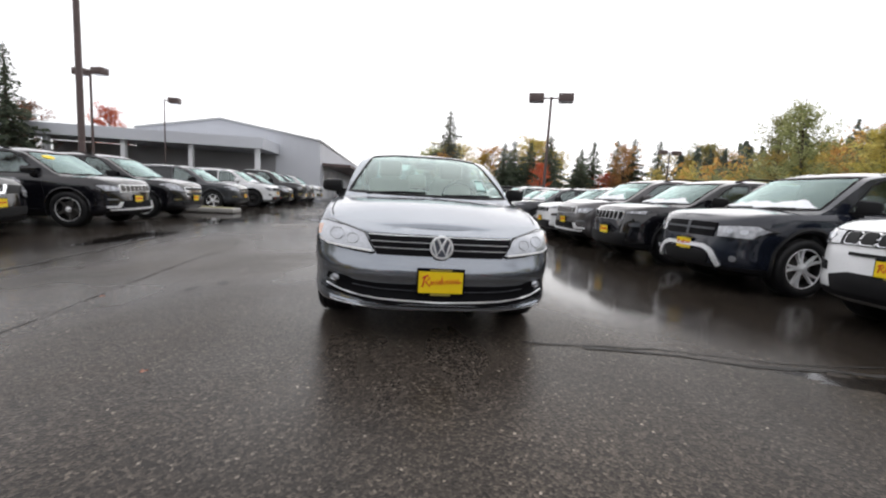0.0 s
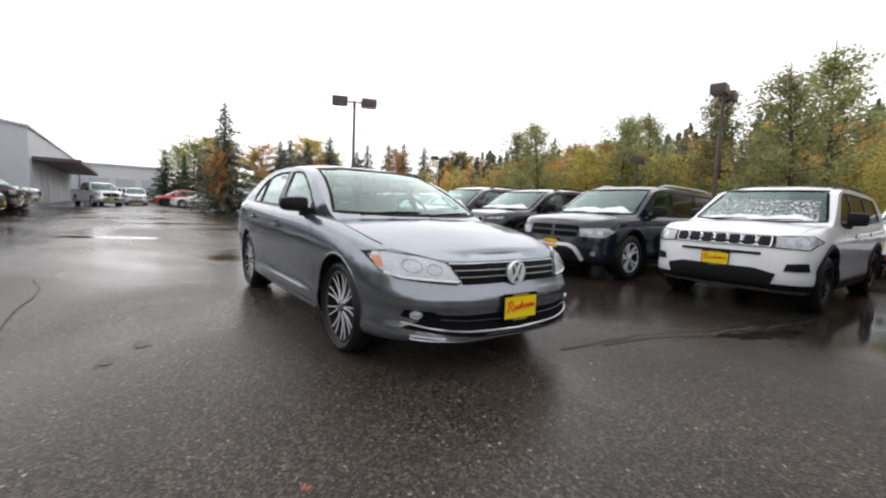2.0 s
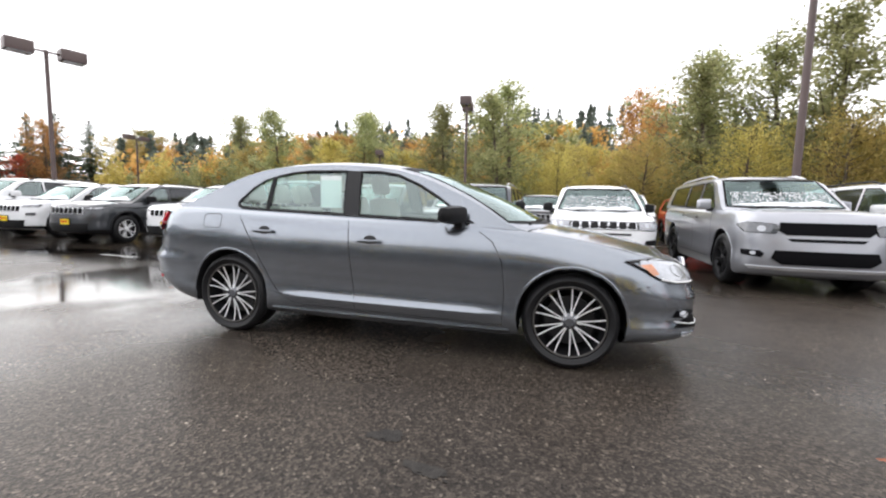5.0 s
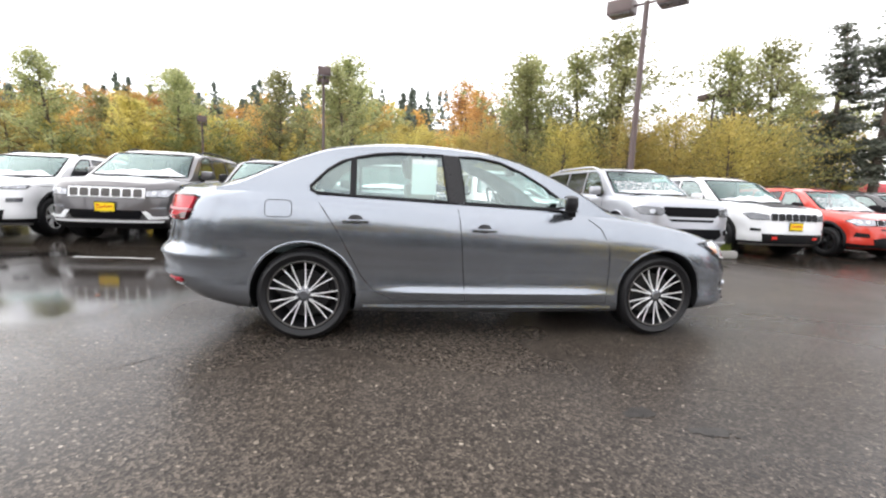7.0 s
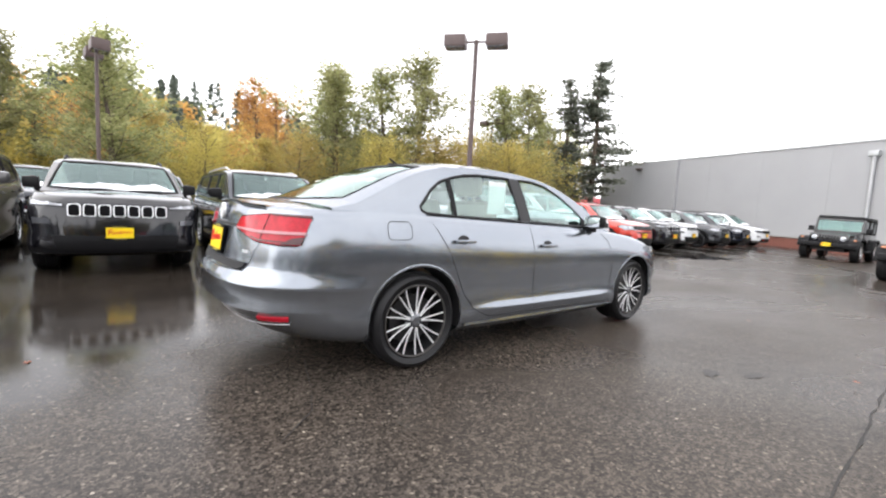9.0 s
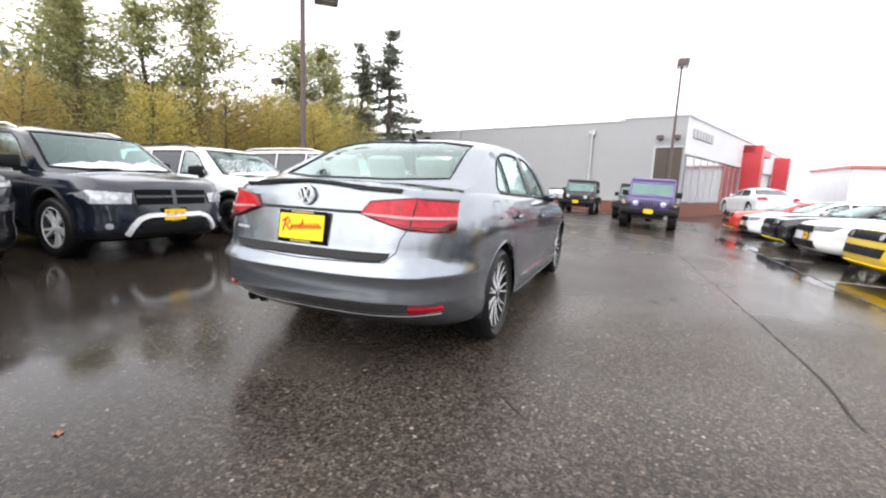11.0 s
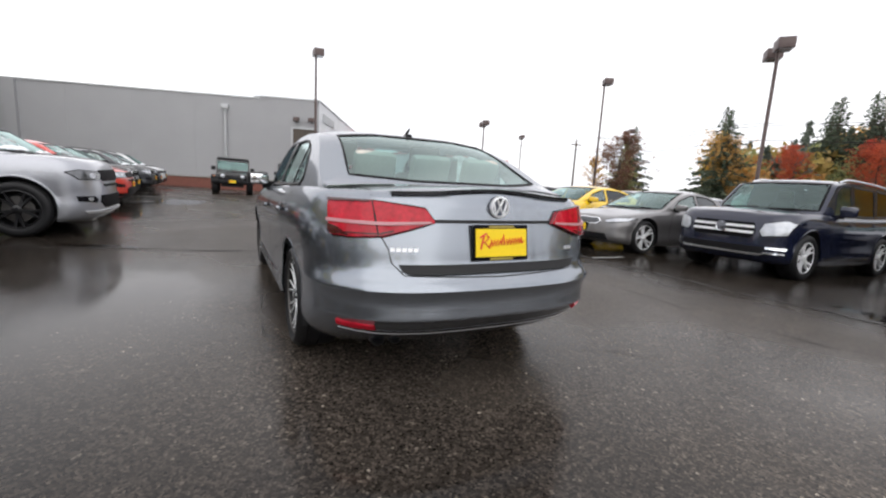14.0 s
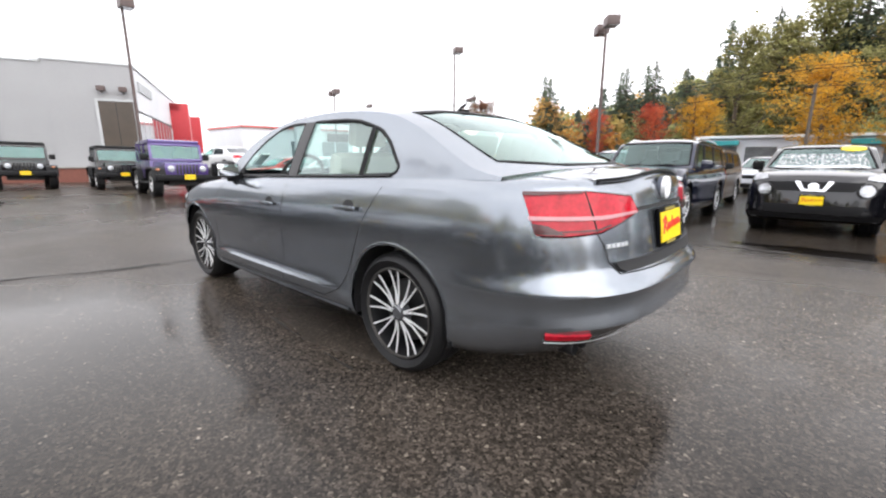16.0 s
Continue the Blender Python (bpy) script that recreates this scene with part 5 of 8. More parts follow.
# lip on the boot lid, aerial, exhaust, lettering bars
lip, edge = bmesh.new(), bmesh.new()
rows, edges = [], []
for k in range(25):
    x = -0.53 + 1.06 * k / 24
    y = 2.262 - 0.10 * abs(x / 0.60) ** 3
    q, _ = onto(s_tree, 2, 1, x, y - 0.060)
    q2, _ = onto(s_tree, 2, 1, x, y - 0.012)
    top = q2.z + 0.004
    rows.append([lip.verts.new(c) for c in ((x, y - 0.060, q.z + 0.001), (x, y - 0.010, top), (x, y + 0.006, top + 0.003), (x, y + 0.004, top - 0.010), (x, y - 0.010, q2.z - 0.012))])
    edges.append([edge.verts.new(c) for c in ((x, y + 0.000, top + 0.006), (x, y + 0.012, top + 0.007), (x, y + 0.013, top - 0.006), (x, y + 0.003, top - 0.012))])
for b, strips in ((lip, rows), (edge, edges)):
    n = len(strips[0])
    for a, c in zip(strips, strips[1:]):
        for i in range(n):
            b.faces.new((a[i], a[(i + 1) % n], c[(i + 1) % n], c[i]))
    b.faces.new(strips[0])
    b.faces.new(strips[-1])
spoiler = part("spoiler", lip, M["sedan_paint"], sedan)
part("spoiler_edge", edge, M["gloss_black"], spoiler, "slim black trailing edge")
fin = bmesh.new()
add_box(fin, -0.02, 0.02, 1.00, 1.10, 1.36, 1.398, 0.012)
add_tube(fin, [(0, 1.02, 1.395), (0, 1.06, 1.42), (0, 1.085, 1.435)], [0.012, 0.010, 0.006], 8)
for sx in (1, -1):
    part("reflector", decal(s_tree, [(sx * 0.60, 0.386), (sx * 0.745, 0.392), (sx * 0.752, 0.414), (sx * 0.61, 0.408)][::sx], 1, 1, 0.004, 0.008, 0.03), M["red_lens"], sedan)
part("aerial", fin, M["black"], sedan)
for x in (0.47, 0.56):
    part("tailpipe", add_lathe(bmesh.new(), [(0.030, 0.0), (0.034, -0.004), (0.034, -0.22), (0.029, -0.22), (0.028, -0.01), (0.030, 0.0)], 20), M["darkrim"], sedan).matrix_basis = pose(x, 2.17, 0.30, 0, 0, 90)
part("pipe_box", box(0.30, 0.72, 1.70, 2.0, 0.24, 0.36, 0.05), M["steel"], sedan)


for k in range(5):
    x0 = 0.548 - k * 0.0255
    part("name_bar", decal(s_tree, [(x0, 0.752), (x0 - 0.019, 0.752), (x0 - 0.021, 0.768), (x0 - 0.002, 0.768)], 1, 1, 0.002, 0.004), M["silver"], sedan)
for k in range(3):
    x0 = -0.455 - k * 0.022
    part("name_bar", decal(s_tree, [(x0, 0.746), (x0 - 0.012, 0.746), (x0 - 0.012, 0.763), (x0, 0.763)], 1, 1, 0.002, 0.004), M["silver"], sedan)
bar_on_nose("boot_gap", [(0.61, 1.0), (0.605, 0.86), (0.555, 0.76), (0.545, 0.70), (0.49, 0.645), (0.0, 0.632), (-0.49, 0.645), (-0.545, 0.70), (-0.555, 0.76), (-0.605, 0.86), (-0.61, 1.0)], 0.005, 0.0, M["gap"], 1, 0.0015)
bar_on_nose("boot_gap", [(0.34, 0.893), (-0.34, 0.893)], 0.016, 0.0, M["gap"], 1, 0.0015)
bar_on_nose("bumper_lip", [(-0.74, 0.374), (-0.60, 0.362), (-0.50, 0.358), (-0.33, 0.354), (0.0, 0.352), (0.33, 0.354), (0.50, 0.358), (0.60, 0.362), (0.74, 0.374)], 0.004, 0.003, M["silver"], 1, 0.007)
for sx in (1, -1):
    part("lens_split", ribbon(s_tree, [(sx * 0.607, 0.968), (sx * 0.600, 0.89), (sx * 0.592, 0.818)], 1, 1, 0.006, 0.0185, thick=0.003), M["gap"], sedan)
    part("lens_rim", ribbon(s_tree, [(sx * u, v) for u, v in ((0.76, 0.966), (0.60, 0.970), (0.39, 0.949), (0.342, 0.885), (0.575, 0.816), (0.70, 0.806), (0.76, 0.808))], 1, 1, 0.010, 0.016, thick=0.004), M["dark_red"], sedan)
# papers inside the glass
part("window_sticker", box(-0.700, -0.694, 0.42, 0.60, 1.03, 1.28), M["paper"], sedan, "paper price sheet").matrix_basis = pose(0.02, 0, 0)
part("windscreen_sticker", decal(s_gtree, [(0.44, 1.03), (0.54, 1.03), (0.52, 1.12), (0.44, 1.12)], 1, -1, -0.012, 0.001), M["paper"], sedan)
part("inner_mirror", box(-0.11, 0.11, -0.36, -0.33, 1.22, 1.29, 0.012), M["black"], sedan)

# ---- the other vehicles ----
M["white_paint"] = paint("white_paint", (0.74, 0.75, 0.76), 0.0, 0.3)
M["dark_blue_paint"] = paint("blue_black_paint", (0.010, 0.013, 0.022), 0.2, 0.14, 0.5)
M["black_paint"] = paint("black_paint", (0.005, 0.005, 0.007), 0.0, 0.10, 0.5)
M["silver_paint"] = paint("billet_silver_paint", (0.36, 0.37, 0.40), 0.6)
M["granite_paint"] = paint("granite_grey_paint", (0.085, 0.08, 0.082), 0.5)
M["red_paint"] = paint("orange_red_paint", (0.56, 0.035, 0.018), 0.1)
M["yellow_paint"] = paint("yellow_paint", (0.80, 0.52, 0.012), 0.05)
M["purple_paint"] = paint("purple_paint", (0.058, 0.028, 0.16), 0.35)
M["navy_paint"] = paint("navy_paint", (0.009, 0.012, 0.030), 0.2, 0.14, 0.5)
M["grey_paint"] = paint("warm_grey_paint", (0.16, 0.155, 0.155), 0.55)
M["slate_paint"] = paint("slate_paint", (0.035, 0.038, 0.044), 0.45)
M["sticker_yellow"] = mat("yellow_sticker", (0.85, 0.66, 0.03), 0.5, var=0.04)


def rect(x0, x1, z0, z1):
    return [(x0, z0), (x1, z0), (x1, z1), (x0, z1)]


def jeep_face(half, z0, z1, slot_mat="grille_black", rim="bright_alloy", gap=0.3):
    out = []
    for sl in slots(7, half, z0, z1, gap):
        cx, cz = sum(p[0] for p in sl) / 8, sum(p[1] for p in sl) / 8
        if rim:
            out.append(("grille_frame", [(cx + (u - cx) * 1.22, cz + (v - cz) * 1.14) for u, v in sl], rim, 0.003, False))
        out.append(("grille_slot", sl, slot_mat, 0.010, False))
    return out


RIGHT, LEFT = -90, 90        # turn of the cars in the two rows
NOSE_R, NOSE_L = 3.42, -5.35
FIT = 0.955                  # size of the parked cars against their book measures


def in_right_row(s, y, dx=0.0):
    return pose(NOSE_R + dx + FIT * max(r[2] for r in s["levels"]), y, 0, 0, 0, RIGHT) @ Matrix.Diagonal((FIT, FIT, FIT, 1))


def in_left_row(s, y, dx=0.0):
    return pose(NOSE_L + dx - FIT * max(r[2] for r in s["levels"]), y, 0, 0, 0, LEFT) @ Matrix.Diagonal((FIT, FIT, FIT, 1))


# crossover with a crosshair grille and a bright bumper loop
s = JOURNEY = suv(4.89, 1.86, 1.67, 2.89, 0.96, 0.22, 0.94, 1.06, 1.07, wsb=-1.32, wst=-0.52, clad=0.33, flare=0.06, rail_mat="silver", wheel=("five_twin", 0.37, 0.25, 0.24))
s["front"] = [("headlight", [(-0.92, 0.80), (-0.86, 0.70), (-0.52, 0.70), (-0.50, 0.83), (-0.86, 0.86)], "lamp", 0.004, True),
              ("grille", [(-0.45, 0.69), (0.45, 0.69), (0.47, 0.87), (-0.47, 0.87)], "grille_black", 0.004, False),
              ("crosshair", rect(-0.025, 0.025, 0.69, 0.87), "dark_trim", 0.012, False), ("crosshair", rect(-0.46, 0.46, 0.775, 0.80), "dark_trim", 0.012, False),
              ("lower_intake", [(-0.40, 0.34), (0.40, 0.34), (0.46, 0.50), (-0.46, 0.50)], "black", 0.004, False)]
for line in ([(-0.58, 0.33), (-0.53, 0.43), (-0.45, 0.515), (-0.34, 0.555), (0.34, 0.555), (0.45, 0.515), (0.53, 0.43), (0.58, 0.33)],):
    for (a, b), (c, d) in zip(line, line[1:]):
        nx, nz = -(d - b), c - a
        q = 0.027 / math.hypot(nx, nz)
        s["front"].append(("chrome_loop", [(a - nx * q, b - nz * q), (c - nx * q, d - nz * q), (c + nx * q, d + nz * q), (a + nx * q, b + nz * q)], "bright_alloy", 0.02, False))
s["front"].append(("fog_light", [(-0.74 + 0.035 * math.cos(k * math.pi / 5), 0.44 + 0.035 * math.sin(k * math.pi / 5)) for k in range(10)], "lamp", 0.006, True))
s["side"] = [("side_step", rect(-0.95, 0.95, 0.36, 0.39), "chrome", 0.004)]
s["plate"] = (-0.02, 0.56)
M["slate"] = M["slate_paint"]
journey = build_car("crossover", "wet blue-black crossover with a bright bumper loop and frosted windscreen", "car", s, M["dark_blue_paint"], "cars in the facing row", in_right_row(s, 0.50, 0.18))

# compact crossover with seven small framed slots
s = COMPASS = suv(4.39, 1.84, 1.64, 2.64, 0.86, 0.22, 0.905, 1.06, 1.06, roof_in=0.25, nose=(3.2, 0.62), wsb=-1.12, wst=-0.36, clad=0.36, flare=0.075, wheel=("darkfive_twin", 0.345, 0.22, 0.225), arch=0.41)
s["front"] = [("headlight", [(-0.90, 0.86), (-0.84, 0.77), (-0.56, 0.78), (-0.56, 0.90), (-0.84, 0.92)], "lamp", 0.004, True),
              ("grille", rect(-0.55, 0.55, 0.775, 0.905), "grille_black", 0.002, False)] + jeep_face(0.53, 0.79, 0.89, "black", "chrome", 0.22)
s["front"] += [("lower_intake", [(-0.56, 0.35), (0.56, 0.35), (0.60, 0.48), (0.40, 0.53), (-0.40, 0.53), (-0.60, 0.48)], "black", 0.004, False), ("thin_intake", rect(-0.44, 0.44, 0.685, 0.715), "black", 0.004, False),
               ("fog_surround", [(-0.85, 0.52), (-0.66, 0.52), (-0.68, 0.60), (-0.84, 0.62)], "black", 0.004, True)]
s["plate"], s["slush"] = (-0.02, 0.60), [[(-0.70, 1.085), (0.70, 1.085), (0.60, 1.38), (-0.60, 1.38)]]
s["speckle"], s["frost"] = True, 0.45
compass = build_car("crossover", "white compact crossover with seven grille slots and frost on its windscreen", "car", s, M["white_paint"], "cars in the facing row", in_right_row(s, -1.93, 0.24))

# large three-row estate with bonnet scoops
s = DURANGO = suv(5.11, 1.93, 1.79, 3.04, 0.95, 0.21, 1.09, 1.17, 1.16, wsb=-1.30, wst=-0.50, wheel=("darkfive_twin", 0.395, 0.27, 0.26), arch=0.455, rail_mat="silver", mirror_mat="paint")
s["front"] = [("headlight", [(-0.94, 0.945), (-0.89, 0.845), (-0.58, 0.84), (-0.53, 0.93), (-0.60, 0.965), (-0.86, 0.985)], "lamp_dark", 0.004, True),
              ("lamp_eye", [(-0.73 + 0.045 * math.cos(k * math.pi / 6), 0.90 + 0.042 * math.sin(k * math.pi / 6)) for k in range(12)], "lamp_clear", 0.012, True),
              ("grille", [(-0.46, 0.82), (0.46, 0.82), (0.55, 0.88), (0.54, 0.99), (-0.54, 0.99), (-0.55, 0.88)], "grille_black", 0.004, False),
              ("thin_intake", [(-0.40, 0.735), (0.40, 0.735), (0.45, 0.775), (-0.45, 0.775)], "grille_black", 0.004, False), ("lower_intake", [(-0.50, 0.42), (0.50, 0.42), (0.62, 0.50), (0.58, 0.61), (-0.58, 0.61), (-0.62, 0.50)], "grille_black", 0.004, False),
              ("fog_surround", [(-0.90, 0.52), (-0.72, 0.50), (-0.69, 0.56), (-0.74, 0.60), (-0.90, 0.60)], "grille_black", 0.004, True), ("fog_light", [(-0.80 + 0.03 * math.cos(k * math.pi / 5), 0.555 + 0.028 * math.sin(k * math.pi / 5)) for k in range(10)], "lamp_clear", 0.012, True),
              ("splitter", [(-0.82, 0.345), (0.82, 0.345), (0.86, 0.385), (-0.86, 0.385)], "silver", 0.012, False)]
s["slush"] = [[(-0.74, 1.22), (0.74, 1.22), (0.68, 1.46), (-0.68, 1.46)]]
s["speckle"], s["frost"] = True, 0.45
s["plate"] = None
durango = build_car("estate_car", "billet silver three-row estate car with bonnet scoops", "car", s, M["silver_paint"], "cars in the facing row", in_right_row(s, -4.53, -0.64))
for sx in (0.34, -0.34):
    part("bonnet_scoop", decal(root_trees[durango.name][0], [(sx - 0.13, -1.62), (sx + 0.13, -1.62), (sx + 0.11, -1.52), (sx - 0.11, -1.52)], 2, 1, 0.003, 0.008), M["black"], durango)
part("bonnet_scoop", decal(root_trees[durango.name][0], [(-0.26, -1.86), (0.26, -1.86), (0.22, -1.78), (-0.22, -1.78)], 2, 1, 0.003, 0.01), M["black"], durango)

# large estate with seven tall slots
s = GRAND = suv(4.82, 1.94, 1.71, 2.915, 0.92, 0.23, 1.00, 1.11, 1.12, wsb=-1.34, wst=-0.52, wheel=("five", 0.385, 0.255, 0.26), arch=0.445, mirror_mat="paint")
s["front"] = [("headlight", [(-0.93, 0.91), (-0.86, 0.80), (-0.58, 0.80), (-0.58, 0.89), (-0.84, 0.93)], "lamp", 0.004, True)] + jeep_face(0.55, 0.79, 0.92, "steel", "bright_alloy", 0.20)
s["front"] += [("grille", rect(-0.57, 0.57, 0.775, 0.935), "bright_alloy", -0.004, False), ("lower_intake", [(-0.50, 0.43), (0.50, 0.43), (0.56, 0.57), (-0.56, 0.57)], "grille_black", 0.004, False), ("chrome_bar", [(-0.80, 0.375), (0.80, 0.375), (0.82, 0.405), (-0.82, 0.405)], "bright_alloy", 0.014, False),
               ("bumper_hook", [(-0.86, 0.43), (-0.62, 0.425), (-0.53, 0.555), (-0.60, 0.56), (-0.68, 0.475), (-0.86, 0.475)], "bright_alloy", 0.010, True), ("fog_light", [(-0.84, 0.60), (-0.64, 0.595), (-0.64, 0.625), (-0.84, 0.635)], "lamp", 0.006, True), ("lower_skirt", rect(-0.84, 0.84, 0.27, 0.36), "black", 0.004, False)]
s["plate"] = (0.0, 0.62)
grand = build_car("estate_car", "granite grey estate car with seven bright slots and frosted windscreen", "car", s, M["granite_paint"], "cars in the facing row", in_right_row(s, 5.02, 0.28))
black_grand = parked(grand, in_left_row(s, 5.25, -0.35), "gloss black estate car with bright grille slots", M["black_paint"], M["granite_paint"], True)
part("yellow_sticker", decal(root_trees[grand.name][1], [(-0.42 + 0.13 * math.cos(k * math.pi / 8), 1.50 + 0.04 * math.sin(k * math.pi / 8)) for k in range(16)], 1, -1, 0.003, 0.002), M["sticker_yellow"], black_grand)

s = TRAIL = suv(4.82, 1.94, 1.73, 2.915, 0.92, 0.25, 1.00, 1.11, 1.12, wsb=-1.34, wst=-0.52, wheel=("darkfive", 0.385, 0.235, 0.26), arch=0.45, clad=0.36, flare=0.05, mirror_mat="paint")
s["front"] = [("headlight", [(-0.93, 0.91), (-0.86, 0.80), (-0.58, 0.80), (-0.58, 0.89), (-0.84, 0.93)], "lamp_dark", 0.004, True)] + jeep_face(0.55, 0.79, 0.92, "black", "slate")
s["front"] += [("lower_intake", [(-0.66, 0.36), (0.66, 0.36), (0.70, 0.52), (-0.70, 0.52)], "black", 0.004, False), ("tow_hook", rect(-0.52, -0.42, 0.42, 0.47), "red_ink", 0.02, True), ("fog_surround", [(-0.86, 0.57), (-0.72, 0.57), (-0.72, 0.62), (-0.86, 0.63)], "black", 0.004, True)]
s["plate"] = (0.0, 0.68)
trail = build_car("estate_car", "white trail estate car with black bonnet panel and red hooks", "car", s, M["white_paint"], "cars in the facing row", in_right_row(s, -7.15, -0.15))
part("bonnet_panel", decal(root_trees[trail.name][0], [(-0.42, -2.18), (0.42, -2.18), (0.58, -1.45), (-0.58, -1.45)], 2, 1, 0.001, 0.002), M["black"], trail)

# slim-lamped crossover
s = CHEROKEE = suv(4.62, 1.86, 1.63, 2.70, 0.90, 0.22, 0.97, 1.07, 1.08, wsb=-1.20, wst=-0.40, clad=0.36, flare=0.05, wheel=("five_twin", 0.365, 0.235, 0.235), arch=0.43)
s["front"] = [("headlight", [(-0.92, 0.93), (-0.86, 0.885), (-0.56, 0.88), (-0.56, 0.905), (-0.86, 0.945)], "lamp", 0.004, True)] + jeep_face(0.53, 0.77, 0.90, "grille_black", "bright_alloy", 0.30)
s["front"] += [("lower_lamp", [(-0.84, 0.66), (-0.68, 0.66), (-0.68, 0.72), (-0.85, 0.735)], "lamp_dark", 0.004, True), ("lower_intake", [(-0.62, 0.34), (0.62, 0.34), (0.66, 0.52), (-0.66, 0.52)], "black", 0.004, False)]
s["plate"] = (0.0, 0.56)
cherokee = build_car("crossover", "gloss black crossover with slim lamps and frosted windscreen", "car", s, M["black_paint"], "cars in the facing row", in_right_row(s, 2.78, 0.19))
for y, paint_name, words in ((7.20, "white_paint", "white crossover with slim lamps and a frosted windscreen"), (-14.5, "white_paint", "white crossover with slim lamps beside a black one"), (12.3, "white_paint", "white crossover parked far along the row")):
    parked(cherokee, in_right_row(s, y, 0.38), words, M[paint_name], M["black_paint"])
parked(cherokee, in_right_row(s, -12.1), "gloss black crossover beside a red one")
parked(cherokee, in_right_row(s, 9.8, 0.1), "dark slate crossover in the facing row", M["slate_paint"], M["black_paint"])
parked(compass, in_right_row(COMPASS, -9.60, -0.25), "orange-red compact crossover with frosted windscreen", M["red_paint"], M["white_paint"])
parked(compass, in_right_row(COMPASS, -16.9, 0.1), "dark grey compact crossover near the grey wall", M["slate_paint"], M["white_paint"])
parked(trail, in_right_row(TRAIL, -22.6, 0.3), "white estate car beside the grey block wall")
parked(compass, in_right_row(COMPASS, -19.6, 0.2), "dark blue compact crossover near the grey wall", M["dark_blue_paint"], M["white_paint"])
# the row behind
for k, (proto, y, old, col, words) in enumerate(((trail, -3.05, "white_paint", None, "white estate car in the row behind"), (compass, -5.6, "white_paint", "red_paint", "red compact crossover in the row behind"), (cherokee, -0.6, "black_paint", None, "black crossover in the row behind"),
                                               (grand, 2.0, "granite_paint", "slate_paint", "slate estate car in the row behind"), (journey, 4.6, "dark_blue_paint", None, "dark crossover in the row behind"), (cherokee, 7.2, "black_paint", "silver_paint", "silver crossover in the row behind"),
                                               (compass, 9.7, "white_paint", None, "white compact crossover in the row behind"), (grand, -8.4, "granite_paint", None, "grey estate car in the row behind"), (compass, -11.0, "white_paint", "slate_paint", "slate compact crossover in the row behind"))):
    tagged(parked(proto, pose(11.9, y, 0, 0, 0, RIGHT), words, M[col] if col else None, M[old]), group="cars in the row behind")

# square-shouldered navy estate
s = GLK = suv(4.53, 1.85, 1.70, 2.755, 0.82, 0.22, 0.98, 1.08, 1.05, wsb=-1.02, wst=-0.46, nose=(3.4, 0.62), rail_mat="silver", wheel=("five_twin", 0.365, 0.25, 0.24), arch=0.425, slush=[], mirror_mat="paint", roof_in=0.18)
s["front"] = [("headlight", [(-0.90, 0.88), (-0.85, 0.70), (-0.60, 0.66), (-0.55, 0.74), (-0.60, 0.86), (-0.82, 0.92)], "lamp_clear", 0.004, True), ("grille", [(-0.44, 0.62), (0.44, 0.62), (0.50, 0.72), (0.46, 0.86), (-0.46, 0.86), (-0.50, 0.72)], "grille_black", 0.004, False),
              ("grille_bar", [(-0.47, 0.685), (0.47, 0.685), (0.48, 0.725), (-0.48, 0.725)], "bright_alloy", 0.014, False), ("grille_bar", [(-0.48, 0.775), (0.48, 0.775), (0.47, 0.815), (-0.47, 0.815)], "bright_alloy", 0.014, False),
              ("lower_intake", [(-0.60, 0.36), (0.60, 0.36), (0.66, 0.50), (-0.66, 0.50)], "black", 0.004, False), ("chrome_bar", [(-0.60, 0.375), (0.60, 0.375), (0.66, 0.40), (-0.66, 0.40)], "chrome", 0.016, False),
              ("side_intake", rect(-0.86, -0.66, 0.47, 0.50), "chrome", 0.012, True), ("side_intake", rect(-0.86, -0.64, 0.40, 0.425), "chrome", 0.012, True)]
s["side"] = [("side_step", rect(-0.85, 0.85, 0.33, 0.36), "chrome", 0.004)]
s["plate"] = None
glk = build_car("estate_car", "wet navy estate car with a two-bar chrome grille", "car", s, M["navy_paint"], "cars in the opposite row", in_left_row(s, 0.02, -0.45))
p, nrm = onto(root_trees[glk.name][0], 1, -1, 0, 0.765)
part("badge", joined(add_lathe(bmesh.new(), [(0.0, 0.0), (0.07, 0.0), (0.075, 0.012), (0.088, 0.012), (0.09, -0.02)], 28)), M["chrome"], glk).matrix_basis = Matrix.Translation(p + Vector((0, -0.045, 0))) @ pose(0, 0, 0, 0, 0, -90)

# grey two-door coupe
s = COUPE = saloon(4.65, 1.82, 1.40, 2.85, 0.86, nosez=0.72, hood=0.90, belt=0.93, deck=0.99, wsb=-0.98, wst=-0.02, roof_end=0.85, deck_start=1.80, mirror_mat="paint", wheel=("five_twin", 0.345, 0.255, 0.24), screen_mat="screen_glass")
s["front"] = [("headlight", [(-0.88, 0.72), (-0.84, 0.65), (-0.56, 0.60), (-0.50, 0.64), (-0.66, 0.70)], "lamp_clear", 0.004, True), ("grille", [(-0.33, 0.55), (0.33, 0.55), (0.42, 0.62), (0.36, 0.68), (-0.36, 0.68), (-0.42, 0.62)], "chrome", 0.004, False),
              ("grille_mesh", [(-0.31, 0.565), (0.31, 0.565), (0.39, 0.62), (0.34, 0.665), (-0.34, 0.665), (-0.39, 0.62)], "slate", 0.010, False), ("lower_intake", [(-0.62, 0.26), (0.62, 0.26), (0.56, 0.38), (-0.56, 0.38)], "black", 0.004, False)]
s["plate"] = (-0.05, 0.47)
coupe = build_car("coupe", "wet warm grey two-door coupe", "car", s, M["grey_paint"], "cars in the opposite row", in_left_row(s, -2.42, 0.05))

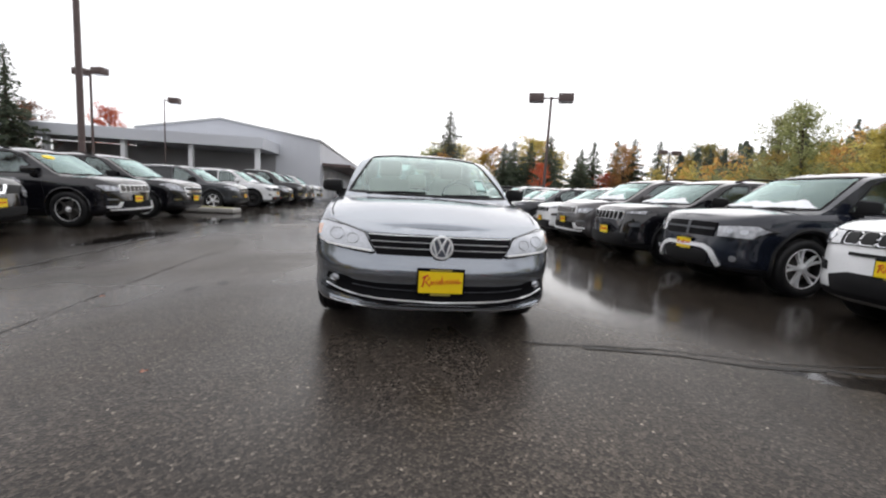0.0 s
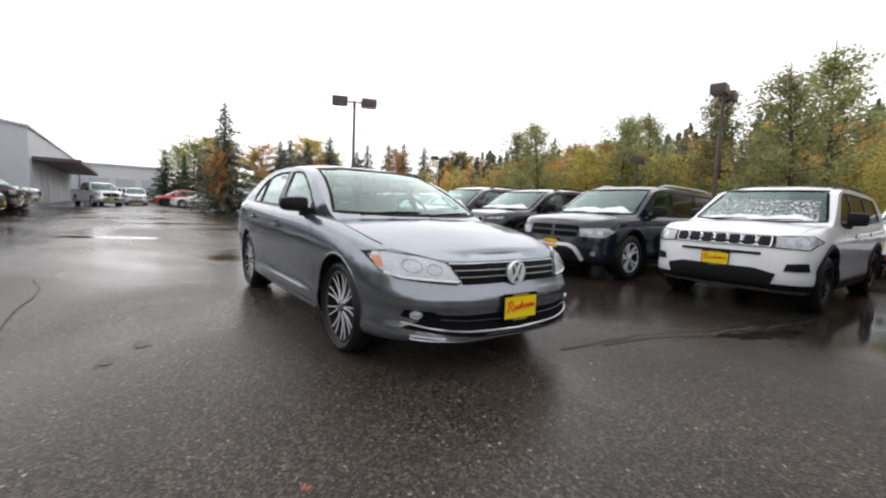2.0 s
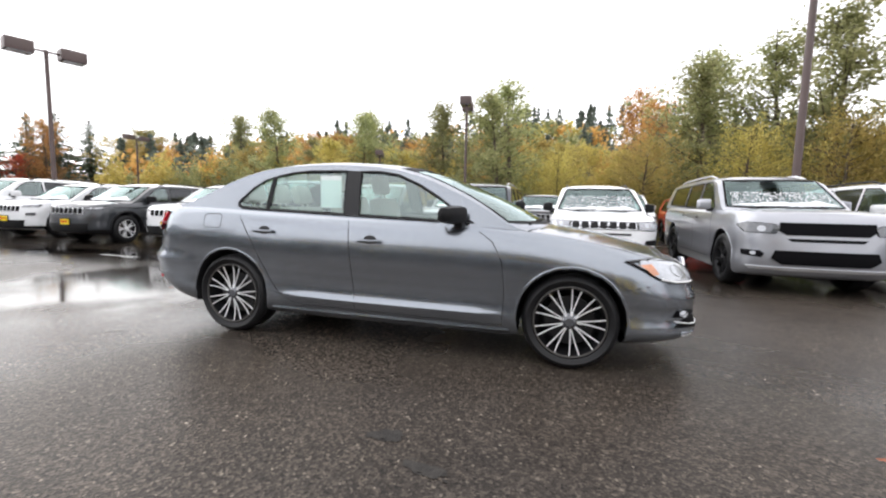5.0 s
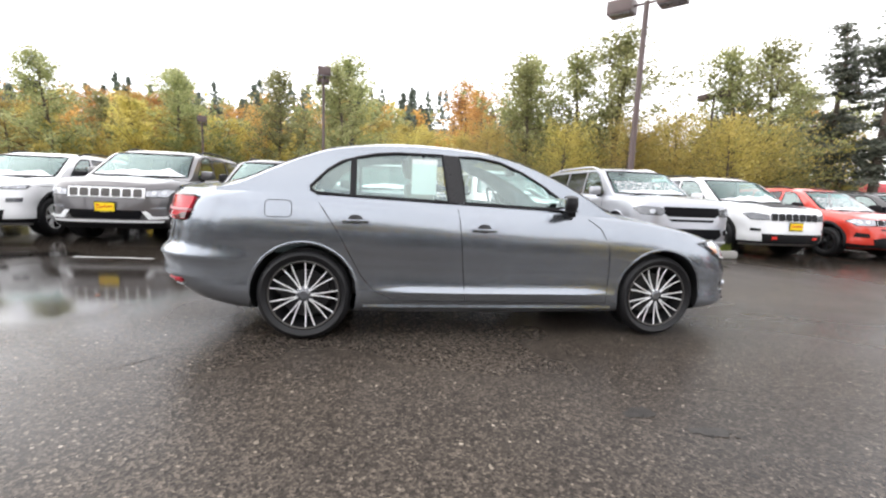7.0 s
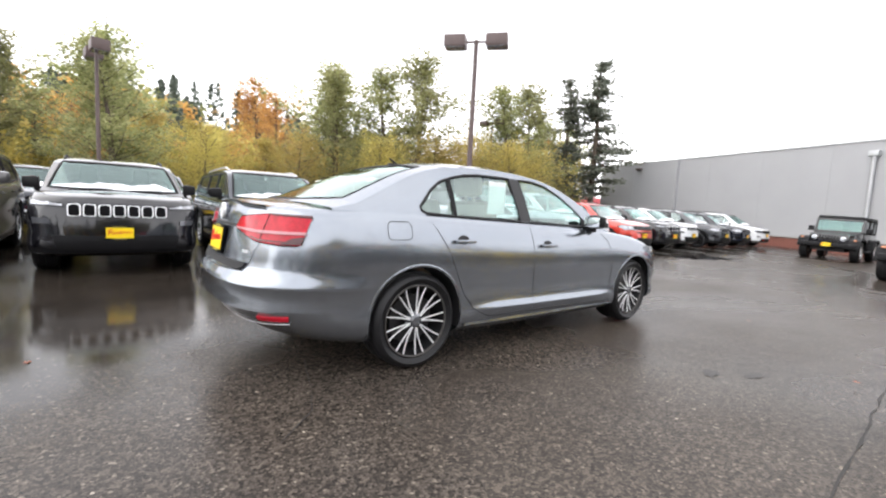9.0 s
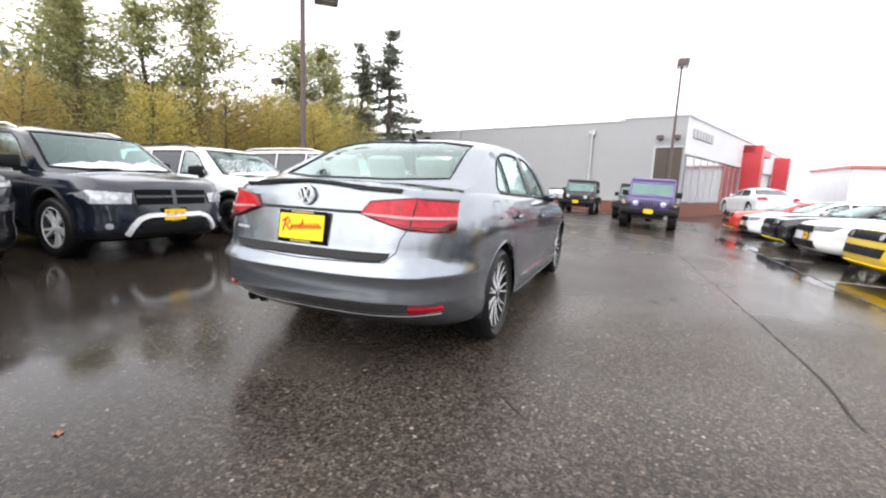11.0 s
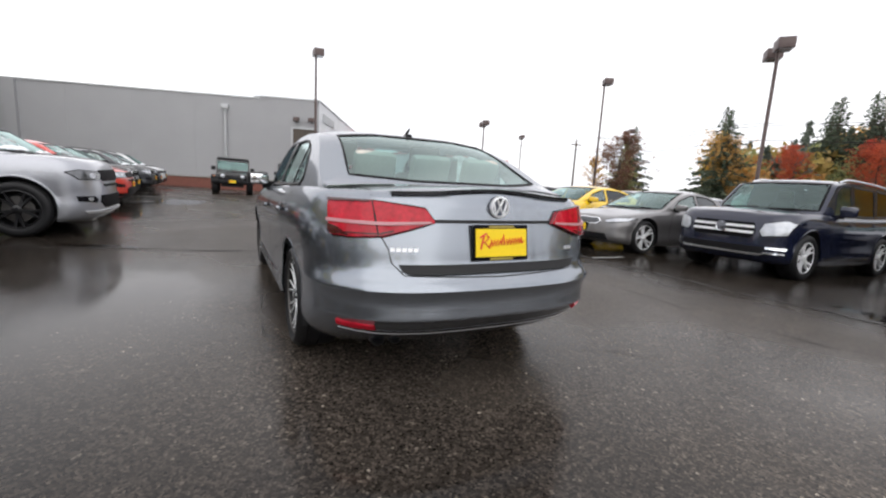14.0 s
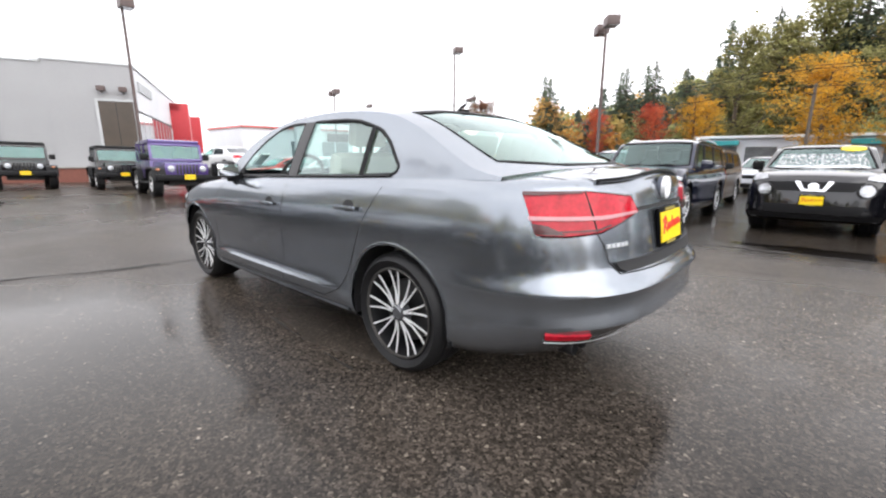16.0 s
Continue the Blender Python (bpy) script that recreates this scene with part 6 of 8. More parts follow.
# blunt-nosed muscle coupe
s = MUSCLE = saloon(5.02, 1.92, 1.45, 2.95, 0.95, nosez=0.80, hood=0.97, belt=0.99, deck=1.06, wsb=-0.85, wst=0.05, roof_end=1.00, deck_start=1.85, nose=(4.6, 0.5), mirror_mat="paint", wheel=("darkfive_twin", 0.365, 0.265, 0.26), arch=0.42)
s["front"] = [("grille", [(-0.80, 0.64), (0.80, 0.64), (0.82, 0.79), (-0.82, 0.79)], "grille_black", 0.002, False), ("lower_intake", [(-0.62, 0.38), (0.62, 0.38), (0.66, 0.53), (-0.66, 0.53)], "black", 0.004, False), ("splitter", rect(-0.86, 0.86, 0.20, 0.25), "yellow_plate", 0.014, False)]
for cx in (0.68, 0.50):
    s["front"].append(("headlight", [(cx + 0.07 * math.cos(k * math.pi / 6), 0.715 + 0.06 * math.sin(k * math.pi / 6)) for k in range(12)], "lamp_dark", 0.010, True))
s["plate"] = None
muscle = build_car("coupe", "bright yellow muscle coupe with black bonnet panel", "car", s, M["yellow_paint"], "cars in the opposite row", in_left_row(s, -4.95, 0.18))
part("bonnet_panel", decal(root_trees[muscle.name][0], [(-0.50, -2.05), (0.50, -2.05), (0.60, -1.0), (-0.60, -1.0)], 2, 1, 0.001, 0.002), M["black"], muscle)
parked(muscle, in_left_row(s, -10.3, 0.25), "black muscle coupe with a yellow splitter", M["black_paint"], M["yellow_paint"])
parked(muscle, in_left_row(s, -15.9, 0.25), "orange-red muscle coupe with dark grille", M["red_paint"], M["yellow_paint"])

s = CHARGER = saloon(5.04, 1.90, 1.48, 3.05, 0.95, nosez=0.78, hood=0.97, belt=1.0, deck=1.08, wsb=-0.95, wst=0.0, roof_end=1.1, deck_start=1.95, mirror_mat="paint", wheel=("five_twin", 0.36, 0.26, 0.25), arch=0.415)
s["front"] = [("headlight", [(-0.90, 0.76), (-0.84, 0.66), (-0.50, 0.66), (-0.48, 0.73)], "lamp_dark", 0.004, True), ("grille", [(-0.48, 0.60), (0.48, 0.60), (0.52, 0.74), (-0.52, 0.74)], "grille_black", 0.003, False), ("lower_intake", [(-0.66, 0.27), (0.66, 0.27), (0.58, 0.42), (-0.58, 0.42)], "black", 0.004, False)]
s["plate"] = (0.3, 0.52)
charger = build_car("saloon_car", "white four-door saloon with a dark grille", "car", s, M["white_paint"], "cars in the opposite row", in_left_row(s, -7.60, 0.2))
parked(charger, in_left_row(s, -13.2, 0.25), "white four-door saloon between a black and a red coupe")
parked(charger, pose(-7.6, -22.5, 0.45, 0, 0, 10), "white saloon shown on a raised display bank")
parked(coupe, pose(-9.5, -19.5, 0, 0, 0, 100), "dark coupe near the showroom", M["slate_paint"], M["grey_paint"])

# small rounded crossover with a bright V on the nose
s = JUKE = suv(4.13, 1.77, 1.57, 2.53, 0.85, 0.20, 0.93, 1.05, 1.05, wsb=-1.08, wst=-0.36, clad=0.34, flare=0.07, flare_mat="paint", flare_out=0.04, wheel=("darkfive", 0.34, 0.215, 0.22), arch=0.405, rails=None, roof_in=0.24)
s["front"] = [("position_lamp", [(-0.88, 0.93), (-0.80, 0.87), (-0.60, 0.90), (-0.62, 0.955), (-0.80, 0.985)], "lamp", 0.006, True), ("grille", [(-0.48, 0.72), (0.48, 0.72), (0.60, 0.86), (-0.60, 0.86)], "black", 0.003, False),
              ("chrome_v", [(-0.24, 0.86), (-0.15, 0.72), (-0.10, 0.72), (-0.17, 0.86)], "chrome", 0.014, True), ("chrome_v", rect(-0.15, 0.15, 0.715, 0.745), "chrome", 0.014, False), ("lower_intake", [(-0.58, 0.36), (0.58, 0.36), (0.64, 0.50), (-0.64, 0.50)], "black", 0.004, False)]
s["front"].append(("headlight", [(0.62 + 0.09 * math.cos(k * math.pi / 8), 0.735 + 0.09 * math.sin(k * math.pi / 8)) for k in range(16)], "lamp", 0.016, True))
s["front"].append(("lamp_ring", [(0.62 + 0.115 * math.cos(k * math.pi / 8), 0.735 + 0.115 * math.sin(k * math.pi / 8)) for k in range(16)], "gloss_black", 0.006, True))
s["front"].append(("badge", [(0.07 * math.cos(k * math.pi / 8), 0.785 + 0.06 * math.sin(k * math.pi / 8)) for k in range(16)], "chrome", 0.016, False))
s["plate"], s["slush"] = (0.0, 0.57), [[(-0.66, 1.08), (0.66, 1.08), (0.56, 1.34), (-0.56, 1.34)]]
s["speckle"], s["frost"] = True, 0.3
juke = build_car("crossover", "gloss black small crossover with a bright V-shaped grille", "car", s, M["black_paint"], "cars in the opposite row", in_left_row(s, 2.62, -1.05))
gt = root_trees[juke.name][1]
part("yellow_sticker", decal(gt, [(0.40 + 0.17 * math.cos(k * math.pi / 8), 1.44 + 0.045 * math.sin(k * math.pi / 8)) for k in range(16)], 1, -1, 0.003, 0.002), M["sticker_yellow"], juke)

s = EQUINOX = suv(4.77, 1.84, 1.69, 2.86, 0.93, 0.21, 0.93, 1.06, 1.07, wsb=-1.25, wst=-0.42, slush=[], rail_mat="black", wheel=("five", 0.36, 0.24, 0.235), arch=0.42)
s["front"] = [("headlight", [(-0.91, 0.93), (-0.86, 0.78), (-0.55, 0.72), (-0.56, 0.82), (-0.80, 0.95)], "lamp", 0.004, True), ("grille", rect(-0.50, 0.50, 0.74, 0.84), "chrome", 0.004, False), ("grille", rect(-0.46, 0.46, 0.60, 0.71), "chrome", 0.004, False),
              ("grille_mesh", rect(-0.47, 0.47, 0.755, 0.83), "black", 0.012, False), ("grille_mesh", rect(-0.43, 0.43, 0.61, 0.70), "black", 0.012, False), ("fog_light", rect(-0.82, -0.68, 0.50, 0.54), "chrome", 0.01, True), ("lower_intake", rect(-0.6, 0.6, 0.36, 0.46), "black", 0.004, False)]
s["plate"] = (0.0, 0.55)
equinox = build_car("estate_car", "black estate car with a two-part chrome grille", "car", s, M["black_paint"], "cars in the opposite row", in_left_row(s, 7.75, -0.35))
parked(equinox, in_left_row(s, 12.2, -0.4), "dark slate estate car with a yellow windscreen sticker", M["slate_paint"], M["black_paint"])
parked(trail, in_left_row(TRAIL, 15.2, 0.0), "white off-road estate car in the opposite row")
parked(equinox, in_left_row(s, 17.9, 0.0), "black estate car far along the opposite row")

# pickup
s = PICKUP = suv(5.8, 2.0, 1.90, 3.57, 1.0, 0.28, 1.15, 1.25, 1.22, wsb=-1.55, wst=-0.85, slush=[], rails=None, wheel=("five", 0.40, 0.25, 0.26), arch=0.46)
s["roof"] = [(-1.55, 1.24), (-1.3, 1.48), (-1.08, 1.68), (-0.85, 1.82), (-0.5, 1.885), (0.0, 1.90), (0.5, 1.87), (0.72, 1.75), (0.80, 1.5), (0.86, 1.25)]
s["windows"] = [([(-1.1, 1.26), (-0.22, 1.26), (-0.22, 1.75), (-0.72, 1.74)], "glass"), ([(-0.12, 1.26), (0.62, 1.26), (0.58, 1.72), (-0.12, 1.75)], "privacy")]
s["back"] = [(-0.6, 1.32), (0.6, 1.32), (0.55, 1.72), (-0.55, 1.72)]
s["seams"] = [[(-1.15, 1.2), (-1.2, 0.45)], [(-0.17, 1.2), (-0.17, 0.45)], [(0.8, 1.2), (0.8, 0.45)]]
s["seat"] = (0.75, -0.5)
s["mid"] = -0.1
s["front"] = [("grille", [(-0.62, 0.74), (0.62, 0.74), (0.66, 1.06), (-0.66, 1.06)], "chrome", 0.004, False), ("grille_mesh", [(-0.54, 0.78), (-0.06, 0.78), (-0.06, 1.02), (-0.57, 1.02)], "black", 0.012, True),
              ("headlight", [(-0.96, 1.02), (-0.93, 0.82), (-0.70, 0.82), (-0.70, 1.02)], "lamp", 0.004, True), ("bumper", rect(-0.92, 0.92, 0.46, 0.68), "chrome", 0.02, False)]
s["plate"] = (0.0, 0.56)
pickup = build_car("pickup_truck", "black pickup truck with a chrome bumper", "truck", s, M["black_paint"], "cars in the opposite row", in_left_row(s, 20.8, 0.0))
parked(pickup, in_left_row(s, 23.8, 0.0), "dark slate pickup truck with a chrome bumper", M["slate_paint"], M["black_paint"])
parked(pickup, in_left_row(s, 27.0, 0.0), "white pickup truck beside the long building", M["white_paint"], M["black_paint"])
# second line behind the opposite row
for proto, x, y, old, col, words in ((equinox, -12.3, -0.3, "black_paint", "grey_paint", "grey estate car behind the navy one"), (charger, -13.2, 2.2, "white_paint", "silver_paint", "silver saloon behind the small crossover"), (coupe, -13.0, -5.2, "grey_paint", "silver_paint", "silver coupe in the far line"),
                                    (charger, -13.0, -8.0, "white_paint", None, "white saloon in the far line"), (equinox, -13.0, -2.8, "black_paint", "silver_paint", "silver estate car in the far line"), (charger, -13.2, 4.9, "white_paint", "dark_blue_paint", "dark saloon in the far line"),
                                    (equinox, -14.5, 8.0, "black_paint", "white_paint", "white estate car in the far line"), (coupe, -20.5, -3.5, "grey_paint", "slate_paint", "dark coupe in the last line"), (charger, -20.5, 0.5, "white_paint", "silver_paint", "silver saloon in the last line")):
    tagged(parked(proto, pose(x, y, 0, 0, 0, LEFT), words, M[col] if col else None, M[old]), group="cars in the far line")


# ---- square off-roaders ----
def wrangler(label, body_paint, m, group=""):
    root = thing("off_roader", label, "car", group, m @ Matrix.Diagonal((FIT, FIT, FIT, 1)), lean=True)
    tub = bmesh.new()
    add_box(tub, -0.79, 0.79, -0.62, 1.78, 0.55, 1.12, 0.06)
    part("tub", tub, body_paint, root)
    hood = box(-0.70, 0.70, -1.72, -0.58, 0.66, 1.10, 0.05)
    for v in hood.verts:
        t = (v.co.y + 1.72) / 1.14
        v.co.x *= 0.82 + 0.18 * t
        v.co.z -= 0.05 * (1 - t) if v.co.z > 0.9 else 0
    part("bonnet", hood, body_paint, root)
    grille = part("grille", box(-0.60, 0.60, -1.79, -1.70, 0.62, 1.05, 0.03), body_paint, root)
    for k in range(7):
        x = -0.27 + 0.09 * k
        part("grille_slot", box(x - 0.028, x + 0.028, -1.797, -1.78, 0.72, 1.0, 0.008), M["gap"], grille)
    for sx in (1, -1):
        part("headlight", add_lathe(bmesh.new(), [(0.0, 0.03), (0.06, 0.025), (0.088, 0.01), (0.092, 0.014), (0.098, -0.02)], 24), M["lamp_clear"], root).matrix_basis = pose(sx * 0.435, -1.795, 0.88, 0, 0, -90)
        for y0, y1 in ((-1.85, -0.72), (0.62, 1.72)):
            fl = bmesh.new()
            mid = (y0 + y1) / 2
            pts = [(mid - 0.62, 0.55), (mid - 0.50, 0.86), (mid - 0.36, 0.93), (mid + 0.36, 0.93), (mid + 0.50, 0.86), (mid + 0.60, 0.55)]
            prev = None
            for y, z in pts:
                row = [fl.verts.new((sx * x, y, z + dz)) for x, dz in ((0.60, 0.0), (0.93, -0.015), (0.94, -0.06), (0.60, -0.05))]
                if prev:
                    for i in range(4):
                        fl.faces.new((prev[i], prev[(i + 1) % 4], row[(i + 1) % 4], row[i]))
                prev = row
            part("fender_flare", fl, M["black"], root)
        part("turn_signal", box(sx * 0.80 - 0.05, sx * 0.80 + 0.05, -1.86, -1.80, 0.83, 0.88, 0.01), M["amber"], root)
        part("door_gap", box(sx * 0.792 - 0.003, sx * 0.792 + 0.003, -0.44, -0.43, 0.58, 1.1), M["gap"], root)
        part("door_gap", box(sx * 0.792 - 0.003, sx * 0.792 + 0.003, 0.44, 0.45, 0.58, 1.1), M["gap"], root)
        part("side_window", box(sx * 0.735 - 0.006, sx * 0.735 + 0.006, -0.42, 0.42, 1.16, 1.62, 0.004), M["privacy"], root)
        part("side_window", box(sx * 0.735 - 0.006, sx * 0.735 + 0.006, 0.52, 1.15, 1.16, 1.62, 0.004), M["privacy"], root)
        part("side_window", box(sx * 0.735 - 0.006, sx * 0.735 + 0.006, 1.24, 1.66, 1.16, 1.60, 0.004), M["privacy"], root)
        part("door_mirror", box(sx * 0.90 - 0.10, sx * 0.90 + 0.10, -0.52, -0.42, 1.14, 1.34, 0.03), M["black"], root)
        part("step_bar", tube([(sx * 0.80, -0.65, 0.45), (sx * 0.86, -0.55, 0.42), (sx * 0.86, 0.6, 0.42), (sx * 0.80, 0.7, 0.45)], 0.035, 8), M["black"], root)
    bump = box(-0.88, 0.88, -2.02, -1.84, 0.52, 0.70, 0.05)
    part("bumper", bump, M["black"], root)
    t = Matrix.Translation((0, -0.60, 1.12)) @ Matrix.Rotation(radians(-16), 4, "X")
    fr = bmesh.new()
    add_box(fr, -0.76, 0.76, -0.03, 0.03, 0.0, 0.07, 0.01, t)
    add_box(fr, -0.74, 0.74, -0.03, 0.03, 0.50, 0.57, 0.01, t)
    add_box(fr, -0.76, -0.68, -0.03, 0.03, 0.0, 0.57, 0.01, t)
    add_box(fr, 0.68, 0.76, -0.03, 0.03, 0.0, 0.57, 0.01, t)
    part("windscreen_frame", fr, body_paint, root)
    ws = bmesh.new()
    add_box(ws, -0.68, 0.68, -0.008, 0.008, 0.07, 0.50, 0, t)
    part("windscreen", ws, M["screen_glass"], root)
    top = bmesh.new()
    add_box(top, -0.74, 0.74, -0.44, 1.74, 1.66, 1.80, 0.06)
    for y0, y1 in ((0.43, 0.51), (1.16, 1.23), (1.67, 1.74)):
        for sx in (1, -1):
            add_box(top, sx * 0.73 - 0.02, sx * 0.73 + 0.02, y0, y1, 1.10, 1.70)
    add_box(top, -0.73, 0.73, 1.70, 1.74, 1.10, 1.70)
    part("hard_top", top, M["black"] if body_paint != M["purple_paint"] else body_paint, root)
    inn = bmesh.new()
    add_box(inn, -0.68, 0.68, -0.45, -0.15, 0.8, 1.14, 0.04)
    for x in (-0.36, 0.36):
        seat_block(inn, x, 0.2, 0.85)
    part("interior", inn, M["dark_seat"], root)
    part("underbody", box(-0.5, 0.5, -1.7, 1.7, 0.36, 0.58), M["gap"], root)
    plate_parts(root, 0.0, -2.03, 0.63, -1)
    for y in (-1.28, 1.18):
        for sx in (1, -1):
            base = None
            for name, me in wheel_meshes("five", 0.405, 0.23, 0.25):
                ob = new(name, me)
                if base is None:
                    ob.parent, base = root, ob
                    ob.matrix_basis = pose(sx * 0.90, y, 0.405, 20, 0, 0 if sx > 0 else 180)
                else:
                    ob.parent = base
    return root


purple = wrangler("purple square off-road car with black flares and bumper", M["purple_paint"], pose(-2.35, -13.2, 0, 0, 0, 176))
jeep = wrangler("black square off-road car with seven grille slots", M["black_paint"], pose(0.75, -20.2, 0, 0, 0, 178), "off-road cars")
for m, words in ((pose(-1.9, -18.6, 0, 0, 0, 176), "black square off-road car behind the purple one"), (pose(5.6, 17.6, 0, 0, 0, RIGHT), "black square off-road car along the row"), (pose(5.7, 24.4, 0, 0, 0, RIGHT), "black square off-road car at the row's far end")):
    parked(jeep, m @ Matrix.Diagonal((FIT, FIT, FIT, 1)), words)
parked(grand, pose(5.9, 14.9, 0, 0, 0, RIGHT), "white estate car along the row", M["white_paint"], M["granite_paint"])
parked(grand, pose(6.0, 21.6, 0, 0, 0, RIGHT), "white estate car far along the row", M["white_paint"], M["granite_paint"])
for k, (proto, x, y, turn, old, col, words) in enumerate(((cherokee, 6.4, 28.0, RIGHT, "black_paint", "slate_paint", "dark crossover at the end of the row"), (compass, 5.4, 33.5, RIGHT, "white_paint", None, "white crossover near the lone spruce"), (grand, 6.8, 36.0, RIGHT, "granite_paint", None, "grey estate car near the lone spruce"),
                                                     (charger, 3.6, 40.5, RIGHT, "white_paint", None, "white saloon by the far trees"), (compass, 2.4, 45.0, RIGHT, "white_paint", "red_paint", "red crossover by the far trees"), (equinox, -1.0, 47.0, 0, "black_paint", "white_paint", "white estate car before the depot"),
                                                     (trail, -3.0, 55.0, RIGHT, "white_paint", None, "white estate car outside the depot"), (pickup, -3.6, 40.0, 20, "black_paint", "white_paint", "white pickup truck beside the long hall"), (grand, 11.0, 40.0, RIGHT, "granite_paint", "black_paint", "black estate car by the fir trees"))):
    tagged(parked(proto, pose(x, y, 0, 0, 0, turn), words, M[col] if col else None, M[old]), group="cars at the far end")

# ---- ground ----
bm = bmesh.new()
xs = [-1500, -400, -150, -80, -50] + [-36 + 0.75 * k for k in range(73)] + [30, 60, 150, 400, 1500]
ys = [-1500, -400, -150, -80, -50] + [-40 + 0.75 * k for k in range(81)] + [40, 80, 150, 400, 1500]
grid = [[bm.verts.new((x, y, fall(x, y))) for x in xs] for y in ys]
for a, b in zip(grid, grid[1:]):
    for i in range(len(xs) - 1):
        bm.faces.new((a[i], a[i + 1], b[i + 1], b[i]))
structure("ground", bm, M["asphalt"], "wet dark asphalt parking lot with worn aggregate", "ground", 60)

M["wall_grey"] = mat("painted_block_wall", (0.33, 0.333, 0.34), 0.75, var=0.06, scale=0.6, bump=0.25, bscale=25)
M["wall_light"] = mat("pale_metal_siding", (0.56, 0.58, 0.62), 0.6, var=0.05, scale=0.5)
M["wall_white"] = mat("white_facade", (0.72, 0.73, 0.75), 0.6, var=0.05, scale=0.6)
M["red_panel"] = mat("red_panel", (0.50, 0.035, 0.045), 0.4, var=0.08)
M["brick_base"] = mat("brick_red_base", (0.20, 0.075, 0.055), 0.8, var=0.2, bump=0.3, bscale=20)
M["dark_door"] = mat("bronze_door", (0.055, 0.04, 0.028), 0.35, var=0.3, scale=1.5)
M["shop_glass"] = mat("shop_window", (0.12, 0.13, 0.14), 0.05, coat=1.0, var=0.6, scale=0.5)
M["pole_paint"] = mat("brown_pole_paint", (0.095, 0.065, 0.06), 0.5, var=0.15, bump=0.1)
M["concrete"] = mat("concrete", (0.30, 0.29, 0.27), 0.75, var=0.15, scale=3, bump=0.3, bscale=40)
M["line_paint"] = mat("worn_line_paint", (0.24, 0.24, 0.235), 0.5, var=0.3, scale=9)
M["tar"] = mat("tar_seal", (0.026, 0.024, 0.022), 0.6, var=0.3, bump=0.3, spec=0.2)
M["stain"] = mat("oil_soaked_asphalt", (0.030, 0.027, 0.024), 0.42, var=0.6, scale=30, bump=0.4, bscale=90, spec=0.2)
M["water"] = glass("rain_water", (0.66, 0.65, 0.64), 1.25, 0.02, cast=(0.95, 0.96, 1.0))
M["bark"] = mat("bark", (0.10, 0.078, 0.06), 0.9, var=0.3, bump=0.8, bscale=30)
M["pale_metal"] = mat("galvanised_steel", (0.45, 0.46, 0.47), 0.5, 0.5)

# ---- lamp posts ----
def lamp_post(x, y, h, turn, heads=2, r=0.07, base=True):
    h -= fall(x, y)
    root = thing("lamp_post", "brown steel lamp post with %s box lanterns" % ("twin" if heads == 2 else "single"), "lamp post", "lamp posts", pose(x, y, 0, 0, 0, turn))
    part("pole", tube([(0, 0, 0), (0, 0, h * 0.5), (0, 0, h)], [r, r * 0.92, r * 0.8], 12), M["pole_paint"], root)
    if base:
        part("footing", add_lathe(bmesh.new(), [(0.0, 0.75), (0.24, 0.75), (0.27, 0.72), (0.28, 0.0)], 20, "Z"), M["concrete"], root)
    sides = (1, -1) if heads == 2 else (1,)
    part("arm", tube([(-0.45 if heads == 2 else 0, 0, h - 0.05), (0.45, 0, h - 0.05)], 0.035, 8), M["pole_paint"], root)
    for k in sides:
        hb = box(k * 0.64 - 0.33, k * 0.64 + 0.33, -0.25, 0.25, h - 0.22, h + 0.13, 0.03)
        head = part("lantern", hb, M["pole_paint"], root)
        part("lens", box(k * 0.64 - 0.27, k * 0.64 + 0.27, -0.20, 0.20, h - 0.235, h - 0.22), M["lamp"], head)


lamp_post(6.45, 14.4, 5.6, -20)
lamp_post(16.1, 3.1, 5.75, 8)
lamp_post(7.3, -6.1, 6.2, 40, r=0.085)
lamp_post(-3.4, -20.9, 7.3, 90, 1)
lamp_post(-16.4, -5.1, 6.3, 40)
lamp_post(-19.7, -16.2, 7.4, 60, 1)
lamp_post(-10.2, 10.3, 9.0, 40, r=0.10)
lamp_post(-16.5, 20.8, 6.4, -20)
lamp_post(-15.7, 26.6, 6.2, 0, 1, r=0.045)
lamp_post(19.5, -18.6, 7.2, 10)
lamp_post(24.4, 11.0, 4.6, 20)
lamp_post(-17.9, -26.9, 5.8, 70)
lamp_post(24.0, 32.0, 6.0, 0)
lamp_post(-36.0, -28.0, 7.0, 60)
lamp_post(-30.0, -38.0, 6.5, 60)

# ---- grey block building past the off-road cars ----
root = tagged(thing("block_building", "long grey block building with brick base and bronze doors", "building"), kind="thing")
root.matrix_world = pose(-4.40, -25.1, 0, 0, 0, -17)
part("wall", box(3.55, 24.7, -9, 0, -0.5, 5.42), M["wall_grey"], root, smooth=0)
part("wall_high", box(0.02, 3.55, -9, 0.06, -0.5, 5.55), M["wall_grey"], root, smooth=0)
part("coping", box(3.6, 24.75, -9.05, 0.05, 5.42, 5.50), M["pale_metal"], root, smooth=0)
part("coping", box(-0.03, 3.6, -9.05, 0.11, 5.55, 5.63), M["pale_metal"], root, smooth=0)
part("brick_base", box(1.72, 24.7, 0.062, 0.50, -0.5, 0.42), M["brick_base"], root, smooth=0)
part("base_cap", box(1.70, 24.72, 0.06, 0.56, 0.42, 0.50), M["concrete"], root, smooth=0)
for x in (7.4, 10.9, 14.3, 21.0):
    part("pilaster", box(x - 0.03, x + 0.03, 0.0, 0.012, 0.5, 5.4), M["wall_grey"], root, smooth=0)
part("pilaster", box(16.7, 17.3, 0.0, 0.22, 0.5, 5.42), M["wall_grey"], root, smooth=0)
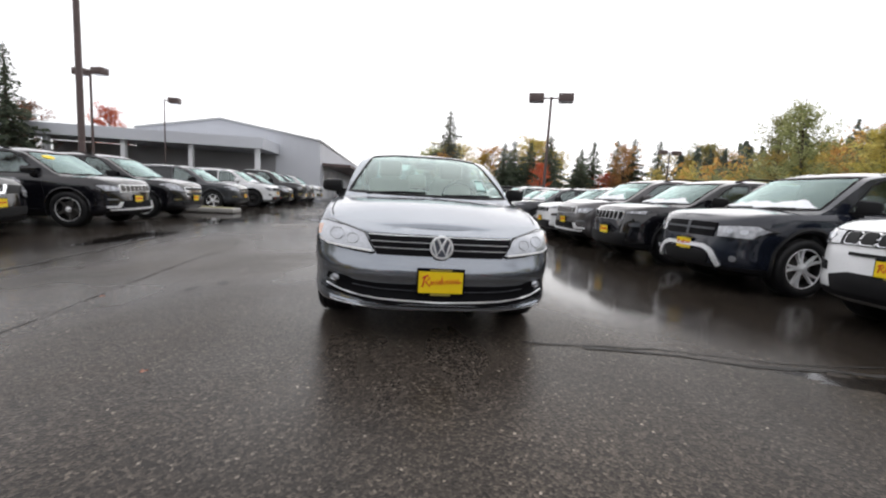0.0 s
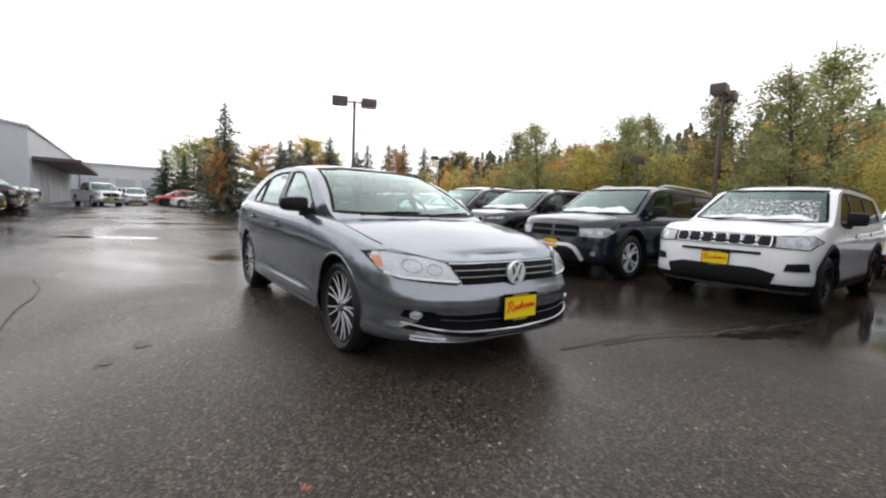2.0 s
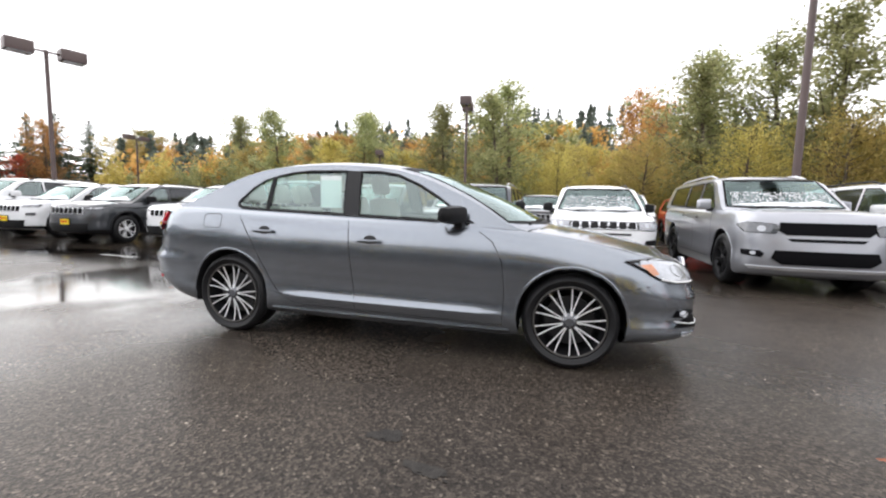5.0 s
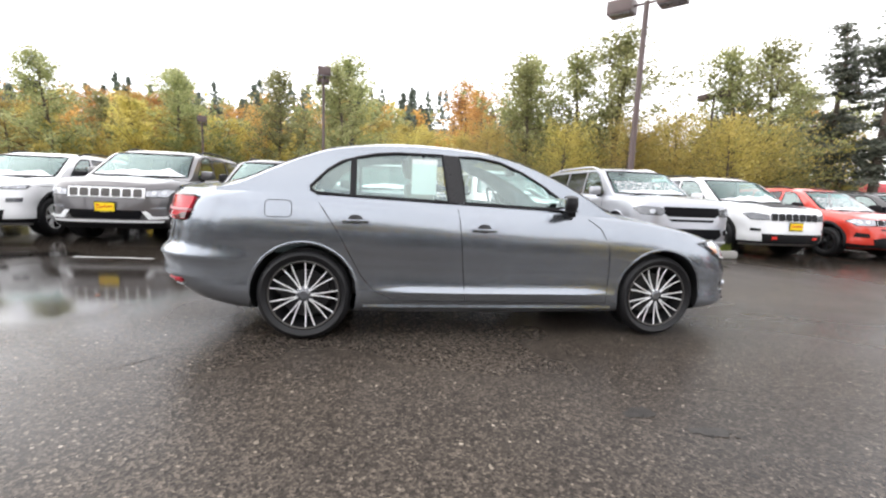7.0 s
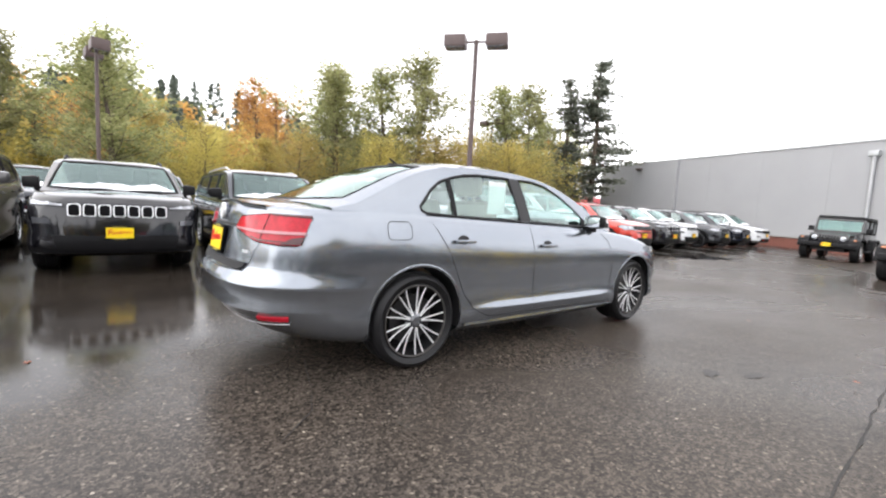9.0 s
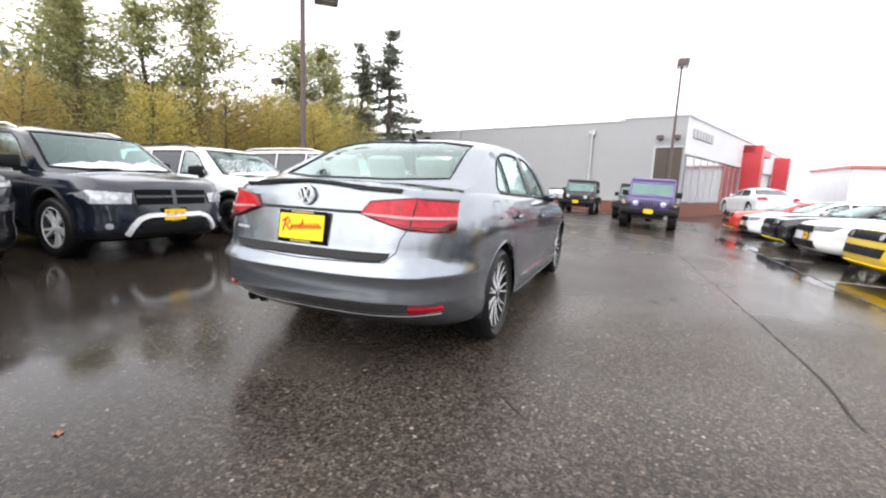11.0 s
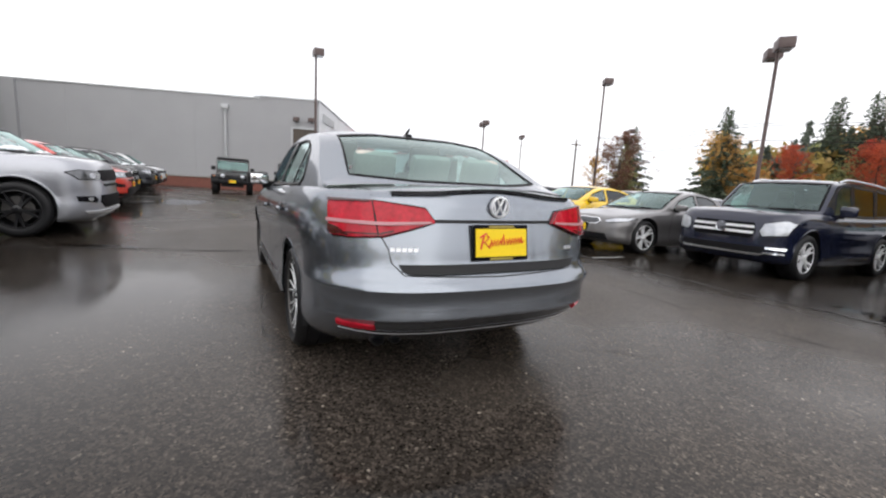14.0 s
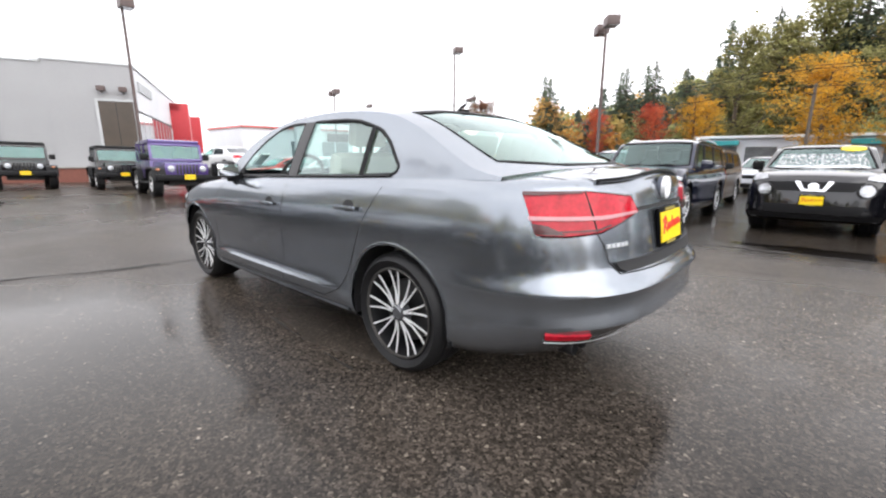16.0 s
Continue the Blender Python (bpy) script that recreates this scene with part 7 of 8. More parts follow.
part("downpipe", tube([(5.58, 0.13, 0.5), (5.58, 0.13, 4.75)], 0.085, 10), M["pale_metal"], root)
part("downpipe_head", box(5.38, 5.78, 0.0, 0.27, 4.66, 4.93, 0.02), M["pale_metal"], root)
part("wall_lamp", box(20.1, 20.6, 0.0, 0.3, 4.92, 5.04, 0.03), M["pole_paint"], root)
door = part("double_door", box(0.12, 1.58, 0.062, 0.12, -0.3, 3.76, 0.01), M["dark_door"], root, smooth=0)
part("door_frame", box(1.58, 1.70, 0.062, 0.17, -0.3, 3.86), M["pale_metal"], door, smooth=0)
part("door_head", box(0.06, 1.58, 0.062, 0.17, 3.76, 3.86), M["pale_metal"], door, smooth=0)
part("door_gap", box(0.84, 0.87, 0.12, 0.126, -0.2, 3.74), M["gap"], door, smooth=0)
for x in (0.45, 1.35):
    fl = part("floodlight", box(x - 0.18, x + 0.18, 0.2, 0.5, 4.22, 4.46, 0.03), M["pole_paint"], root)
    part("bracket", tube([(x, 0.05, 4.16), (x, 0.35, 4.22)], 0.03, 6), M["pole_paint"], fl)
# slanting showroom front
ang = math.atan2(-38.8, -15.8)
t = Matrix.Translation((-4.40, -25.1, 0)) @ Matrix.Rotation(ang, 4, "Z")


def front_box(name, a0, a1, z0, z1, out0, out1, material, parent, label=""):
    return part(name, box(a0, a1, -out1, -out0, z0, z1, 0, turn=t), material, parent, label, 0)


front = tagged(thing("showroom", "pale showroom front with red portal panels", "building"), kind="thing")
front_box("wall", 0.0, 42.0, 3.4, 5.55, -4.0, 0.0, M["wall_white"], front)
front_box("wall_low", 0.0, 42.0, -0.4, 0.5, -4.0, 0.05, M["brick_base"], front)
front_box("backing", 0.1, 42.0, 0.5, 3.4, -4.0, -0.25, M["wall_white"], front)
for k in range(9):
    a = 0.5 + k * 1.5
    front_box("shop_window", a, a + 1.45, 0.55, 3.3, -0.10, -0.02, M["shop_glass"], front)
    front_box("mullion", a + 1.45, a + 1.5, 0.5, 3.4, -0.10, 0.0, M["pale_metal"], front)
for a in (14.6, 29.0):
    front_box("red_portal", a, a + 1.1, 0.0, 5.2, 0.0, 1.3, M["red_panel"], front)
    front_box("red_portal", a, a + 7.0, 4.6, 5.2, 0.0, 0.8, M["red_panel"], front) if a < 20 else None
for k in range(7):
    front_box("sign_bar", 1.1 + k * 0.62, 1.5 + k * 0.62, 4.45, 4.95, 0.0, 0.10, M["pale_metal"], front)
for a in (17.4, 21.0, 32.0):
    front_box("sign_panel", a, a + 2.0, 3.4, 4.1, 0.0, 0.12, M["dark_door"], front)
front_box("coping", -0.05, 42.0, 5.55, 5.66, -4.0, 0.06, M["pale_metal"], front)

# ---- long gabled hall with a canopy ----
hall = tagged(thing("gabled_hall", "pale grey gabled metal hall with a deep canopy", "building"), kind="thing")
hb = bmesh.new()
x0, x1, y0, y1 = -21.0, -6.64, 33.0, 75.0
prof = [(x0, 0), (x1, 0), (x1, 4.85), (-14.6, 6.05), (x0, 4.9)]
fr_, bk_ = [hb.verts.new((x, y0, z)) for x, z in prof], [hb.verts.new((x, y1, z)) for x, z in prof]
hb.faces.new(fr_)
hb.faces.new(bk_)
for i in range(5):
    hb.faces.new((fr_[i], fr_[(i + 1) % 5], bk_[(i + 1) % 5], bk_[i]))
part("wall", hb, M["wall_light"], hall, smooth=0)
rb = bmesh.new()
for (xa, za), (xb, zb) in (((x0 - 0.1, 4.88), (-14.6, 6.05)), ((-14.6, 6.05), (x1 + 0.1, 4.83))):
    vs = [rb.verts.new((x, y, z + d)) for d in (0.0, 0.14) for x, y, z in ((xa, y0 - 0.12, za), (xb, y0 - 0.12, zb), (xb, y1, zb), (xa, y1, za))]
    for q in ((0, 1, 2, 3), (4, 5, 6, 7), (0, 1, 5, 4), (1, 2, 6, 5), (2, 3, 7, 6), (3, 0, 4, 7)):
        rb.faces.new([vs[i] for i in q])
part("roof", rb, M["pale_metal"], hall, smooth=0)
part("canopy", box(-27.0, -9.9, 28.2, 33.0, 3.55, 4.35, 0.02), M["wall_light"], hall, smooth=0)
for x in (-24.5, -19.5, -15.0, -10.4):
    part("column", box(x - 0.16, x + 0.16, 28.6, 28.92, 0, 3.55, 0.02), M["wall_white"], hall, smooth=0)
part("dark_front", box(-27.0, -10.2, 32.85, 32.98, 0.3, 3.5), M["wall_grey"], hall, smooth=0)
for k in range(22):
    x = -20.6 + k * 0.64
    part("siding_rib", box(x - 0.02, x + 0.02, 32.965, 33.0, 3.6, 4.85 if x > -10 or x < -20 else 5.0), M["wall_light"], hall, smooth=0)
part("side_canopy", box(-6.6, -4.2, 34.0, 60.0, 2.9, 3.15, 0.02), M["pole_paint"], hall, smooth=0)
for k in range(7):
    part("side_bay", box(-6.63, -6.60, 34.5 + k * 3.4, 37.2 + k * 3.4, 0.1, 2.7), M["wall_white"], hall, smooth=0)
# far buildings
shed = thing("white_shed", "long low white shed by the trees", "building")
part("wall", box(9.0, 30.0, 62.0, 70.0, 0, 2.9), M["wall_white"], shed, smooth=0)
part("roof", box(8.6, 30.4, 61.6, 70.4, 2.9, 3.3, 0.05), M["wall_light"], shed, smooth=0)
M["store_red"] = mat("pale_red_panel", (0.60, 0.16, 0.15), 0.5, var=0.08)
store = thing("white_store", "far white store with a red roof band", "building")
part("wall", box(-42, -24, -70, -58, 0, 5.0), M["wall_white"], store, smooth=0)
part("roof_band", box(-42.2, -23.8, -70.2, -57.7, 4.72, 5.0), M["store_red"], store, smooth=0)
part("entrance_tower", box(-35.5, -31.5, -57.9, -57.0, 0, 6.6), M["wall_white"], store, smooth=0)
part("sign_disc", add_lathe(bmesh.new(), [(0.0, 0.0), (0.8, 0.0), (0.85, -0.1)], 20), M["store_red"], store).matrix_basis = pose(-33.5, -56.95, 5.6, 0, 0, 90)
for k in range(4):
    part("shop_window", box(-41 + k * 2.6, -38.8 + k * 2.6, -57.98, -57.92, 0.4, 3.0), M["shop_glass"], store, smooth=0)
row = thing("street_shops", "low grey shops with teal awnings across the road", "building")
part("wall", box(-62, -56, -10, 24, -0.4, 2.95), M["wall_light"], row, smooth=0)
part("roof", box(-62.4, -55.4, -10.4, 24.4, 2.95, 3.2), M["wall_white"], row, smooth=0)
M["teal"] = mat("teal_awning", (0.03, 0.28, 0.30), 0.6)
for y in (-9, 3, 12):
    part("awning", box(-55.6, -54.8, y, y + 3, 2.15, 2.65, 0.05), M["teal"], row, smooth=0)
for k in range(9):
    part("shop_window", box(-56.0, -55.9, -9 + k * 3.6, -6.2 + k * 3.6, 0.4, 2.0), M["shop_glass"], row, smooth=0)
barn = thing("red_roof_house", "low house with a red roof behind the trees", "building")
part("wall", box(27, 36, -44, -36, 0, 2.0), M["wall_white"], barn, smooth=0)
part("roof", box(26.5, 36.5, -44.5, -35.5, 2.0, 3.2, 0.4), M["red_panel"], barn, smooth=0)

depot = thing("white_depot", "far white depot with roller doors", "building")
part("wall", box(-6.5, 3.0, 71, 82, 0, 4.7), M["wall_white"], depot, smooth=0)
part("roof", box(-6.7, 3.2, 70.8, 82, 4.7, 4.95), M["wall_light"], depot, smooth=0)
for k in range(3):
    part("roller_door", box(-5.6 + k * 2.9, -3.4 + k * 2.9, 70.95, 71.0, 0.1, 3.0), M["wall_light"], depot, smooth=0)
annex = thing("grey_annex", "low grey annex beside the white depot", "building")
part("wall", box(-14.0, -6.6, 66, 80, 0, 3.4), M["wall_light"], annex, smooth=0)
part("roof", box(-14.2, -6.5, 65.8, 80, 3.4, 3.6), M["wall_white"], annex, smooth=0)
# utility poles and wires along the road
for y, z in ((-46, 8.4), (0.2, 7.2), (22, 8.4), (46, 8.4)):
    up = thing("utility_pole", "grey wooden utility pole with a crossarm", "pole", "utility poles", pose(-46, y, 0))
    part("pole", tube([(0, 0, 0), (0, 0, z)], [0.16, 0.11], 8), M["bark"], up)
    part("crossarm", box(-1.0, 1.0, -0.06, 0.06, z - 0.8, z - 0.65), M["bark"], up)
for dx, z in ((-0.9, 7.8), (0.9, 7.8), (0.0, 6.3)):
    pts = []
    for y in range(-60, 61, 3):
        sag = 0.35 * math.cos(y / 22.0 * 2 * math.pi)
        pts.append((-46 + dx, y, z + sag))
    tagged(part("overhead_wire", tube(pts, 0.030, 4), M["gap"], None), "sagging black overhead wire along the road", "wire", "overhead wires")

# ---- trees ----
def leaf_material(name, low, high, hue=(0.465, 0.512)):
    m = bpy.data.materials.new(name)
    m.use_nodes = True
    n, l = m.node_tree.nodes, m.node_tree.links
    p = n["Principled BSDF"]
    geo, info = n.new("ShaderNodeNewGeometry"), n.new("ShaderNodeObjectInfo")
    r = ramp_node(n, [(0.0, low), (1.0, high)])
    l.new(geo.outputs["Random Per Island"], r.inputs["Fac"])
    hsv = n.new("ShaderNodeHueSaturation")
    mr = n.new("ShaderNodeMapRange")
    mr.inputs["To Min"].default_value, mr.inputs["To Max"].default_value = 0.75, 1.2
    l.new(info.outputs["Random"], mr.inputs["Value"])
    l.new(mr.outputs["Result"], hsv.inputs["Value"])
    # boughs that have turned further than others, and a hue of each tree's own
    turn, no, mh = n.new("ShaderNodeTexCoord"), n.new("ShaderNodeTexNoise"), n.new("ShaderNodeMapRange")
    no.inputs["Scale"].default_value, no.inputs["Detail"].default_value = 0.55, 3.0
    l.new(turn.outputs["Object"], no.inputs["Vector"])
    both = n.new("ShaderNodeMath")
    both.operation = "MULTIPLY_ADD"
    both.inputs[1].default_value = 0.6
    l.new(info.outputs["Random"], both.inputs[0])
    l.new(no.outputs["Fac"], both.inputs[2])
    mh.inputs["From Min"].default_value, mh.inputs["From Max"].default_value = 0.3, 1.3
    mh.inputs["To Min"].default_value, mh.inputs["To Max"].default_value = hue
    l.new(both.outputs[0], mh.inputs["Value"])
    l.new(mh.outputs["Result"], hsv.inputs["Hue"])
    l.new(r.outputs["Color"], hsv.inputs["Color"])
    l.new(hsv.outputs["Color"], p.inputs["Base Color"])
    p.inputs["Roughness"].default_value = 0.6
    tr, add = n.new("ShaderNodeBsdfTranslucent"), n.new("ShaderNodeMixShader")
    add.inputs["Fac"].default_value = 0.66
    l.new(hsv.outputs["Color"], tr.inputs["Color"])
    l.new(p.outputs["BSDF"], add.inputs[1])
    l.new(tr.outputs["BSDF"], add.inputs[2])
    l.new(add.outputs["Shader"], n["Material Output"].inputs["Surface"])
    return m


M["leaf_green"] = leaf_material("green_leaves", (0.22, 0.25, 0.10), (0.44, 0.45, 0.22), (0.47, 0.515))
M["leaf_olive"] = leaf_material("olive_leaves", (0.15, 0.155, 0.060), (0.36, 0.335, 0.135), (0.475, 0.515))
M["leaf_gold"] = leaf_material("gold_green_leaves", (0.39, 0.33, 0.085), (0.64, 0.53, 0.18), (0.475, 0.515))
M["leaf_orange"] = leaf_material("orange_leaves", (0.48, 0.26, 0.075), (0.74, 0.46, 0.17), (0.485, 0.515))
M["leaf_yellow"] = leaf_material("yellow_leaves", (0.45, 0.255, 0.03), (0.78, 0.50, 0.07), (0.48, 0.505))
M["leaf_red"] = leaf_material("red_leaves", (0.42, 0.06, 0.04), (0.78, 0.17, 0.10), (0.495, 0.525))
M["leaf_plum"] = leaf_material("plum_leaves", (0.165, 0.095, 0.058), (0.34, 0.215, 0.12))
M["needle"] = leaf_material("dark_needles", (0.062, 0.088, 0.064), (0.165, 0.205, 0.135))
# paler copy of the needles: distance haze put into the hill conifers' colour
M["hazed_needle"] = leaf_material("hazed_needles", (0.12, 0.15, 0.125), (0.22, 0.26, 0.21))
M["needle_grey"] = leaf_material("grey_needles", (0.13, 0.15, 0.12), (0.27, 0.29, 0.23))
M["needle_blue"] = leaf_material("blue_needles", (0.075, 0.112, 0.12), (0.195, 0.255, 0.255))


def add_leaf(verts, faces, c, d, size, rng, flat=0.5):
    """One leaf spray: a small bent quad at c, lying roughly along d."""
    u = Vector((rng.uniform(-1, 1), rng.uniform(-1, 1), rng.uniform(-1, 1) * flat)).normalized()
    v = u.cross(Vector((rng.uniform(-1, 1), rng.uniform(-1, 1), rng.uniform(-1, 1)))).normalized()
    a, b = size * rng.uniform(0.6, 1.3), size * rng.uniform(0.4, 0.9)
    k = len(verts)
    verts += [c - u * a - v * b * 0.3, c - v * b, c + u * a, c + v * b]
    faces.append((k, k + 1, k + 2, k + 3))


def tree_proto(kind, seed, leaf, height, count):
    rng = random.Random(seed)
    wood, verts, faces = bmesh.new(), [], []
    H = height

    def puff(s):
        return Vector([max(-1.7, min(1.7, rng.gauss(0, 1))) * s for _ in range(3)])

    if kind in ("fir", "slimfir"):
        wide = 0.34 if kind == "fir" else 0.20
        add_tube(wood, [(0, 0, 0), (0, 0, H * 0.5), (0, 0, H)], [H * 0.016, H * 0.010, 0.01], 7)
        levels = 30
        for k in range(levels):
            z = H * (0.08 + 0.90 * k / levels)
            reach = (H - z) * wide * (0.78 + 0.3 * math.sin(k * 2.1)) + 0.04
            arms = 9 if k < levels * 0.6 else 6
            for j in range(arms):
                a = 2 * math.pi * (j + rng.random()) / arms
                r = reach * rng.uniform(0.62, 1.12)
                tip = Vector((math.cos(a) * r, math.sin(a) * r, z - r * rng.uniform(0.10, 0.36)))
                if r > 0.5:
                    add_tube(wood, [(0, 0, z), tip], [0.03, 0.008], 3, False)
                n = max(7, int(count * (r + 0.2) / 380))
                for i in range(n):
                    s = rng.random() ** 0.7
                    droop = Vector((0, 0, -0.16 * s * rng.random()))
                    add_leaf(verts, faces, Vector((0, 0, z)).lerp(tip, s) + puff(0.05 + 0.06 * (1 - s)) + droop, tip, 0.065 + 0.03 * min(2.0, r), rng, 0.5)
    elif kind == "pine":
        lean = rng.uniform(-0.3, 0.3)
        trunk = [Vector((lean * (z / H) ** 2, 0.12 * math.sin(z), z)) for z in (0, H * 0.3, H * 0.6, H * 0.85, H)]
        add_tube(wood, trunk, [H * 0.014, H * 0.012, H * 0.009, H * 0.005, 0.015], 7)
        for k in range(90):
            q = rng.random() ** 0.9
            z = H * (0.22 + 0.78 * q)
            base = Vector((lean * (z / H) ** 2, 0.12 * math.sin(z), z))
            a = rng.uniform(0, 2 * math.pi)
            r = (0.25 + (H - z) * 0.23) * rng.uniform(0.35, 1.25) * (1.0 if z > 0.4 * H else 0.6)
            tip = base + Vector((math.cos(a) * r, math.sin(a) * r, rng.uniform(-0.35, 0.15) * r))
            add_tube(wood, [base, tip], [0.03, 0.008], 4, False)
            for i in range(int(count * (0.4 + r) / 150)):
                t = rng.random() ** 0.7
                d = puff(0.10 + 0.10 * t)
                d.z = d.z * 0.45 - 0.08 * rng.random()
                add_leaf(verts, faces, base.lerp(tip, t) + d, tip, 0.085, rng, 0.4)
    else:
        # trunk, limbs, twigs on each limb, and leaves round each twig
        if kind == "tall":
            lo, limbs, rise, twigs, sag = 0.08, 84, 0.62, 9, 0.0
        elif kind == "willow":
            lo, limbs, rise, twigs, sag = 0.30, 60, 0.55, 9, 0.42
        else:
            lo, limbs, rise, twigs, sag = 0.14, 74, 0.62, 8, 0.0
        bend = [rng.uniform(-0.2, 0.2) for _ in range(2)]
        spine = lambda z: Vector((bend[0] * math.sin(z * 0.45), bend[1] * math.sin(z * 0.38 + 1), z))
        add_tube(wood, [spine(H * t) for t in (0, 0.25, 0.5, 0.75, 0.99)], [H * 0.017, H * 0.013, H * 0.008, H * 0.004, 0.012], 7)
        lumps = [rng.uniform(0, 6.28) for _ in range(4)]
        leaves = count // (limbs * twigs)
        for k in range(limbs):
            q = (k + rng.random()) / limbs
            a = rng.uniform(0, 2 * math.pi)
            if kind == "tall":
                # widest low down, a feathery spire above
                fat = 0.34 * (1 - q) ** 0.8 + 0.03
                fat *= 0.72 + 0.34 * math.sin(9 * q + lumps[0]) * math.sin(a + lumps[2]) + 0.2 * math.sin(3 * a + lumps[1])
                r = H * fat * rng.uniform(0.5, 1.35)
            else:
                fat = (0.30 if kind == "round" else 0.46) * math.sin(math.pi * (0.20 + 0.72 * q)) ** 0.75
                fat *= 0.9 + 0.22 * math.sin(2 * a + lumps[1] + 4 * q) + 0.14 * math.sin(5 * a + lumps[3])
                r = H * fat * rng.uniform(0.55, 1.12)
            base = spine(H * (lo + (0.90 - lo) * q))
            tip = base + Vector((math.cos(a) * r, math.sin(a) * r, r * rise * rng.uniform(0.5, 1.4)))
            tip.z = min(tip.z, H * 1.02)
            mid = base.lerp(tip, 0.5) + Vector((0, 0, -r * 0.06))
            add_tube(wood, [base, mid, tip], [H * 0.0030, H * 0.0018, 0.004], 3, False)
            for w in range(twigs):
                t = 0.18 + 0.86 * (w + rng.random()) / twigs
                c = base.lerp(tip, t) + puff(H * 0.016)
                out = (Vector((math.cos(a), math.sin(a), 0.5)) + puff(0.7)).normalized() * H * rng.uniform(0.018, 0.055)
                thin = 1.0 if kind != "tall" else 1.25 - 0.75 * q * rng.random()
                for i in range(int(leaves * rng.uniform(0.5, 1.5) * thin)):
                    p = c + out * rng.uniform(-0.4, 1.1) + puff(H * 0.011)
                    if sag:
                        p.z = max(0.25, p.z - rng.random() ** 1.4 * H * sag * t)
                    add_leaf(verts, faces, p, tip, 0.074, rng, 0.8 if not sag else 2.6)
    me = bpy.data.meshes.new("crown")
    me.from_pydata([tuple(v) for v in verts], [], faces)
    me.materials.append(leaf)
    return mesh_from(wood, "trunk", M["bark"]), me, H


PROTO = {}


def tree(kind, leaf_name, x, y, h, label, category="tree", count=9600, seed=0, wide=1.0):
    key = (kind, leaf_name, seed % 3)
    if key not in PROTO:
        PROTO[key] = tree_proto(kind, sum(map(ord, kind + leaf_name)) + seed, M[leaf_name], 10.0, count)
    trunk, crown, base = PROTO[key]
    k = h / base
    if kind == "tall":
        wide *= 1.3
    root = thing("tree", label, category, at=pose(x, y, 0, 0, 0, (x * 37 + y * 91) % 360) @ Matrix.Diagonal((k * wide, k * wide, k, 1)))
    for name, me in (("trunk", trunk), ("crown", crown)):
        ob = new(name, me)
        ob.parent = root


GREEN, GOLD = "tall broadleaf tree with thinning green leaves", "tall broadleaf tree turning gold"
FIR, RED = "dark green fir with drooping branches", "round maple with red autumn leaves"
for x, y, h in ((23.5, 18.6, 8.2), (25.6, 6.9, 8.6), (23.2, 2.9, 8.6), (22.7, -8.3, 9.6), (19.0, -19.4, 10.4), (30.3, 27.2, 9.6), (25.9, 12.8, 8.3), (37.2, 17.2, 10.9)):
    tree("tall", "leaf_green", x, y, h, GREEN, wide=1.0)
for x, y, h in ((23.3, -12.0, 10.8), (21.2, -13.8, 11.6), (19.0, -22.0, 11.0), (26.1, -9.6, 11.2), (28.4, 2.6, 10.7)):
    tree("tall", "leaf_green", x, y, h, GREEN, seed=1, wide=1.1)
for x, y, h in ((24.0, 14.5, 7.6), (32.7, 19.0, 10.2), (27.5, 10.5, 7.0), (26.5, -1.5, 7.2), (25.5, -5.0, 6.6), (24.5, -16.0, 7.5), (29.0, 23.0, 7.2), (34.0, 33.0, 7.5), (27.0, -20.0, 7.5), (21.5, -25.5, 6.0), (29, 14.5, 7.4), (28.0, 18.0, 8.4), (30.5, 6.0, 8.6), (31.0, -3.0, 8.0), (29.5, -12.5, 8.6), (26.0, -24.0, 8.0), (33.0, 0.5, 9.0), (34.0, -14.0, 9.0), (31.5, 10.0, 8.0), (24.8, 21.5, 6.8), (35, 27, 8.0)):
    tree("round" if int(x * 10) % 3 else "tall", "leaf_gold" if int(y * 10) % 4 else "leaf_green", x, y, h * 0.78, GOLD, wide=1.25, seed=int(x))
for x, y, h in ((40.3, -8.2, 12.4), (36.4, -8.9, 10.6), (38.0, 13.0, 8.0), (37.0, 22.0, 8.0), (33.4, 56.9, 10.4), (42.0, 4.0, 9.0), (30.0, 16.0, 7.2), (31.5, 21.0, 7.6), (29.5, 9.0, 6.6), (33.0, 25.0, 7.0), (35.0, 6.0, 7.4)):
    tree("round", "leaf_orange", x, y, h, "broad tree with orange autumn leaves", wide=1.0, seed=int(x))
for x, y, h in ((15.5, -16.4, 5.8), (18.6, -9.2, 5.2), (18.0, -12.6, 5.6), (20.5, -5.4, 5.0), (16.5, -19.0, 5.6), (21.5, -1.0, 4.6), (17.5, -15.0, 6.0)):
    tree("willow", "leaf_gold", x, y, h, "drooping willow with yellow-green leaves", seed=int(y), wide=1.25)
tree("pine", "needle_grey", 18.8, -26.4, 11.8, "tall thin pine with open crown", seed=1, wide=1.25)
tree("pine", "needle_grey", 16.9, -27.3, 12.8, "tall pine with a fuller crown beside the block building", seed=3, wide=1.45)
for x, y, h in ((21.3, -22.4, 9.0),):
    tree("slimfir", "needle_grey", x, y, h, "narrow conifer among broadleaf trees")
for x, y, h in ((16.3, 56.0, 9.6), (19.1, 57.2, 9.7), (18.6, 47.7, 9.4), (28.2, 59.8, 8.6), (14.3, 53.3, 8.8), (2.0, 55.5, 6.5), (3.9, 55.3, 6.0), (5.6, 56.0, 5.8), (24.0, 62.0, 8.0), (-25.5, 27.0, 9.6), (-31.0, 34.0, 8.0)):
    tree("fir", "needle", x, y, h, FIR, seed=int(x), wide=1.55 if x > 10 else 1.2)
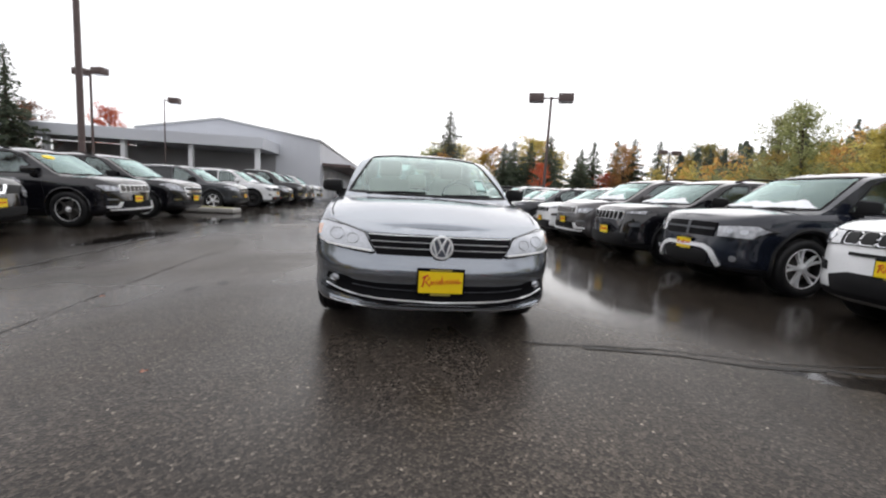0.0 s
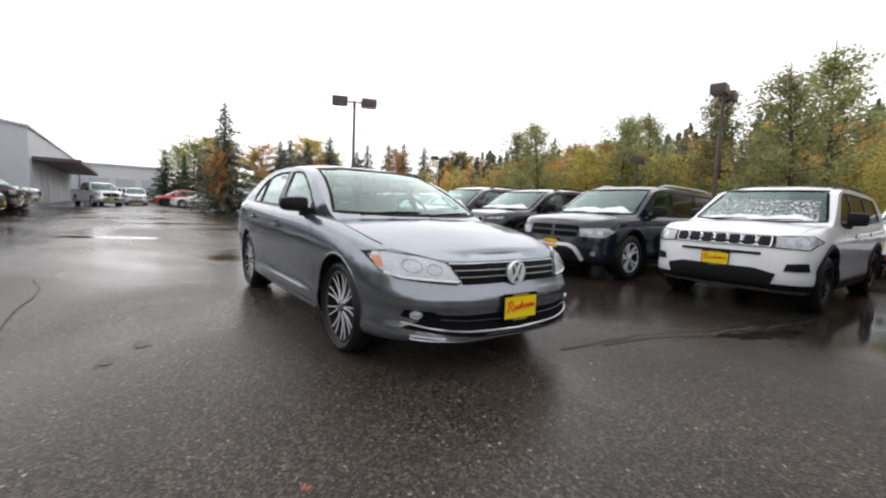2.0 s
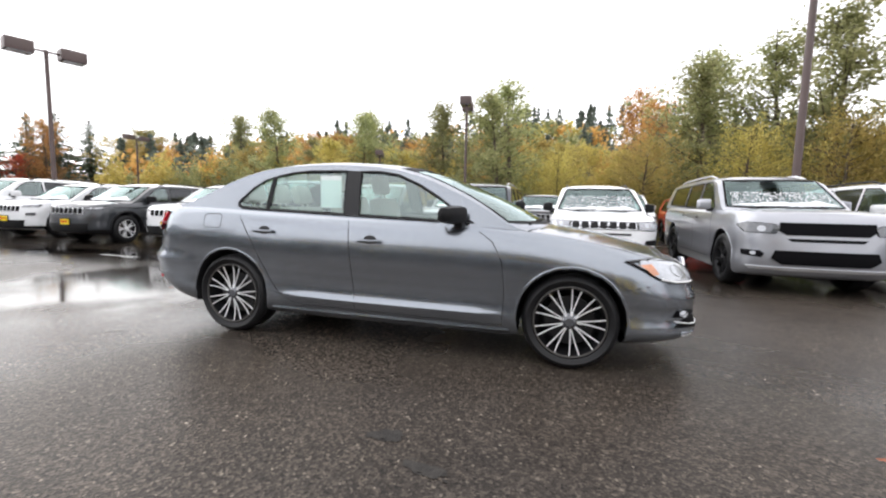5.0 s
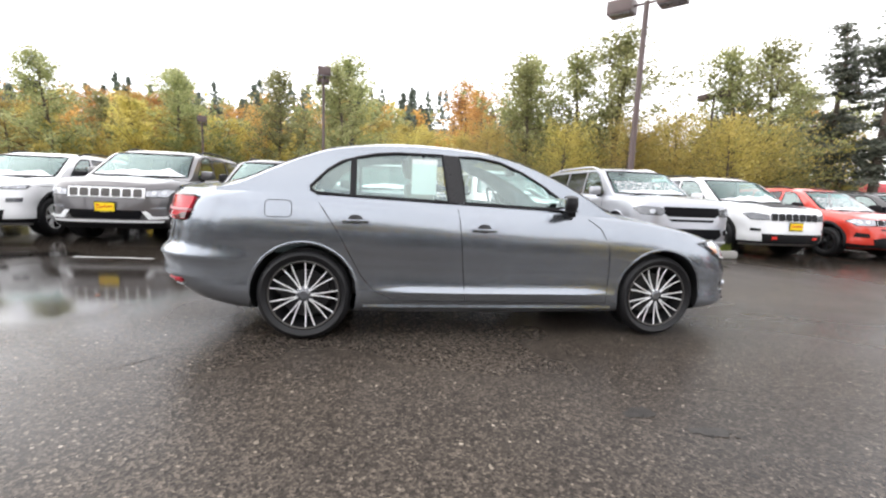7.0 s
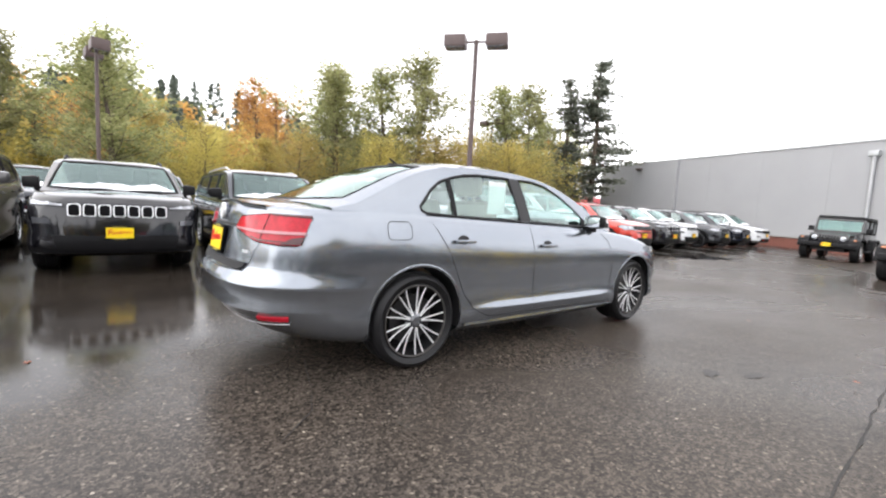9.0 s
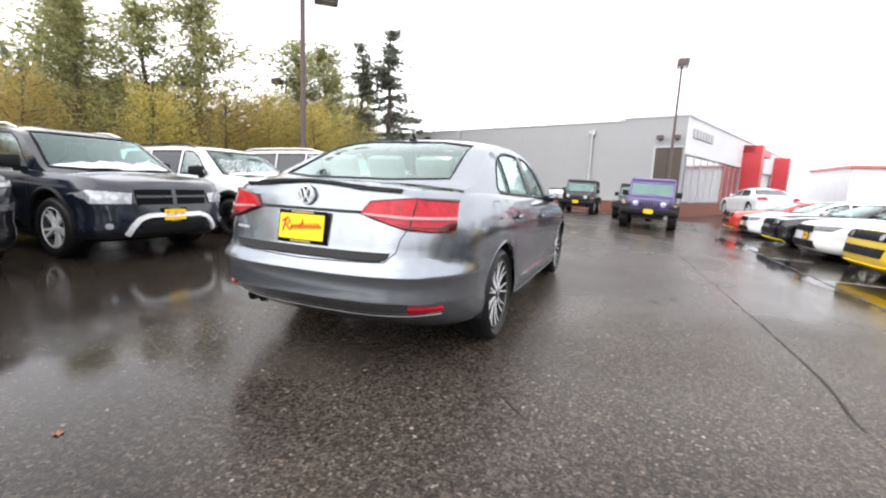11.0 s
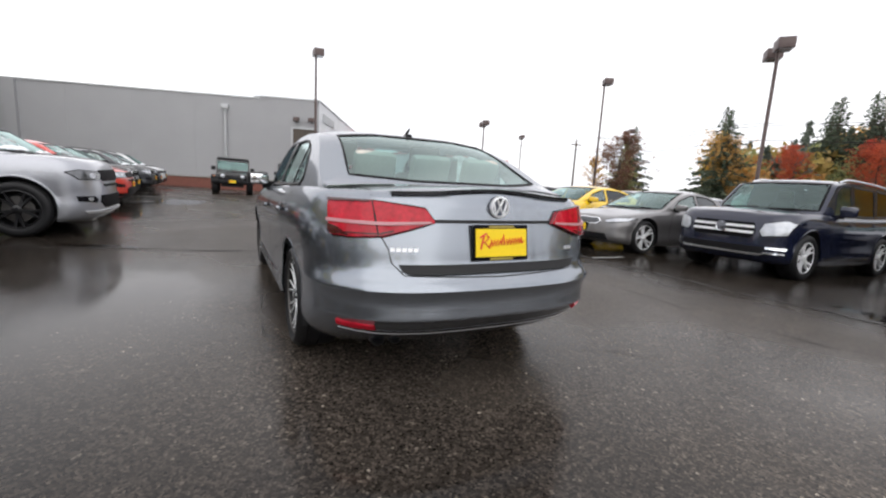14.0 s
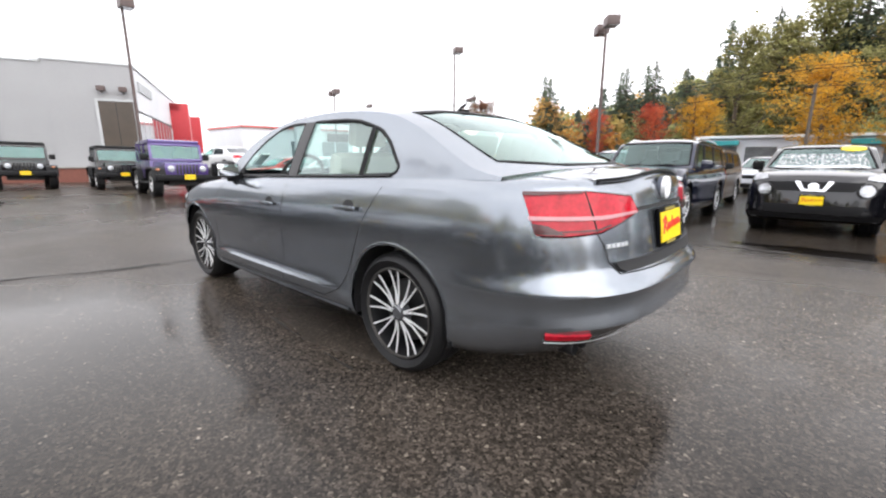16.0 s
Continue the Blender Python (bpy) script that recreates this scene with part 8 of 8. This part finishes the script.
tree("fir", "needle_grey", 3.9, 30.2, 7.9, "tall grey-green spruce standing alone", seed=1, wide=1.35)
for x, y, h in ((15.5, 41.4, 5.4), (-36.2, 55.2, 10.4), (-57.3, -23.6, 8.0), (-60.0, -16.7, 8.4), (-52.8, -20.9, 6.8), (-55.1, -14.7, 7.5), (40.0, -14.0, 6.5), (31.0, 58.0, 6.0)):
    tree("round", "leaf_red", x, y, h, RED, seed=int(x))
tree("round", "leaf_orange", 3.2, 28.9, 4.4, "small maple with rust-orange leaves before a spruce", wide=0.75)
tree("round", "leaf_plum", -27.4, 31.0, 6.8, "dark red broadleaf tree")
tree("round", "leaf_plum", -17.6, -12.5, 4.6, "dark plum tree in the lot", wide=1.2)
tree("fir", "leaf_green", -18.4, -12.9, 4.4, "bushy green conifer in the lot", wide=1.3)
for x, y, h in ((-56.2, -10.8, 8.4), (-54.2, -29.4, 9.6), (-49.0, 6.0, 9.0), (-56.8, -9.7, 8.0), (-53.0, 14.0, 9.0), (-44.0, -40.0, 6.0)):
    tree("round", "leaf_yellow", x, y, h, "broad tree with bright yellow autumn leaves", seed=int(x))
for x, y, h in ((-50.5, -26.6, 11.0), (-63.5, -21.8, 13.4), (-64.8, -18.3, 14.0), (-70.8, -15.8, 13.6), (-67.7, -24.2, 13.6), (-69.0, -20.7, 14.5), (-75.2, -17.2, 14.2), (-67.8, 2.4, 17.6), (-44.7, -34.5, 9.2), (-58.5, -32.0, 12.8), (-72.0, -6.0, 16.0), (-70.0, 8.0, 17.0), (-66.0, 14.0, 15.0), (-71.0, -11.0, 15.5)):
    tree("fir", "needle", x, y, h * (1.3 if y > -12 else 1.05), FIR, seed=int(x), wide=1.25)
tree("round", "leaf_yellow", -52.0, 0.9, 10.8, "broad round tree with deep yellow autumn leaves", wide=1.55, seed=3)
tree("round", "leaf_orange", -50.3, -26.2, 8.6, "broad tree with orange autumn leaves", seed=5)
for x, y, h in ((-61.9, -7.5, 17.2), (-65.5, -4.4, 18.0), (-67.5, -1.0, 21.5), (-64.0, 6.0, 18.5)):
    tree("tall", "leaf_olive", x, y, h, "tall olive-green broadleaf tree on the slope", wide=1.1, seed=int(x))
for x, y, h in ((-70.0, 0.8, 23.0), (-69.0, 5.0, 24.0), (-70.0, -4.0, 19.0)):
    tree("fir", "needle", x, y, h, FIR, seed=int(y), wide=1.2)
for kind, leaf, x, y, h, words in (("round", "leaf_green", 22.4, -31.5, 8.5, GREEN), ("tall", "leaf_green", 24.0, -29.0, 10.5, GREEN), ("round", "leaf_orange", 27.0, -34.0, 9.0, "broad tree with orange autumn leaves"), ("round", "leaf_gold", 21.6, -31.0, 6.5, GOLD),
                               ("round", "leaf_gold", 24.0, -24.5, 7.0, GOLD), ("round", "leaf_gold", 29.0, -27.0, 8.0, GOLD)):
    tree(kind, leaf, x, y, h, words, wide=1.2 if kind == "round" else 1.0, seed=int(h))
tree("fir", "needle_blue", 34.7, 11.8, 5.2, "blue spruce among the yellow trees")

# the far tree line past the white shed
rng = random.Random(31)
for k, x in enumerate(np.arange(5.0, 52.0, 2.1)):
    kind, leaf, words = rng.choice([("round", "leaf_green", GREEN), ("round", "leaf_gold", GOLD), ("fir", "needle", FIR), ("round", "leaf_orange", "broad tree with orange autumn leaves"), ("fir", "needle_grey", FIR)])
    tree(kind, leaf, float(x) + rng.uniform(-0.8, 0.8), 74 - 0.35 * float(x) + rng.uniform(-4, 4), rng.uniform(8.5, 12.0), words, wide=1.35, seed=k)

# undergrowth and wooded hills, beyond counting
def thicket(name, leaf_name, spots, label):
    """Low growth: heaps of leaf sprays. spots: (x, y, height, radius)."""
    rng = random.Random(len(spots) * 7 + len(leaf_name))
    verts, faces = [], []
    for x, y, h, r in spots:
        for i in range(2600):
            a, q = rng.uniform(0, 2 * math.pi), rng.random() ** 0.5
            lump = 0.85 + 0.2 * math.sin(3 * a + x) + 0.12 * math.sin(7 * a + y)
            z = h * rng.random() ** 0.6 * (1 - 0.6 * q * q) * lump
            add_leaf(verts, faces, Vector((x + math.cos(a) * r * q * lump, y + math.sin(a) * r * q * lump, z)), None, 0.13, rng, 0.8)
    me = bpy.data.meshes.new(name)
    me.from_pydata([tuple(v) for v in verts], [], faces)
    me.materials.append(M[leaf_name])
    tagged(new(name, me), label, "bushes", kind="stuff")


rng = random.Random(5)
belt = [(rng.uniform(24, 31), y + rng.uniform(-1, 1), rng.uniform(3.4, 6.0), rng.uniform(1.5, 2.3)) for y in np.arange(-34, 40, 1.3)]
thicket("undergrowth", "leaf_gold", belt[::2], "yellow-green undergrowth below the trees")
thicket("undergrowth", "leaf_orange", [(x + 5, y, h + 1.5, r) for x, y, h, r in belt[1::3]], "orange undergrowth below the trees")
thicket("undergrowth", "leaf_green", [(x + 2, y, h, r) for x, y, h, r in belt[1::2]], "green undergrowth below the trees")
thicket("undergrowth", "leaf_green", [(rng.uniform(-66, -60), y, rng.uniform(4, 7), 2.6) for y in np.arange(-34, 26, 2.6)], "green growth behind the shops")
thicket("undergrowth", "leaf_green", [(x, 66 + rng.uniform(-2, 2), rng.uniform(3, 6), 2.6) for x in np.arange(12, 60, 2.6)], "green growth past the white shed")
thicket("undergrowth", "leaf_orange", [(x, 60 + rng.uniform(-2, 6), rng.uniform(3, 5), 2.4) for x in np.arange(30, 56, 3.2)], "orange growth past the white shed")


def wooded_hill(name, spine, label, seed):
    """A ridge of soil under a wood of small conifers and broadleaf crowns, as one far mass. spine: (x, y, height)."""
    rng = random.Random(seed)
    hill = bmesh.new()
    rows = []
    for k, (x, y, h) in enumerate(spine):
        out = Vector((x, y, 0)).normalized()
        rows.append([hill.verts.new((x + out.x * d, y + out.y * d, h * g)) for d, g in ((-34, 0.0), (-22, 0.30), (-10, 0.75), (0, 1.0), (30, 1.0))])
    for a, b in zip(rows, rows[1:]):
        for i in range(4):
            hill.faces.new((a[i], a[i + 1], b[i + 1], b[i]))
    structure(name, hill, M["hill_soil"], label, "hill", 60)
    sets = {n: ([], []) for n in ("hazed_needle", "leaf_gold", "leaf_orange", "leaf_green")}
    for a, b in zip(spine, spine[1:]):
        for i in range(44):
            t, d = rng.random(), rng.uniform(-32, 4)
            x, y, h = (a[j] + (b[j] - a[j]) * t for j in range(3))
            out = Vector((x, y, 0)).normalized()
            g = max(0.0, 1 - (-d / 34) ** 1.3) if d < 0 else 1.0
            base = Vector((x + out.x * d, y + out.y * d, h * g))
            kind = rng.choice(["hazed_needle", "hazed_needle", "hazed_needle", "leaf_gold", "leaf_orange", "leaf_green"])
            verts, faces = sets[kind]
            tall = rng.uniform(3.5, 6.5)
            for q in range(120):
                s = rng.random()
                if kind == "hazed_needle":
                    r = (1 - s) * 2.1
                    c = Vector((rng.gauss(0, 0.55) * r, rng.gauss(0, 0.55) * r, s * tall * 1.2))
                else:
                    c = Vector((rng.gauss(0, 0.8), rng.gauss(0, 0.8), tall * (0.3 + 0.5 * s) + rng.gauss(0, 0.4)))
                add_leaf(verts, faces, base + c, None, 0.42, rng, 0.8)
    for n, (verts, faces) in sets.items():
        me = bpy.data.meshes.new("hill_wood")
        me.from_pydata([tuple(v) for v in verts], [], faces)
        me.materials.append(M[n])
        tagged(new("hill_wood", me), "far autumn wood covering the hill", "woods", kind="stuff")


M["hill_soil"] = mat("hill_floor", (0.20, 0.18, 0.085), 0.9, var=0.4, scale=0.2)
wooded_hill("hill_east", [(52, 70, 3), (62, 52, 7), (72, 34, 9), (80, 18, 11.5), (84, 2, 14), (84, -14, 13), (78, -30, 10.5), (70, -46, 7), (58, -62, 3)], "wooded autumn hill beyond the lot", 3)
wooded_hill("hill_west", [(-74, -44, 2), (-86, -30, 7), (-92, -14, 11), (-94, 2, 15), (-94, 18, 16), (-88, 34, 14), (-76, 52, 9)], "wooded hill across the road", 4)

# ---- ground details ----
def strip(name, pts, width, material, label, z=0.004, category="crack", seed=1, rough=0.25):
    """A thin uneven strip laid on the ground."""
    rng = random.Random(seed)
    bm = bmesh.new()
    line = []
    for (a, b), (c, d) in zip(pts, pts[1:]):
        n = max(2, int(math.hypot(c - a, d - b) / 0.18))
        line += [(a + (c - a) * i / n, b + (d - b) * i / n) for i in range(n)]
    line.append(pts[-1])
    rows = []
    for i, (x, y) in enumerate(line):
        p, q = line[max(0, i - 1)], line[min(len(line) - 1, i + 1)]
        s = math.hypot(q[0] - p[0], q[1] - p[1]) or 1
        nx, ny = -(q[1] - p[1]) / s, (q[0] - p[0]) / s
        j = rng.gauss(0, width * rough)
        w = width * (1 + rng.gauss(0, rough)) / 2
        rows.append([bm.verts.new((x + nx * (j + k * w), y + ny * (j + k * w), z + fall(x, y))) for k in (-1, 1)])
    for a, b in zip(rows, rows[1:]):
        bm.faces.new((a[0], a[1], b[1], b[0]))
    return tagged(part(name, bm, material, None, "", 0), label, category, kind="structure")


strip("pavement_seam", [(-2.55, -5.6), (-2.70, -2.0), (-2.80, 0.6), (-2.74, 1.9), (-2.9, 2.8)], 0.011, M["tar"], "dark seam between two asphalt lanes", rough=0.6)
strip("pavement_seam", [(0.6, -2.1), (1.5, -2.2), (2.4, -2.45), (3.4, -2.5)], 0.018, M["tar"], "wet cracked seam across the asphalt", seed=3, rough=0.5)
strip("pavement_seam", [(2.9, -2.7), (4.2, -2.9)], 0.02, M["tar"], "wet cracked seam across the asphalt", seed=9, rough=0.5)
strip("pavement_seam", [(-0.35, 1.88), (-0.62, 1.96), (-0.85, 2.02), (-1.06, 2.1), (-1.3, 2.35)], 0.004, M["tar"], "fine crack in the asphalt", seed=4, rough=0.7)
strip("pavement_seam", [(-4.35, -14.0), (-4.30, 0.0), (-4.28, 1.4), (-4.45, 6.0), (-4.6, 20)], 0.05, M["tar"], "edge joint before the parked row", seed=5)
strip("pavement_seam", [(0.93, 0.1), (0.96, 0.45), (0.99, 0.8), (1.00, 1.15)], 0.007, M["stain"], "faint broken seam along the lane", seed=60, rough=0.9)
strip("pavement_seam", [(1.0, -2.19), (1.6, -2.32), (2.16, -2.52), (2.9, -2.6)], 0.03, M["tar"], "wet cracked seam across the asphalt", seed=8, rough=0.6)
for k in (3, 4):
    strip("parking_line", [(2.40, 3.75 + 2.45 * (k - 3)), (2.46, 4.75 + 2.45 * (k - 3))], 0.09, M["line_paint"], "worn white parking line", 0.003, "line", 20 + k, 0.12)
for k in range(6):
    strip("parking_line", [(-5.2 + 0.05 * k, -1.25 - 2.6 * k), (-4.4, -1.22 - 2.6 * k)], 0.07, M["line_paint"], "worn white parking line", 0.003, "line", 40 + k, 0.15)
for k in range(5):
    strip("parking_line", [(3.0, -10.9 - 2.5 * k), (7.2, -10.9 - 2.5 * k)], 0.09, M["line_paint"], "worn white parking line", 0.003, "line", 60 + k, 0.15)


def puddle(cx, cy, rx, ry, turn, seed):
    """Standing water: a long pool with frayed edges and a few islets of its own shape."""
    rng = random.Random(seed)
    bm = bmesh.new()
    c, q = math.cos(radians(turn)), math.sin(radians(turn))
    ph = [rng.uniform(0, 6.28) for _ in range(9)]
    vs = []
    for k in range(140):
        a = 2 * math.pi * k / 140
        r = 1 + sum(0.17 / (i * 0.6 + 1) * math.sin((i * 2 + 1) * a + ph[i]) for i in range(9)) + rng.uniform(-0.05, 0.05)
        u, v = rx * r * math.cos(a), ry * r * math.sin(a)
        px, py = cx + u * c - v * q, cy + u * q + v * c
        vs.append(bm.verts.new((px, py, 0.0025 + fall(px, py))))
    hub = bm.verts.new((cx, cy, 0.0025 + fall(cx, cy)))
    for a, b in zip(vs, vs[1:] + vs[:1]):
        bm.faces.new((hub, a, b))
    tagged(part("puddle", bm, M["water"], None, "", 0), "shallow rain puddle on the asphalt", "puddle", "puddles")


for k, args in enumerate(((2.5, 5.6, 0.3, 0.9, 10), (2.7, 7.8, 0.4, 1.5, 5), (-4.9, 7.5, 0.5, 1.7, 8), (-4.75, 3.0, 0.35, 1.0, -5), (-4.45, -2.6, 0.28, 1.3, 8), (-4.2, -5.6, 0.25, 1.3, -6),
                         (-4.3, -9.0, 0.35, 1.6, 3), (2.55, -2.75, 0.5, 0.12, -20), (2.4, -11.0, 0.7, 1.2, 0), (1.5, 11.5, 1.6, 0.5, 4), (-0.5, 14.5, 2.2, 0.45, -3), (-2.2, 18.5, 2.4, 0.6, 2), (-2.6, 8.6, 1.3, 0.3, -20))):
    puddle(*args, seed=k + 1)

def stain(cx, cy, rx, ry, turn, seed):
    """A dark oily blot soaked into the asphalt, with a frayed edge and a few drops beside it."""
    rng = random.Random(seed)
    bm = bmesh.new()
    c, q = math.cos(radians(turn)), math.sin(radians(turn))
    for dx, dy, k in [(0, 0, 1.0)] + [(rng.uniform(-1.3, 1.3), rng.uniform(-1.3, 1.3), rng.uniform(0.08, 0.16)) for _ in range(4)]:
        ring = []
        for i in range(36):
            a = 2 * math.pi * i / 36
            r = k * (1 + 0.14 * math.sin(3 * a + seed) + 0.08 * math.sin(7 * a) + rng.uniform(-0.07, 0.07))
            u, v = rx * (dx + r * math.cos(a)), ry * (dy + r * math.sin(a))
            ring.append(bm.verts.new((cx + u * c - v * q, cy + u * q + v * c, 0.0022 + fall(cx, cy))))
        bm.faces.new(ring)
    tagged(part("oil_stain", bm, M["stain"], None, "", 0), "dark oily stain soaked into the asphalt", "stain", "oil stains", kind="structure")


for k, args in enumerate(((-1.94, -0.49, 0.05, 0.09, 12), (-2.13, -0.74, 0.04, 0.10, -10), (-0.75, -3.9, 0.05, 0.05, 0))):
    stain(*args, seed=k + 3)

# kerbed islands
def island(x0, x1, y0, y1, grassy):
    root = thing("kerb_island", "concrete kerbed island with %s" % ("wet grass" if grassy else "bare soil"), "kerb")
    part("kerb", box(x0, x1, y0, y1, 0.0, 0.15, 0.05), M["concrete"], root)
    part("bed", box(x0 + 0.15, x1 - 0.15, y0 + 0.15, y1 - 0.15, 0.10, 0.165, 0.01), M["hill_soil"], root)
    if grassy:
        rng = random.Random(8)
        verts, faces = [], []
        for i in range(2600):
            x, y, h = rng.uniform(x0 + 0.05, x1 - 0.05), rng.uniform(y0 + 0.05, y1 - 0.05), rng.uniform(0.05, 0.15)
            a, k = rng.uniform(0, 6.28), len(verts)
            dx, dy = math.cos(a) * 0.008, math.sin(a) * 0.008
            verts += [(x - dx, y - dy, 0.14), (x + dx, y + dy, 0.14), (x + rng.gauss(0, 0.04), y + rng.gauss(0, 0.04), 0.16 + h)]
            faces.append((k, k + 1, k + 2))
        me = bpy.data.meshes.new("grass")
        me.from_pydata(verts, [], faces)
        me.materials.append(M["grass"])
        ob = new("grass", me)
        ob.parent = root
        tagged(ob, "wet green grass blades", kind="stuff")


M["grass"] = leaf_material("wet_grass", (0.06, 0.09, 0.015), (0.22, 0.26, 0.05))
island(3.3, 8.2, -6.0, -5.62, True)
island(-9.0, -5.4, 9.6, 10.4, False)
island(2.8, 8.0, 18.9, 19.5, False)

# fallen leaves
leaf_bm = bmesh.new()
tip = [(0, 0.035), (0.012, 0.018), (0.03, 0.02), (0.02, 0.002), (0.026, -0.018), (0.008, -0.014), (0, -0.04), (-0.008, -0.014), (-0.026, -0.018), (-0.02, 0.002), (-0.03, 0.02), (-0.012, 0.018)]
mid = leaf_bm.verts.new((0, 0, 0.004))
ring = [leaf_bm.verts.new((x, y, 0.008 + 0.006 * math.sin(i * 2.1))) for i, (x, y) in enumerate(tip)]
for i in range(12):
    leaf_bm.faces.new((mid, ring[i], ring[(i + 1) % 12]))
leaf_me = mesh_from(leaf_bm, "fallen_leaf", mat("wet_leaf", (0.22, 0.06, 0.02), 0.3, var=0.3, scale=60), 0)
rng = random.Random(12)
for x, y in [(-1.52, -2.64), (-2.6, -1.2), (0.4, 3.3)] :
    if abs(x) < 1.0 and abs(y) < 2.5:
        continue
    ob = tagged(new("fallen_leaf", leaf_me), "small wet orange leaf on the asphalt", "leaf", "fallen leaves")
    ob.matrix_world = pose(x, y, 0.0, 0, 0, rng.uniform(0, 360)) @ Matrix.Diagonal((0.7, 0.7, 0.7, 1))
